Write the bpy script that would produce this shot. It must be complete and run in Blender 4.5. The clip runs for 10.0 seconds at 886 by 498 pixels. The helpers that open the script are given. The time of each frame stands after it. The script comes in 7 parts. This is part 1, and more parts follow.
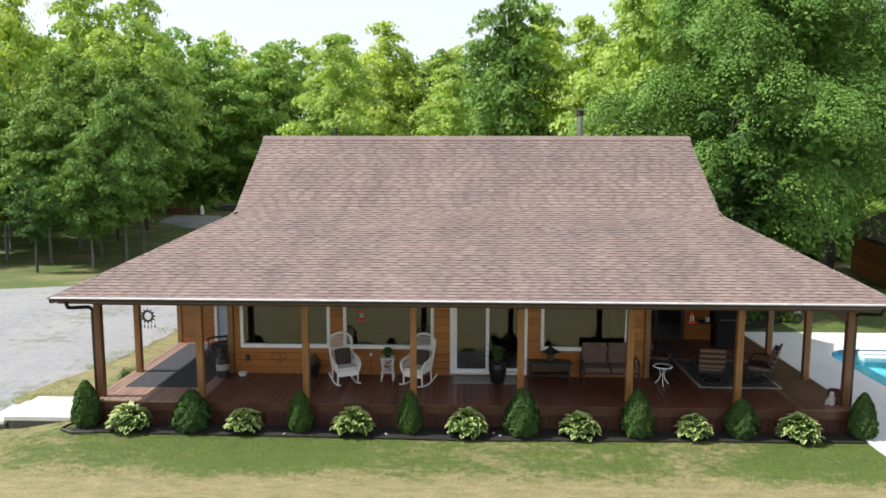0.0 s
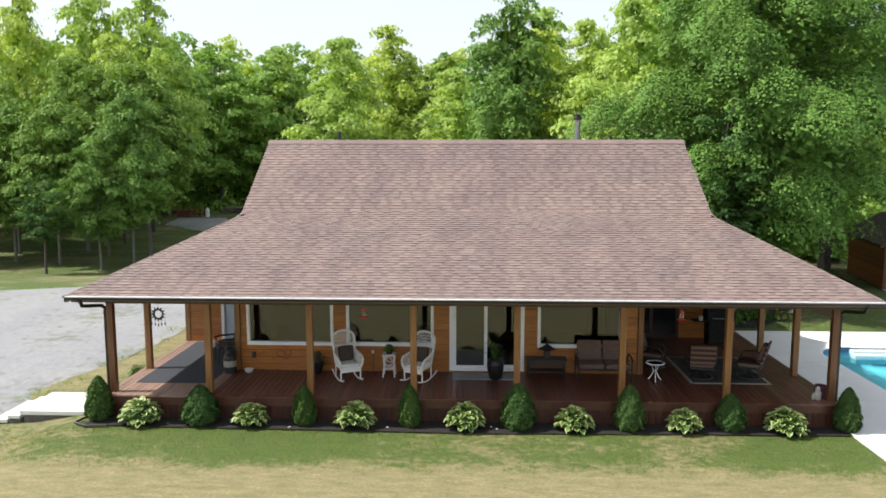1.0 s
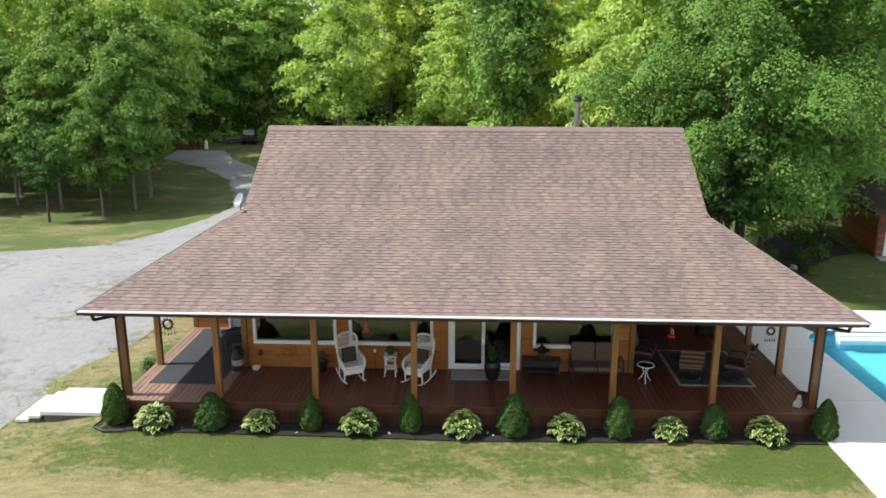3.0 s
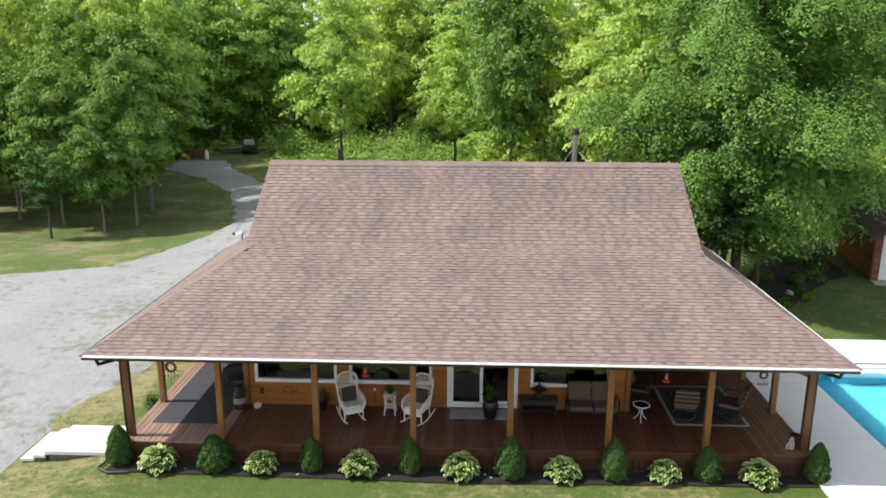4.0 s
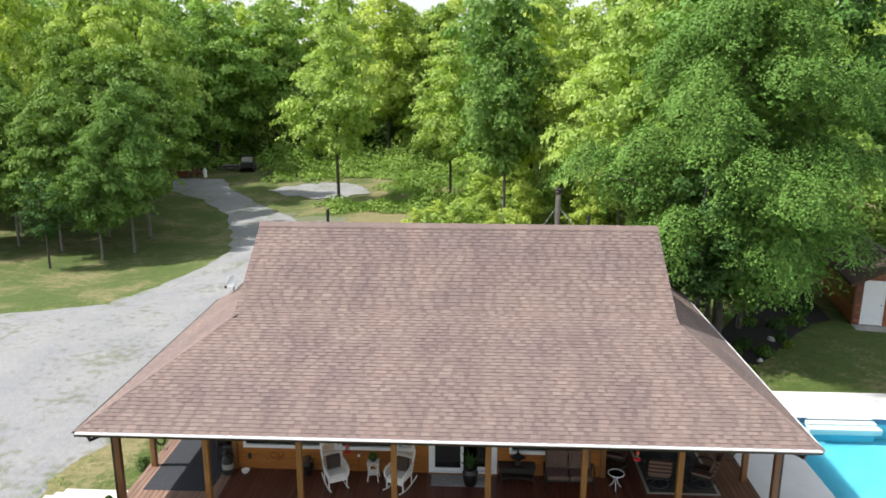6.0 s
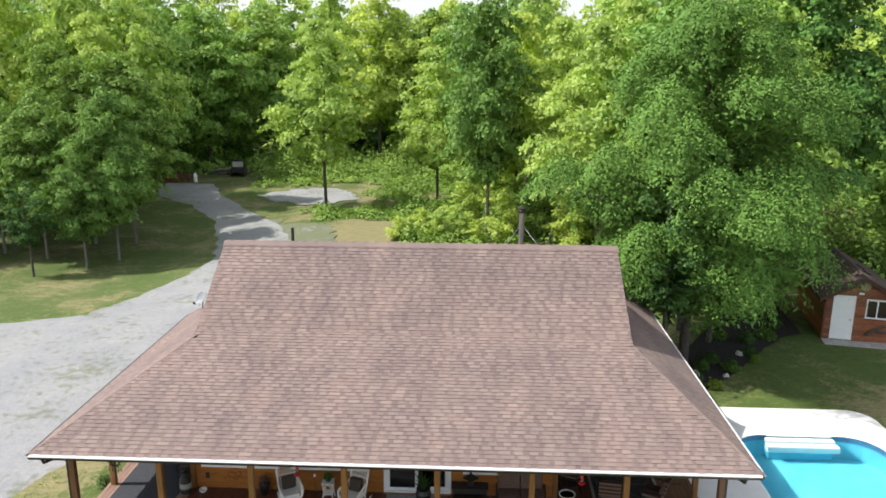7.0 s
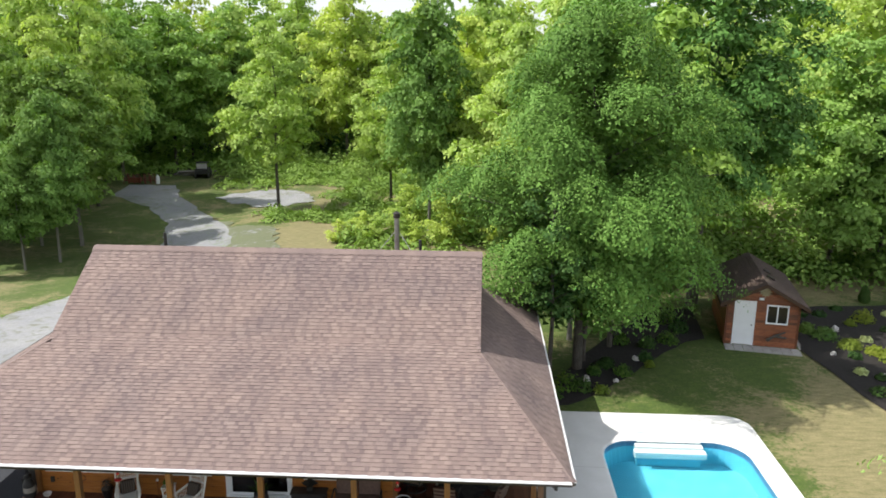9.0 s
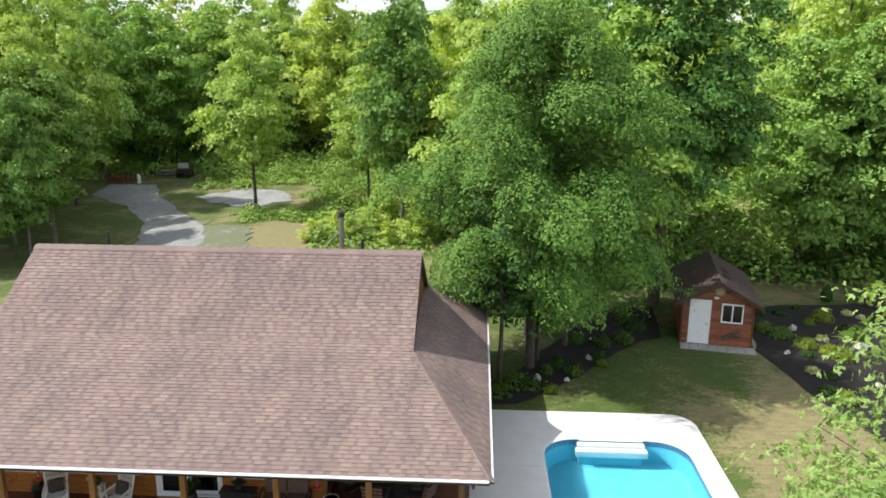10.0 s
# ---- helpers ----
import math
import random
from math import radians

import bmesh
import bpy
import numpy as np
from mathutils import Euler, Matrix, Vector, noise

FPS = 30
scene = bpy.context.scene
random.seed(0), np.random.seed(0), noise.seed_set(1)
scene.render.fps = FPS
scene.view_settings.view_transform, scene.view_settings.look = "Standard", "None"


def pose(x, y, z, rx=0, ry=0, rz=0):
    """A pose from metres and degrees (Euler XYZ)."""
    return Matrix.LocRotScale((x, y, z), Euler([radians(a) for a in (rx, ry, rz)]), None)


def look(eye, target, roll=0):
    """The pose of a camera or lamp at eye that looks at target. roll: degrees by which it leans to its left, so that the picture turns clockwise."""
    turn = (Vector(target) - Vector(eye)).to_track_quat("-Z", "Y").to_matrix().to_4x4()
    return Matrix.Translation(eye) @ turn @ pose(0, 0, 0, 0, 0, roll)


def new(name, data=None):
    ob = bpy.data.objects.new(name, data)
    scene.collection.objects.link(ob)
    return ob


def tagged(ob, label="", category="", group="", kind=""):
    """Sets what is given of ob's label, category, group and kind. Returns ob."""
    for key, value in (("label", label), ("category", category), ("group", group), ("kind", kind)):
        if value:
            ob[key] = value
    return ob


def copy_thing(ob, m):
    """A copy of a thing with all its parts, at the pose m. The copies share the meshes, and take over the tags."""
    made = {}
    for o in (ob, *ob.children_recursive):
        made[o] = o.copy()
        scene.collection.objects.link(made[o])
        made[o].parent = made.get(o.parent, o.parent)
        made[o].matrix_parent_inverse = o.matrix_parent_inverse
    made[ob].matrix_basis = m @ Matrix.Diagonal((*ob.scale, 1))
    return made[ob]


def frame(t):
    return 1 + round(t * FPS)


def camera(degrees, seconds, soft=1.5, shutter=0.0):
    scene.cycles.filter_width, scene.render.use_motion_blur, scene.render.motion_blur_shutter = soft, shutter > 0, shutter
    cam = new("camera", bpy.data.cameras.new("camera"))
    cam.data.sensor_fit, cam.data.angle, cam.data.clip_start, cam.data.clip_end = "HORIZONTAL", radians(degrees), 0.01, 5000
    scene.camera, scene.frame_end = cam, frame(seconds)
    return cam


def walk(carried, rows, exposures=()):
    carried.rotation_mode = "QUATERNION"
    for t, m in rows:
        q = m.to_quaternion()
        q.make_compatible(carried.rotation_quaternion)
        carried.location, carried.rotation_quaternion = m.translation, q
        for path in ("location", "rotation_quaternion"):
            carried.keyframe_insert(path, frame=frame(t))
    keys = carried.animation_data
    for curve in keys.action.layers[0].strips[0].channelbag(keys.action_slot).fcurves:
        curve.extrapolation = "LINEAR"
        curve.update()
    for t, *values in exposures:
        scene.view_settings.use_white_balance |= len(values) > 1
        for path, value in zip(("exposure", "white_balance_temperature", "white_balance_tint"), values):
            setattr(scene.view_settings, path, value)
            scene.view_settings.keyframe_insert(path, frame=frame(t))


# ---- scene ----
cam = camera(61.5, 10.0, soft=1.7)
PATH = [
    (0, (0.05, -16.456, 6.156), (-0.02, -14.474, 5.904), 0.1),
    (0.5, (0.165, -16.916, 6.174), (0.086, -14.933, 5.927), 0.0),
    (1, (0.199, -17.088, 6.19), (0.117, -15.105, 5.944), 0.0),
    (1.5, (0.199, -17.144, 6.671), (0.118, -15.167, 6.376), 0.1),
    (2, (0.212, -17.126, 7.325), (0.132, -15.168, 6.925), 0.1),
    (2.5, (0.199, -17.083, 8.038), (0.12, -15.142, 7.56), 0.1),
    (4, (0.248, -17.106, 9.862), (0.168, -15.166, 9.379), 0.1),
    (4.5, (0.265, -17.143, 10.418), (0.185, -15.203, 9.936), 0.2),
    (5, (0.274, -17.204, 11.002), (0.195, -15.264, 10.519), 0.2),
    (5.5, (0.421, -17.226, 11.525), (0.34, -15.286, 11.043), 0.2),
    (7, (2.107, -17.277, 12.736), (2.022, -15.339, 12.25), 0.3),
    (7.5, (3.097, -17.249, 12.929), (3.01, -15.31, 12.444), 0.4),
    (8, (4.264, -17.221, 12.945), (4.175, -15.283, 12.46), 0.3),
    (8.5, (5.513, -17.184, 12.953), (5.42, -15.246, 12.467), 0.3),
    (9, (6.768, -17.107, 12.94), (6.675, -15.169, 12.456), 0.4),
    (9.5, (7.968, -17.044, 12.929), (7.876, -15.105, 12.445), 0.4),
    (10, (8.762, -17.019, 12.931), (8.672, -15.081, 12.446), 0.4),
]
walk(cam, [(t, look(eye, target, roll)) for t, eye, target, roll in PATH])

# ---- daylight ----
SUN_WAY = Vector((1.0, 0.05, -1.32))
world = bpy.data.worlds.new("sky")
scene.world = world
world.use_nodes = True
wn = world.node_tree
sky = wn.nodes.new("ShaderNodeTexSky")
sky.sky_type, sky.sun_disc = "NISHITA", False
sky.sun_elevation, sky.sun_rotation = radians(52.9), radians(267.1)
sky.air_density, sky.dust_density, sky.ozone_density = 1.0, 2.0, 1.0
haze = wn.nodes.new("ShaderNodeMix")
haze.data_type = "RGBA"
haze.inputs[0].default_value = 0.6
haze.inputs[7].default_value = (7.0, 7.2, 7.4, 1)
wn.links.new(sky.outputs[0], haze.inputs[6])
wn.links.new(haze.outputs[2], wn.nodes["Background"].inputs[0])
wn.nodes["Background"].inputs[1].default_value = 0.13
sun = new("sun", bpy.data.lights.new("sun", "SUN"))
sun.data.energy, sun.data.angle, sun.data.color = 4.85, radians(0.6), (1.0, 0.95, 0.86)
sun.matrix_world = look(-SUN_WAY * 60, (0, 0, 0))
scene.view_settings.exposure = 0.45


# ---- materials ----
def material(name, rough=0.8, metal=0.0):
    m = bpy.data.materials.new(name)
    m.use_nodes = True
    b = m.node_tree.nodes["Principled BSDF"]
    b.inputs["Roughness"].default_value, b.inputs["Metallic"].default_value = rough, metal
    return m, m.node_tree, b


def add(nt, kind, **values):
    n = nt.nodes.new(kind)
    for key, value in values.items():
        n.inputs[key.replace("_", " ")].default_value = value
    return n


def ramp(nt, fac, stops):
    n = nt.nodes.new("ShaderNodeValToRGB")
    el = n.color_ramp.elements
    while len(el) < len(stops):
        el.new(0.5)
    for e, (at, c) in zip(el, stops):
        e.position, e.color = at, (*c, 1)
    nt.links.new(fac, n.inputs[0])
    return n.outputs[0]


def mix(nt, fac, a, b, how="MIX"):
    n = nt.nodes.new("ShaderNodeMix")
    n.data_type, n.blend_type = "RGBA", how
    for socket, v in ((n.inputs[0], fac), (n.inputs[6], a), (n.inputs[7], b)):
        if isinstance(v, (int, float)):
            socket.default_value = v
        elif isinstance(v, tuple):
            socket.default_value = (*v, 1)
        else:
            nt.links.new(v, socket)
    return n.outputs[2]


def maths(nt, op, a, b=0.0):
    n = nt.nodes.new("ShaderNodeMath")
    n.operation = op
    for socket, v in zip(n.inputs, (a, b)):
        if isinstance(v, (int, float)):
            socket.default_value = v
        else:
            nt.links.new(v, socket)
    return n.outputs[0]


def noise_of(nt, scale, detail=4.0, stretch=(1, 1, 1), space="Object"):
    co = nt.nodes.new("ShaderNodeTexCoord") if space == "Object" else nt.nodes.new("ShaderNodeNewGeometry")
    mp = nt.nodes.new("ShaderNodeMapping")
    mp.inputs["Scale"].default_value = stretch
    nt.links.new(co.outputs["Object" if space == "Object" else "Position"], mp.inputs[0])
    n = add(nt, "ShaderNodeTexNoise", Scale=scale, Detail=detail)
    nt.links.new(mp.outputs[0], n.inputs["Vector"])
    return n.outputs["Fac"]


def bump(nt, b, height, strength=0.3, distance=0.01):
    n = add(nt, "ShaderNodeBump", Strength=strength, Distance=distance)
    nt.links.new(height, n.inputs["Height"])
    nt.links.new(n.outputs[0], b.inputs["Normal"])


def any_random(nt):
    """A random number for each object and each loose piece of its mesh."""
    a, g = nt.nodes.new("ShaderNodeObjectInfo"), nt.nodes.new("ShaderNodeNewGeometry")
    return maths(nt, "FRACT", maths(nt, "ADD", a.outputs["Random"], g.outputs["Random Per Island"]))


def plain(name, dark, light, rough=0.7, scale=6.0, metal=0.0, relief=0.15, space="Object", stretch=(1, 1, 1)):
    m, nt, b = material(name, rough, metal)
    f = noise_of(nt, scale, 5, stretch, space)
    fine = noise_of(nt, scale * 7, 3, stretch, space)
    c = ramp(nt, f, [(0.3, dark), (0.7, light)])
    c = mix(nt, 0.25, c, ramp(nt, fine, [(0.3, dark), (0.7, light)]))
    nt.links.new(c, b.inputs["Base Color"])
    bump(nt, b, fine, relief)
    return m


def wood(name, dark, light, rough=0.55, along="x", vary=0.5, knots=False, coat=0.0, coat_rough=0.1):
    """Grain along one axis, each board with its own tone."""
    m, nt, b = material(name, rough)
    stretch = {"x": (0.6, 9, 9), "y": (9, 0.6, 9), "z": (9, 9, 0.6)}[along]
    grain = noise_of(nt, 3.0, 6, stretch, "World")
    broad = noise_of(nt, 1.1, 3, (1, 1, 1), "World")
    c = ramp(nt, grain, [(0.25, dark), (0.75, light)])
    c = mix(nt, maths(nt, "MULTIPLY", broad, 0.35), c, tuple(0.6 * v for v in dark))
    tone = maths(nt, "ADD", maths(nt, "MULTIPLY", any_random(nt), vary), 1 - vary / 2)
    tn = nt.nodes.new("ShaderNodeCombineColor")
    for i in range(3):
        nt.links.new(tone, tn.inputs[i])
    c = mix(nt, 1.0, c, tn.outputs[0], "MULTIPLY")
    if knots:
        spots = add(nt, "ShaderNodeTexVoronoi", Scale=1.0)
        co = nt.nodes.new("ShaderNodeNewGeometry")
        mp = nt.nodes.new("ShaderNodeMapping")
        mp.inputs["Scale"].default_value = (2.2, 2.2, 5.5)
        nt.links.new(co.outputs["Position"], mp.inputs[0])
        nt.links.new(mp.outputs[0], spots.inputs["Vector"])
        k = ramp(nt, spots.outputs["Distance"], [(0.05, (1, 1, 1)), (0.13, (0, 0, 0))])
        c = mix(nt, k, c, tuple(0.35 * v for v in dark))
    nt.links.new(c, b.inputs["Base Color"])
    b.inputs["Coat Weight"].default_value, b.inputs["Coat Roughness"].default_value = coat, coat_rough
    bump(nt, b, grain, 0.2, 0.004)
    return m


def shingle_material(name, stops):
    m, nt, b = material(name, 0.92)
    r = any_random(nt)
    c = ramp(nt, r, stops)
    patch = noise_of(nt, 0.55, 4, (1, 1, 1), "World")
    c = mix(nt, 1.0, c, ramp(nt, patch, [(0.32, (0.84, 0.84, 0.87)), (0.6, (1.05, 1.03, 1.01))]), "MULTIPLY")
    # faint streaks washed down the slope
    wash = noise_of(nt, 1.0, 3, (1.5, 0.25, 0.25), "World")
    c = mix(nt, 1.0, c, ramp(nt, wash, [(0.36, (0.88, 0.88, 0.9)), (0.56, (1.02, 1.02, 1.02))]), "MULTIPLY")
    grit = noise_of(nt, 90, 2, (1, 1, 1), "World")
    c = mix(nt, 1.0, c, ramp(nt, grit, [(0.3, (0.78, 0.78, 0.78)), (0.7, (1.15, 1.15, 1.15))]), "MULTIPLY")
    nt.links.new(c, b.inputs["Base Color"])
    bump(nt, b, grit, 0.3, 0.003)
    return m


def leaf_material(name, dark, mid, light, glow=0.3, rough=0.6):
    m, nt, b = material(name, rough)
    g = nt.nodes.new("ShaderNodeNewGeometry")
    o = nt.nodes.new("ShaderNodeObjectInfo")
    c = ramp(nt, g.outputs["Random Per Island"], [(0.0, dark), (0.5, mid), (1.0, light)])
    clump = noise_of(nt, 0.35, 3, (1, 1, 1), "World")
    c = mix(nt, 1.0, c, ramp(nt, clump, [(0.3, (0.8, 0.85, 0.8)), (0.7, (1.2, 1.15, 1.1))]), "MULTIPLY")
    c = mix(nt, 1.0, c, ramp(nt, o.outputs["Random"], [(0.0, (0.84, 0.92, 0.95)), (0.5, (1, 1, 1)), (1.0, (1.14, 1.07, 0.9))]), "MULTIPLY")
    nt.links.new(c, b.inputs["Base Color"])
    b.inputs["Specular IOR Level"].default_value = 0.14
    t = nt.nodes.new("ShaderNodeBsdfTranslucent")
    nt.links.new(mix(nt, 1.0, c, (1.3, 1.4, 0.6), "MULTIPLY"), t.inputs[0])
    s = add(nt, "ShaderNodeMixShader", Fac=glow)
    nt.links.new(b.outputs[0], s.inputs[1])
    nt.links.new(t.outputs[0], s.inputs[2])
    nt.links.new(s.outputs[0], nt.nodes["Material Output"].inputs[0])
    return m


def lawn_material():
    m, nt, b = material("lawn_grass", 0.95)
    geo = nt.nodes.new("ShaderNodeNewGeometry")
    sep = nt.nodes.new("ShaderNodeSeparateXYZ")
    nt.links.new(geo.outputs["Position"], sep.inputs[0])
    fine = noise_of(nt, 14, 4, (1, 1, 1), "World")
    mid = noise_of(nt, 1.3, 5, (1, 1.6, 1), "World")
    broad = noise_of(nt, 0.28, 4, (1, 1, 1), "World")
    green = ramp(nt, fine, [(0.25, (0.032, 0.064, 0.007)), (0.75, (0.071, 0.115, 0.0155))])
    straw = ramp(nt, fine, [(0.25, (0.182, 0.15, 0.075)), (0.75, (0.276, 0.234, 0.127))])
    straw = mix(nt, 1.0, straw, ramp(nt, noise_of(nt, 3.2, 6, (0.6, 1.8, 1), "World"), [(0.3, (0.7, 0.74, 0.66)), (0.55, (1, 1, 1)), (0.72, (1.22, 1.2, 1.2))]), "MULTIPLY")
    green = mix(nt, 1.0, green, ramp(nt, noise_of(nt, 2.4, 5, (0.8, 1.5, 1), "World"), [(0.3, (0.78, 0.84, 0.8)), (0.7, (1.2, 1.12, 1.1))]), "MULTIPLY")
    # drier away from the house, behind it, and on the two flanks
    dry = maths(nt, "ADD", maths(nt, "MULTIPLY", mid, 0.55), maths(nt, "MULTIPLY", broad, 0.98))
    for axis, lo, hi, amount in ((1, -2.3, -3.9, 0.62), (0, -8.7, -10.0, 0.08)):
        r = nt.nodes.new("ShaderNodeMapRange")
        r.inputs[1].default_value, r.inputs[2].default_value = lo, hi
        nt.links.new(sep.outputs[axis], r.inputs[0])
        dry = maths(nt, "ADD", dry, maths(nt, "MULTIPLY", r.outputs[0], amount))
    # a dry clearing behind the house, and dry lawn by the pool and the rock garden
    for patches, amount in ((((1, 22.0, 26.0), (0, -10.5, -8.0)), 0.42), (((0, -8.7, -10.0), (1, 12.0, 8.0)), 0.18), (((0, 16.2, 18.6), (1, 13.4, 9.4)), 0.34), (((0, 19.3, 21.0), (1, 16.4, 13.6)), 0.28)):
        both = None
        for axis, lo, hi in patches:
            r = nt.nodes.new("ShaderNodeMapRange")
            r.inputs[1].default_value, r.inputs[2].default_value = lo, hi
            nt.links.new(sep.outputs[axis], r.inputs[0])
            both = r.outputs[0] if both is None else maths(nt, "MULTIPLY", both, r.outputs[0])
        dry = maths(nt, "ADD", dry, maths(nt, "MULTIPLY", both, amount))
    dry = maths(nt, "ADD", dry, maths(nt, "MULTIPLY", maths(nt, "SUBTRACT", noise_of(nt, 6, 4, (1, 1, 1), "World"), 0.5), 0.65))
    dry = maths(nt, "ADD", dry, maths(nt, "MULTIPLY", maths(nt, "SUBTRACT", noise_of(nt, 45, 3, (1, 1, 1), "World"), 0.5), 0.85))
    f = ramp(nt, dry, [(0.84, (0.03, 0.03, 0.03)), (1.33, (0.82, 0.82, 0.82))])
    c = mix(nt, f, green, straw)
    back = nt.nodes.new("ShaderNodeMapRange")
    back.inputs[1].default_value, back.inputs[2].default_value = 60.0, 90.0
    nt.links.new(sep.outputs[1], back.inputs[0])
    litter = ramp(nt, mid, [(0.3, (0.05, 0.045, 0.025)), (0.7, (0.1, 0.11, 0.035))])
    c = mix(nt, back.outputs[0], c, litter)
    nt.links.new(c, b.inputs["Base Color"])
    bump(nt, b, fine, 0.4, 0.03)
    return m


def gravel_material(name="gravel", weedy=0.57, cover=0.6):
    m, nt, b = material(name, 0.95)
    fine = noise_of(nt, 38, 5, (1, 1, 1), "World")
    mid = noise_of(nt, 5, 5, (1, 1, 1), "World")
    broad = noise_of(nt, 0.45, 5, (1, 1, 1), "World")
    c = ramp(nt, fine, [(0.3, (0.168, 0.17, 0.177)), (0.7, (0.322, 0.326, 0.338))])
    c = mix(nt, 1.0, c, ramp(nt, mid, [(0.35, (0.93, 0.93, 0.94)), (0.65, (1.06, 1.06, 1.06))]), "MULTIPLY")
    c = mix(nt, 1.0, c, ramp(nt, broad, [(0.35, (0.9, 0.91, 0.94)), (0.65, (1.06, 1.06, 1.05))]), "MULTIPLY")
    weeds = maths(nt, "ADD", maths(nt, "MULTIPLY", noise_of(nt, 2.6, 6, (1, 1, 1), "World"), 0.6), maths(nt, "MULTIPLY", noise_of(nt, 0.3, 3, (1, 1, 1), "World"), 0.5))
    c = mix(nt, ramp(nt, weeds, [(weedy, (0, 0, 0)), (weedy + 0.13, (cover, cover, cover))]), c, (0.1, 0.115, 0.045))
    nt.links.new(c, b.inputs["Base Color"])
    bump(nt, b, fine, 0.6, 0.03)
    return m


def glass_material(name, tint=(1, 1, 1)):
    m, nt, b = material(name)
    out = nt.nodes["Material Output"]
    clear = nt.nodes.new("ShaderNodeBsdfTransparent")
    clear.inputs[0].default_value = (*tint, 1)
    gloss = nt.nodes.new("ShaderNodeBsdfGlossy")
    gloss.inputs["Roughness"].default_value = 0.02
    fr = add(nt, "ShaderNodeFresnel", IOR=1.9)
    s = nt.nodes.new("ShaderNodeMixShader")
    nt.links.new(fr.outputs[0], s.inputs[0])
    nt.links.new(clear.outputs[0], s.inputs[1])
    nt.links.new(gloss.outputs[0], s.inputs[2])
    nt.links.new(s.outputs[0], out.inputs[0])
    return m


def water_material():
    m, nt, b = material("pool_water", 0.02)
    b.inputs["Base Color"].default_value = (0.75, 0.96, 1.0, 1)
    b.inputs["Transmission Weight"].default_value, b.inputs["IOR"].default_value = 1.0, 1.33
    bump(nt, b, noise_of(nt, 2.2, 3, (1, 1, 1), "World"), 0.12, 0.05)
    return m


def striped(name, a, c2, scale, axis="X"):
    m, nt, b = material(name, 0.9)
    co = nt.nodes.new("ShaderNodeTexCoord")
    w = add(nt, "ShaderNodeTexWave", Scale=scale, Distortion=0.3)
    w.bands_direction = axis
    nt.links.new(co.outputs["Object"], w.inputs["Vector"])
    nt.links.new(ramp(nt, w.outputs["Fac"], [(0.4, a), (0.6, c2)]), b.inputs["Base Color"])
    bump(nt, b, noise_of(nt, 40, 2), 0.3)
    return m


M_SHINGLE = shingle_material("asphalt_shingle", [(0.0, (0.195, 0.143, 0.133)), (0.3, (0.206, 0.153, 0.142)), (0.6, (0.217, 0.163, 0.15)), (0.85, (0.227, 0.171, 0.157)), (1.0, (0.243, 0.185, 0.168))])
# lower ply toned darker, partly granule colour, partly the roof's shadow lines
M_SHINGLE_LOW = shingle_material("shadow_toned_lower_ply", [(0.0, (0.156, 0.115, 0.109)), (0.5, (0.174, 0.13, 0.121)), (1.0, (0.194, 0.146, 0.135))])
# dark cut edges, their tone also carrying the shadow line under each course
M_SHINGLE_EDGE = plain("shadow_line_cut_edge", (0.05, 0.039, 0.036), (0.1, 0.078, 0.07), 0.95, 20, 0, 0.3)
M_LAWN, M_GRAVEL, M_WEEDY = lawn_material(), gravel_material(), gravel_material("weedy_gravel", 0.38, 0.85)
M_PINE = wood("varnished_pine", (0.3, 0.096, 0.014), (0.52, 0.21, 0.04), 0.42, "x", 0.35, True, 0.25)
M_PINE_Y = wood("varnished_pine_side", (0.3, 0.096, 0.014), (0.52, 0.21, 0.04), 0.42, "y", 0.35, True, 0.25)
M_POST = wood("stained_post", (0.17, 0.07, 0.019), (0.35, 0.165, 0.048), 0.5, "z", 0.2, False, 0.2)
M_DECK = wood("red_brown_deck_stain", (0.082, 0.024, 0.013), (0.15, 0.049, 0.029), 0.5, "y", 0.45, False, 0.4, 0.26)
# right boards: wear plus bounced light and sheen in one paler stain
M_FADED_SHEEN = wood("faded_sheen_deck_stain", (0.115, 0.05, 0.031), (0.2, 0.092, 0.06), 0.5, "y", 0.45, False, 0.3, 0.26)
# left boards: sunlight put into a paler stain, along with some wear
M_WORN_SUNLIT = wood("worn_sunlit_deck_stain", (0.22, 0.13, 0.095), (0.36, 0.23, 0.18), 0.6, "y", 0.4, False, 0.1, 0.3)
M_SKIRT = wood("dark_skirting", (0.05, 0.017, 0.01), (0.1, 0.034, 0.02), 0.5, "z", 0.5)
M_CORNER = wood("dark_stained_post", (0.09, 0.036, 0.014), (0.19, 0.08, 0.03), 0.5, "z", 0.2, False, 0.2)
M_BEAM = wood("dark_beam", (0.045, 0.022, 0.012), (0.09, 0.045, 0.024), 0.55, "x", 0.2)
# pine of the nook's side wall, darkened in colour for the shade there
M_NOOK = wood("shade_darkened_boards", (0.036, 0.014, 0.007), (0.08, 0.032, 0.014), 0.5, "x", 0.3)
M_SHED = wood("red_brown_cedar", (0.15, 0.042, 0.014), (0.31, 0.1, 0.034), 0.5, "x", 0.95)
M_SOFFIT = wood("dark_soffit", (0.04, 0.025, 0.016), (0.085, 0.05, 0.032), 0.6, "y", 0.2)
M_WHITE = plain("white_vinyl", (0.84, 0.86, 0.88), (0.9, 0.92, 0.94), 0.4, 3, 0, 0.03)
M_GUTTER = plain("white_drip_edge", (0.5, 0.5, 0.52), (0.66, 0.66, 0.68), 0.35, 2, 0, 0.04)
M_DISH = plain("grey_dish_paint", (0.2, 0.22, 0.24), (0.32, 0.34, 0.37), 0.5, 5, 0, 0.05)
M_DARKMETAL = plain("dark_brown_metal", (0.018, 0.014, 0.012), (0.04, 0.032, 0.028), 0.4, 5, 0.3, 0.05)
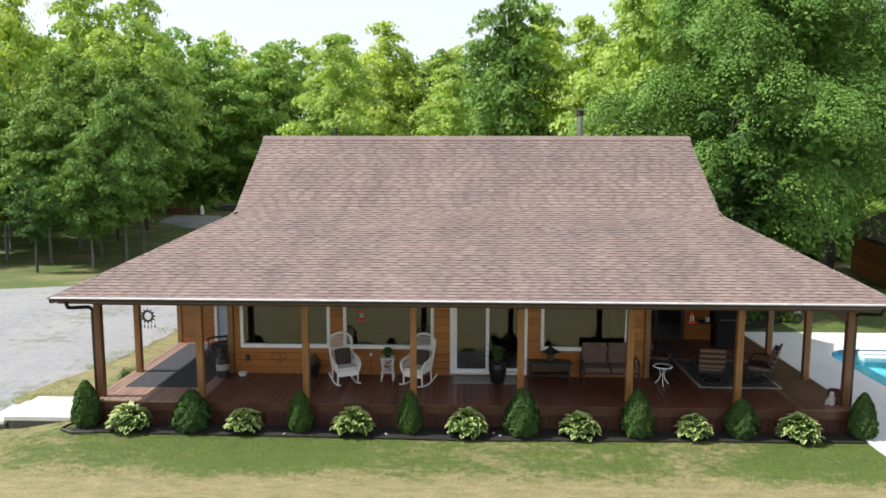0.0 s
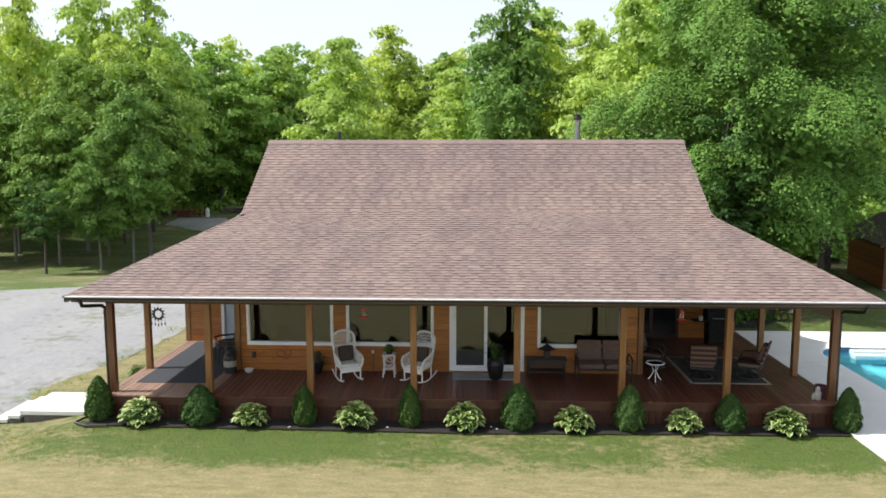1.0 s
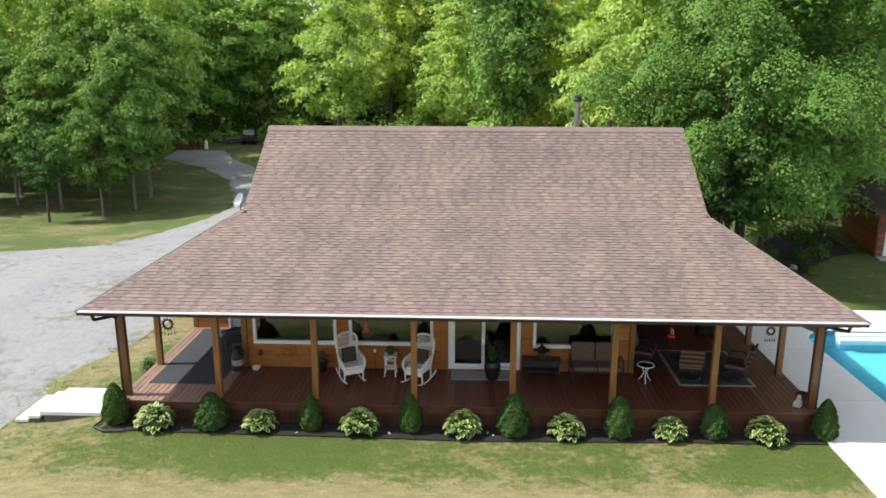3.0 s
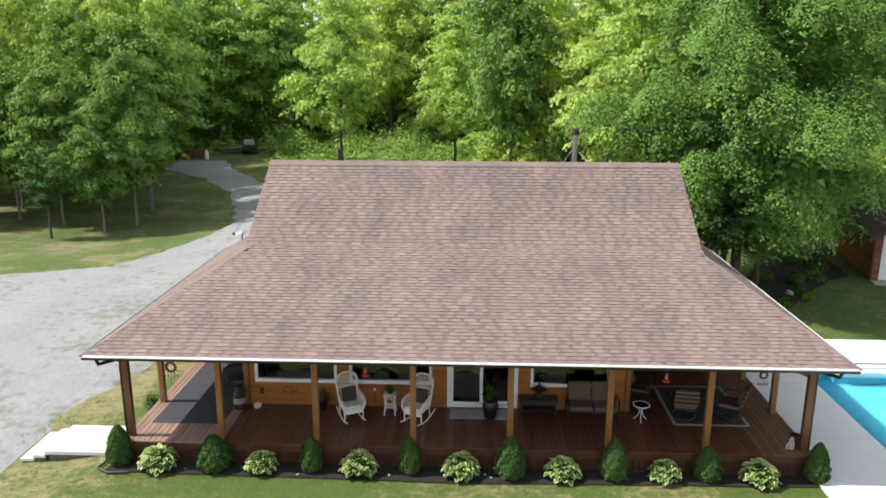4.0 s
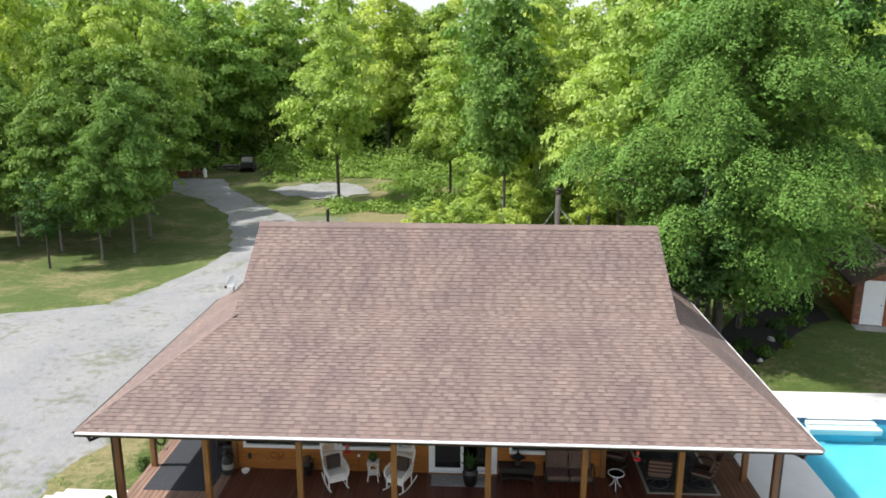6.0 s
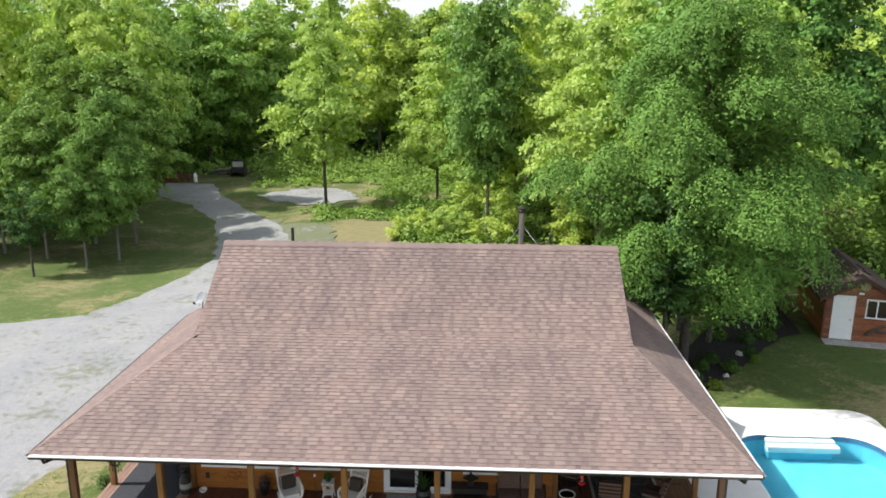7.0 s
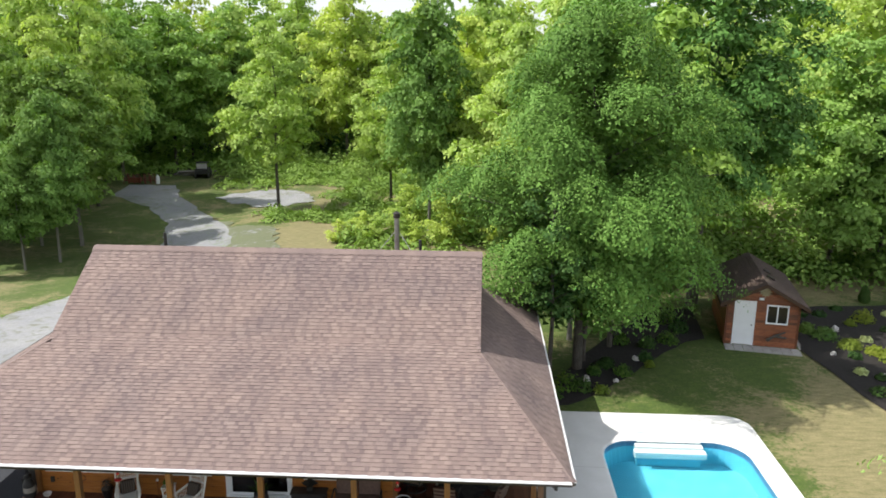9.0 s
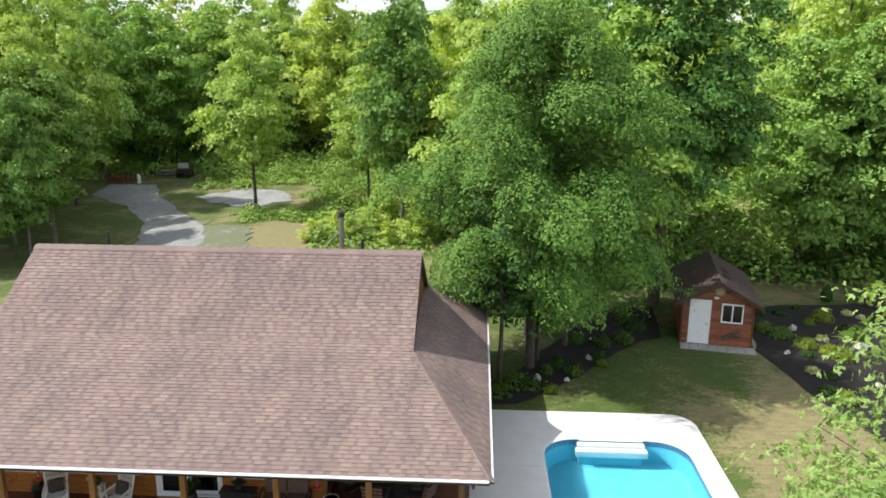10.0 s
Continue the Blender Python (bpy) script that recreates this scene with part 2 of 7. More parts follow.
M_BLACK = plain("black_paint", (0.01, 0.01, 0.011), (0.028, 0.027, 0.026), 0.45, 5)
M_STEEL = plain("galvanised_pipe", (0.2, 0.2, 0.2), (0.38, 0.38, 0.37), 0.42, 6, 0.85, 0.1)
M_CONCRETE = plain("pale_concrete", (0.58, 0.585, 0.58), (0.66, 0.665, 0.665), 0.85, 1.2, 0, 0.15, "World")
M_SLAB = plain("white_concrete", (0.6, 0.59, 0.56), (0.74, 0.73, 0.7), 0.85, 1.5, 0, 0.15, "World")
# footing concrete, darker than the slabs it carries
M_FOOTING = plain("dark_grey_footing", (0.09, 0.085, 0.08), (0.17, 0.16, 0.15), 0.95, 5, 0, 0.4, "World")
M_PAVER = plain("grey_paver", (0.28, 0.27, 0.26), (0.46, 0.45, 0.43), 0.9, 4, 0, 0.3, "World")
M_MULCH = plain("dark_mulch", (0.006, 0.005, 0.005), (0.022, 0.018, 0.016), 0.95, 9, 0, 0.9, "World")
M_LINER = plain("blue_pool_liner", (0.075, 0.37, 0.5), (0.11, 0.45, 0.58), 0.5, 1.4, 0, 0.05, "World")
M_BAND = plain("dark_blue_tile_band", (0.03, 0.1, 0.2), (0.08, 0.22, 0.36), 0.3, 14, 0, 0.05, "World")
M_PLASTIC = plain("white_step_plastic", (0.56, 0.65, 0.67), (0.66, 0.74, 0.76), 0.3, 3, 0, 0.02)
M_WATER, M_GLASS = water_material(), glass_material("window_glass", (0.5, 0.54, 0.52))
M_DARKPANE = plain("dark_pane", (0.006, 0.007, 0.008), (0.014, 0.015, 0.016), 0.12, 2, 0, 0.0)
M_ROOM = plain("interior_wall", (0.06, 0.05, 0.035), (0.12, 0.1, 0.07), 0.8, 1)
M_CURTAIN = plain("dark_curtain", (0.008, 0.008, 0.009), (0.02, 0.02, 0.02), 0.9, 8)
M_WICKER = plain("white_wicker", (0.74, 0.73, 0.7), (0.86, 0.85, 0.82), 0.55, 30, 0, 0.6)
M_CUSHION = plain("brown_cushion", (0.1, 0.06, 0.05), (0.155, 0.1, 0.082), 0.9, 12, 0, 0.3)
M_STRIPE = striped("dark_striped_cushion", (0.015, 0.013, 0.012), (0.1, 0.075, 0.06), 5)
M_PLAID = striped("red_brown_banded_cushion", (0.06, 0.022, 0.018), (0.17, 0.12, 0.09), 2.2, "Z")
M_MAT = plain("charcoal_mat", (0.027, 0.03, 0.04), (0.05, 0.055, 0.068), 0.95, 25, 0, 0.5)
M_RUG = plain("patterned_rug", (0.022, 0.02, 0.02), (0.062, 0.056, 0.05), 0.95, 5, 0, 0.4)
M_RUGPALE = plain("pale_rug_border", (0.26, 0.245, 0.215), (0.4, 0.375, 0.33), 0.95, 20, 0, 0.4)
M_RUGDARK = plain("dark_rug_motif", (0.012, 0.012, 0.014), (0.03, 0.03, 0.033), 0.95, 20, 0, 0.4)
M_DOORMAT = plain("grey_doormat", (0.2, 0.2, 0.21), (0.42, 0.42, 0.43), 0.95, 14, 0, 0.5)
M_PLUM = plain("plum_glaze", (0.05, 0.012, 0.02), (0.1, 0.03, 0.045), 0.4, 8)
M_RED = plain("red_plastic", (0.45, 0.015, 0.02), (0.6, 0.03, 0.03), 0.3, 5)
M_RUST = plain("rusty_red_paint", (0.1, 0.025, 0.02), (0.24, 0.06, 0.045), 0.7, 5)
M_CLEAR = glass_material("clear_bottle", (0.9, 0.9, 0.9))
M_BARK = plain("grey_bark", (0.035, 0.029, 0.023), (0.125, 0.108, 0.092), 0.95, 5, 0, 0.9, "World", (3, 3, 0.6))
M_BARKPALE = plain("pale_bark", (0.1, 0.092, 0.08), (0.25, 0.235, 0.21), 0.95, 5, 0, 0.7, "World", (3, 3, 0.6))
M_DOORBLUE = plain("pale_blue_door", (0.42, 0.52, 0.6), (0.5, 0.6, 0.68), 0.5, 2)
M_ROCK = plain("pale_rock", (0.3, 0.29, 0.27), (0.6, 0.58, 0.55), 0.9, 4, 0, 0.6)
M_SHEDROOF = plain("dark_brown_shingle", (0.045, 0.03, 0.025), (0.1, 0.068, 0.058), 0.95, 9, 0, 0.6)
M_TERRACOTTA = plain("dark_pot", (0.005, 0.005, 0.006), (0.014, 0.013, 0.013), 0.3, 6)
M_STRAW = plain("straw_wreath", (0.3, 0.25, 0.15), (0.5, 0.44, 0.3), 0.95, 20, 0, 0.6)
L_MAPLE = leaf_material("maple_leaves", (0.132, 0.224, 0.052), (0.169, 0.279, 0.063), (0.227, 0.34, 0.092), 0.2)
# these two leaf tones are lifted to take in haze over far woods
L_BRIGHT = leaf_material("bright_leaves", (0.304, 0.404, 0.105), (0.375, 0.486, 0.128), (0.454, 0.56, 0.186), 0.32)
L_WOOD = leaf_material("woodland_leaves", (0.175, 0.294, 0.076), (0.22, 0.362, 0.09), (0.283, 0.435, 0.125), 0.26)
# tone darkened for shade under the big maple and deep in the woods
L_DEEP = leaf_material("canopy_shade_leaves", (0.034, 0.085, 0.022), (0.058, 0.13, 0.034), (0.1, 0.185, 0.055), 0.12)
L_GREEN = leaf_material("green_maple_leaves", (0.096, 0.202, 0.042), (0.113, 0.232, 0.051), (0.142, 0.265, 0.066), 0.06)
L_PALE = leaf_material("pale_maple_leaves", (0.189, 0.287, 0.077), (0.265, 0.374, 0.113), (0.35, 0.462, 0.17))
L_SPRUCE = leaf_material("spruce_needles", (0.035, 0.076, 0.023), (0.055, 0.11, 0.033), (0.086, 0.149, 0.045), 0.2, 0.9)
L_SHRUB = leaf_material("shrub_leaves", (0.04, 0.09, 0.02), (0.08, 0.16, 0.03), (0.14, 0.22, 0.05), 0.3)
L_YELLOW = leaf_material("yellow_green_leaves", (0.14, 0.2, 0.03), (0.2, 0.265, 0.04), (0.29, 0.34, 0.07), 0.3)
L_HOSTA = plain("hosta_green", (0.05, 0.125, 0.024), (0.1, 0.19, 0.04), 0.45, 12, 0, 0.2)
L_CREAM = plain("hosta_cream_edge", (0.36, 0.43, 0.14), (0.5, 0.56, 0.23), 0.5, 12, 0, 0.2)
L_GRASS = leaf_material("grass_blades", (0.11, 0.154, 0.022), (0.166, 0.201, 0.035), (0.286, 0.254, 0.079), 0.4)


# ---- mesh helpers ----
def finish(bm, name):
    me = bpy.data.meshes.new(name)
    bmesh.ops.recalc_face_normals(bm, faces=bm.faces)
    bm.to_mesh(me)
    bm.free()
    return me


def part(name, shape, mat, parent=None, label=""):
    me = finish(shape, name) if isinstance(shape, bmesh.types.BMesh) else shape
    if mat is not None and not me.materials:
        me.materials.append(mat)
    ob = new(name, me)
    ob.parent = parent
    return tagged(ob, label)


def empty(name, m=None, **tags):
    ob = new(name)
    ob.empty_display_size = 0.2
    if m is not None:
        ob.matrix_basis = m
    return tagged(ob, **tags)


def box(bm, x0, x1, y0, y1, z0, z1, bevel=0.0):
    t = bmesh.new()
    bmesh.ops.create_cube(t, size=1)
    for v in t.verts:
        v.co = Vector(((x0 + x1) / 2 + v.co.x * (x1 - x0), (y0 + y1) / 2 + v.co.y * (y1 - y0), (z0 + z1) / 2 + v.co.z * (z1 - z0)))
    if bevel:
        bmesh.ops.bevel(t, geom=list(t.edges), offset=bevel, segments=2, affect="EDGES", profile=0.6)
    merge(bm, t)
    return bm


def merge(bm, t, m=None):
    if m is not None:
        t.transform(m)
    me = bpy.data.meshes.new("tmp")
    t.to_mesh(me)
    t.free()
    bm.from_mesh(me)
    bpy.data.meshes.remove(me)


def boxed(*a, **k):
    return box(bmesh.new(), *a, **k)


def tube(bm, points, r, seg=8, closed=False):
    """A round tube along points; r is one radius or one for each point."""
    pts = [Vector(p) for p in points]
    rs = r if isinstance(r, (list, tuple)) else [r] * len(pts)
    rings, n = [], len(pts)
    side = None
    for i, p in enumerate(pts):
        if closed:
            d = pts[(i + 1) % n] - pts[i - 1]
        else:
            d = pts[min(i + 1, n - 1)] - pts[max(i - 1, 0)]
        d.normalize()
        if side is None:
            side = d.orthogonal().normalized()
        side = (side - d * side.dot(d)).normalized()
        up = d.cross(side)
        rings.append([bm.verts.new(p + (side * math.cos(a) + up * math.sin(a)) * rs[i]) for a in (2 * math.pi * k / seg for k in range(seg))])
    for i in range(n if closed else n - 1):
        a, b = rings[i], rings[(i + 1) % n]
        for k in range(seg):
            bm.faces.new((a[k], a[(k + 1) % seg], b[(k + 1) % seg], b[k]))
    if not closed:
        bm.faces.new(rings[0][::-1])
        bm.faces.new(rings[-1])
    return bm


def tubed(points, r, seg=8, closed=False):
    return tube(bmesh.new(), points, r, seg, closed)


def lathe(bm, profile, seg=20, at=(0, 0, 0)):
    """Turns (radius, height) pairs round the vertical through at."""
    at = Vector(at)
    rings = [[bm.verts.new(at + Vector((r * math.cos(a), r * math.sin(a), z))) for a in (2 * math.pi * k / seg for k in range(seg))] for r, z in profile]
    for a, b in zip(rings, rings[1:]):
        for k in range(seg):
            bm.faces.new((a[k], a[(k + 1) % seg], b[(k + 1) % seg], b[k]))
    bm.faces.new(rings[0][::-1])
    bm.faces.new(rings[-1])
    return bm


def lathed(profile, seg=20, at=(0, 0, 0)):
    return lathe(bmesh.new(), profile, seg, at)


def prism(outline, depth, axis="y"):
    """A flat outline in x, z (or y, z; or x, y) given a thickness."""
    bm = bmesh.new()
    put = {"y": lambda a, b, d: (a, d, b), "x": lambda a, b, d: (d, a, b), "z": lambda a, b, d: (a, b, d)}[axis]
    front = [bm.verts.new(put(a, b, depth[0])) for a, b in outline]
    rear = [bm.verts.new(put(a, b, depth[1])) for a, b in outline]
    n = len(outline)
    bm.faces.new(front)
    bm.faces.new(rear[::-1])
    for i in range(n):
        bm.faces.new((front[i], rear[i], rear[(i + 1) % n], front[(i + 1) % n]))
    return bm


def sheet(name, verts, faces):
    me = bpy.data.meshes.new(name)
    me.from_pydata([tuple(v) for v in verts], [], [tuple(f) for f in faces])
    return me


def quads(name, corners):
    """A mesh of loose faces from an array of n x corners x 3."""
    n, k = corners.shape[:2]
    me = bpy.data.meshes.new(name)
    me.vertices.add(n * k)
    me.vertices.foreach_set("co", np.ascontiguousarray(corners, dtype=np.float32).ravel())
    me.loops.add(n * k)
    me.loops.foreach_set("vertex_index", np.arange(n * k, dtype=np.int32))
    me.polygons.add(n)
    me.polygons.foreach_set("loop_start", np.arange(0, n * k, k, dtype=np.int32))
    me.polygons.foreach_set("loop_total", np.full(n, k, dtype=np.int32))
    me.update(calc_edges=True)
    return me


def unit(a):
    return a / np.maximum(np.linalg.norm(a, axis=1, keepdims=True), 1e-6)


def leaves(rng, centres, normals, length, width):
    """Folded leaf quads at centres, facing about normals."""
    n = len(centres)
    nrm = unit(unit(normals) + rng.normal(0, 0.3, (n, 3)))
    t = unit(np.cross(nrm, rng.normal(0, 1, (n, 3))))
    b = np.cross(nrm, t)
    s = rng.uniform(0.65, 1.3, (n, 1))
    l, w = t * length * s * 0.5, b * width * s * 0.5
    droop = nrm * length * s * 0.14
    return np.stack([centres - l - droop, centres + w, centres + l - droop, centres - w], axis=1)


def lobed(rng, centres, normals, size):
    """Three-lobed maple leaves: three narrow folded quads from one stalk."""
    n = len(centres)
    nrm = unit(normals + rng.normal(0, 0.45, (n, 3)))
    t = unit(np.cross(nrm, rng.normal(0, 1, (n, 3))))
    b = np.cross(nrm, t)
    s = size * rng.uniform(0.7, 1.25, (n, 1))
    out = []
    for turn, reach in ((0.0, 1.0), (0.95, 0.82), (-0.95, 0.82)):
        d = t * math.cos(turn) + b * math.sin(turn)
        w = np.cross(nrm, d) * s * 0.2
        tip = centres + d * s * reach - nrm * s * 0.12
        mid = centres + d * s * 0.45
        out.append(np.stack([centres, mid + w, tip, mid - w], axis=1))
    return np.concatenate(out)


def smooth(ob):
    ob.data.polygons.foreach_set("use_smooth", [True] * len(ob.data.polygons))
    return ob


# ---- ground ----
def ease(a, b, v):
    t = min(1.0, max(0.0, (v - a) / (b - a)))
    return t * t * (3 - 2 * t)


def ground_z(x, y):
    z = -1.5 * ease(13, 33, y) * ease(8, 22, -x) * (1 - 0.75 * ease(42, 72, y))
    z -= 0.3 * ease(30, 60, y) * (1 - ease(8, 22, -x))
    z += 0.33 * ease(9, 15, y) * ease(8, 14, x)
    z -= 0.36 * ease(9.0, 11.2, -x) * (1 - ease(2, 7, y))
    return z


POOL_SIDE = (8.66, 16.95, -4.6, 9.25)


def build_ground():
    near_x = np.arange(-63, 63.1, 1.5)
    near_y = np.arange(-40, 111, 1.5)
    far = np.array([70, 90, 130, 200, 350, 700, 1500.0])
    xs = np.unique(np.concatenate([near_x, far, -far, POOL_SIDE[:2]]))
    ys = np.unique(np.concatenate([near_y, far[1:] + 50, -far, POOL_SIDE[2:]]))
    verts = [(x, y, ground_z(x, y)) for y in ys for x in xs]
    n = len(xs)
    faces = []
    for j in range(len(ys) - 1):
        for i in range(n - 1):
            cx, cy = (xs[i] + xs[i + 1]) / 2, (ys[j] + ys[j + 1]) / 2
            if POOL_SIDE[0] < cx < POOL_SIDE[1] and POOL_SIDE[2] < cy < POOL_SIDE[3]:
                continue
            faces.append((j * n + i, j * n + i + 1, (j + 1) * n + i + 1, (j + 1) * n + i))
    ob = smooth(part("ground", sheet("ground", verts, faces), M_LAWN))
    tagged(ob, "mown lawn, green by the house and straw-dry further out", "lawn", kind="structure")


from mathutils.geometry import delaunay_2d_cdt


def patch(name, outline, mat, lift=0.012, wobble=0.25, step=0.8):
    """A ground cover with an uneven rim, lying on the ground."""
    rim = []
    n = len(outline)
    for i in range(n):
        a, b = Vector(outline[i]), Vector(outline[(i + 1) % n])
        k = max(1, int((b - a).length / step))
        for j in range(k):
            p = a.lerp(b, j / k)
            w = noise.noise_vector(Vector((p.x * 0.7, p.y * 0.7, 3))) * wobble
            w += noise.noise_vector(Vector((p.x * 2.3, p.y * 2.3, 7))) * wobble * 0.6
            rim.append(Vector((p.x + w.x, p.y + w.y)))
    lo = [min(p[i] for p in rim) for i in (0, 1)]
    hi = [max(p[i] for p in rim) for i in (0, 1)]
    inner = [Vector((x, y)) for x in np.arange(lo[0], hi[0], 1.5) for y in np.arange(lo[1], hi[1], 1.5)]
    edges = [(i, (i + 1) % len(rim)) for i in range(len(rim))]
    v, _, f, *_ = delaunay_2d_cdt(rim + inner, edges, [list(range(len(rim)))], 1, 1e-4)
    me = sheet(name, [(p.x, p.y, ground_z(p.x, p.y) + lift + 0.04 * ease(10, 20, p.y)) for p in v], f)
    bm = bmesh.new()
    bm.from_mesh(me)
    bmesh.ops.delete(bm, geom=[q for q in bm.verts if not q.link_faces], context="VERTS")
    bmesh.ops.recalc_face_normals(bm, faces=bm.faces)
    if sum(q.normal.z for q in bm.faces) < 0:
        bmesh.ops.reverse_faces(bm, faces=bm.faces)
    bm.to_mesh(me)
    bm.free()
    return smooth(part(name, me, mat))


build_ground()
drive = patch("driveway", [(-17, -14), (-12.6, -5.5), (-10.9, -1.3), (-11.8, 1.9), (-11.0, 4.2), (-10.2, 8), (-10.0, 14), (-10.3, 22), (-11.0, 30), (-12.0, 37.4), (-15.2, 45), (-18.3, 50), (-21.0, 54), (-24.5, 58.5), (-27.0, 64.0), (-32.5, 64), (-31.8, 58.5), (-26, 54), (-21.6, 48), (-18.8, 41), (-16.4, 33), (-17.0, 25.6), (-18.3, 19), (-22.6, 16.5), (-33, 14), (-60, 12), (-60, -14)], M_GRAVEL, 0.012, 0.34, 0.6)
tagged(drive, "pale grey gravel driveway curving behind the house", "driveway", kind="structure")
lay = patch("gravel_patch", [(-20.5, 58.3), (-18, 55.5), (-12.2, 51.5), (-9.5, 54), (-10.4, 57.7), (-13, 61), (-16.5, 61.4)], M_GRAVEL, 0.04, 0.9, 0.5)
tagged(lay, "pale gravel parking patch in rough grass", "gravel", kind="structure")
spill = patch("weedy_gravel", [(-11.4, 30), (-12.4, 37.4), (-15.6, 44.6), (-17.6, 47.6), (-15.6, 46.4), (-12.6, 43.6), (-9.8, 42.0), (-8.6, 38.6), (-7.9, 34), (-8.2, 30)], M_WEEDY, 0.006, 1.1, 0.4)
tagged(spill, "worn gravel half grown over with grass", "gravel", kind="structure")
bed = patch("front_flower_bed", [(-8.9, -0.85), (-8.7, -0.3), (8.65, -0.3), (8.65, -0.8), (0, -1.0)], M_MULCH, 0.035, 0.05, 0.4)
tagged(bed, "narrow dark mulch bed along the deck", "flower bed", kind="structure")
bed = patch("shade_flower_bed", [(8.9, 9.6), (10.3, 9.8), (12.3, 11.3), (14.6, 13.9), (16.5, 16.1), (17.6, 16.6), (18.2, 21), (16, 21), (13.5, 17.5), (11, 13.4), (9.2, 11.3)], M_MULCH, 0.04, 0.2)
tagged(bed, "dark mulch bed under the trees", "flower bed", kind="structure")
bed = patch("rock_garden_bed", [(21.6, 15.3), (22.1, 12.2), (22.6, 9.9), (23.5, 7), (34, 6), (36, 18), (29.5, 22.4), (24.9, 21.9), (22.6, 20.5)], M_MULCH, 0.04, 0.2)
tagged(bed, "dark mulch rock garden with shrubs and stones", "flower bed", kind="structure")


# ---- pool ----
def rounded(x0, x1, y0, y1, r, per=10):
    out = []
    for cx, cy, a0 in ((x1 - r, y1 - r, 0), (x0 + r, y1 - r, 90), (x0 + r, y0 + r, 180), (x1 - r, y0 + r, 270)):
        out += [(cx + r * math.cos(radians(a0 + 90 * k / (per - 1))), cy + r * math.sin(radians(a0 + 90 * k / (per - 1)))) for k in range(per)]
    return out


def ring(bm, inner, outer, zi, zo):
    a = [bm.verts.new((x, y, zi)) for x, y in inner]
    b = [bm.verts.new((x, y, zo)) for x, y in outer]
    n = len(a)
    for i in range(n):
        bm.faces.new((a[i], a[(i + 1) % n], b[(i + 1) % n], b[i]))
    return a


def build_pool():
    rim = rounded(11.2, 16.15, -3.4, 7.15, 1.15)
    lip = rounded(11.12, 16.23, -3.48, 7.23, 1.23)
    outer = rounded(*POOL_SIDE, 0.9)
    bm = bmesh.new()
    ring(bm, lip, outer, 0.05, 0.05)
    ring(bm, rim, lip, 0.02, 0.05)
    ring(bm, outer, [(x + (x - 12.8) * 0.004, y) for x, y in outer], 0.05, -0.3)
    me = finish(bm, "pool_deck")
    paving = tagged(part("pool_deck", me, M_CONCRETE), "pale concrete paving round the pool", "paving", kind="structure")
    # control joints in the paving
    for x0, x1, y0, y1 in ((8.7, 11.1, 1.6, 1.612), (8.7, 11.1, 5.2, 5.212), (8.7, 11.1, -2.0, -1.988), (12.2, 12.212, 8.0, 9.2), (14.9, 14.912, 7.25, 9.2), (16.25, 16.9, 2.6, 2.612)):
        part("joint", boxed(x0, x1, y0, y1, 0.04, 0.0512), M_PAVER, paving)
    # the lawn closes up to the rounded corners of the paving
    for cx, cy in ((POOL_SIDE[1], POOL_SIDE[3]), (POOL_SIDE[0], POOL_SIDE[3]), (POOL_SIDE[1], POOL_SIDE[2]), (POOL_SIDE[0], POOL_SIDE[2])):
        sx, sy = (-1 if cx > 12 else 1), (-1 if cy > 0 else 1)
        c = bmesh.new()
        arc = [(cx + sx * (0.9 - 0.9 * math.cos(a)), cy + sy * (0.9 - 0.9 * math.sin(a))) for a in (math.pi / 2 * k / 8 for k in range(9))]
        c.faces.new([c.verts.new((x, y, ground_z(cx, cy))) for x, y in [(cx, cy)] + arc])
        bmesh.ops.recalc_face_normals(c, faces=c.faces)
        tagged(part("lawn_corner", c, M_LAWN), "lawn at the corner of the paving", "lawn", kind="structure")
    pool = empty("swimming_pool", label="in-ground pool with pale blue liner and clear water", category="pool")
    bm = bmesh.new()
    ring(bm, rim, rim, -0.26, 0.02)
    part("tile_band", bm, M_BAND, pool, "dark blue patterned band below the rim")
    bm = bmesh.new()
    deep = [(13.7 + (x - 13.7) * 0.97, 1.9 + (y - 1.9) * 0.97) for x, y in rim]
    a = ring(bm, deep, rim, -1.35, -0.26)
    bm.faces.new(a)
    part("liner", bm, M_LINER, pool)
    bm = bmesh.new()
    bm.faces.new([bm.verts.new((x, y, -0.13)) for x, y in rim])
    w = part("water", bm, M_WATER, pool, "clear rippled water")
    w.visible_shadow = False
    # moulded steps at the far end, from the paving down into the water
    steps = empty("pool_steps", label="white moulded plastic pool steps leading into the water", category="pool steps")
    for x0, x1, ya, yb, lo, z in ((12.62, 14.64, 7.68, 7.98, 0.03, 0.085), (12.56, 14.68, 7.36, 7.674, 0.03, 0.065), (12.5, 14.72, 7.08, 7.354, 0.0, 0.035), (12.42, 14.76, 6.8, 7.074, -0.2, -0.02), (12.34, 14.8, 6.5, 6.794, -0.5, -0.085)):
        part("tread", boxed(x0, x1, ya, yb, lo, z, bevel=0.018), M_PLASTIC, steps)
    # block in liner colour added so no tread shadow shows on the pool floor
    part("shadow_block_base", boxed(12.46, 14.68, 6.72, 7.1, -1.33, -0.205, bevel=0.03), M_LINER, steps, "liner-coloured block added to hide the shadow below the treads")


build_pool()


# ---- house ----
DECK = 0.57
WALL_Y = 1.97
EAVE_Y, EAVE_Z, EAVE_L, EAVE_R = -0.71, 3.02, -9.14, 9.22
BREAK_Y, BREAK_Z = 4.25, 4.61
RIDGE_Y, RIDGE_Z, GABLE_L, GABLE_R = 7.4, 6.68, -6.52, 6.92
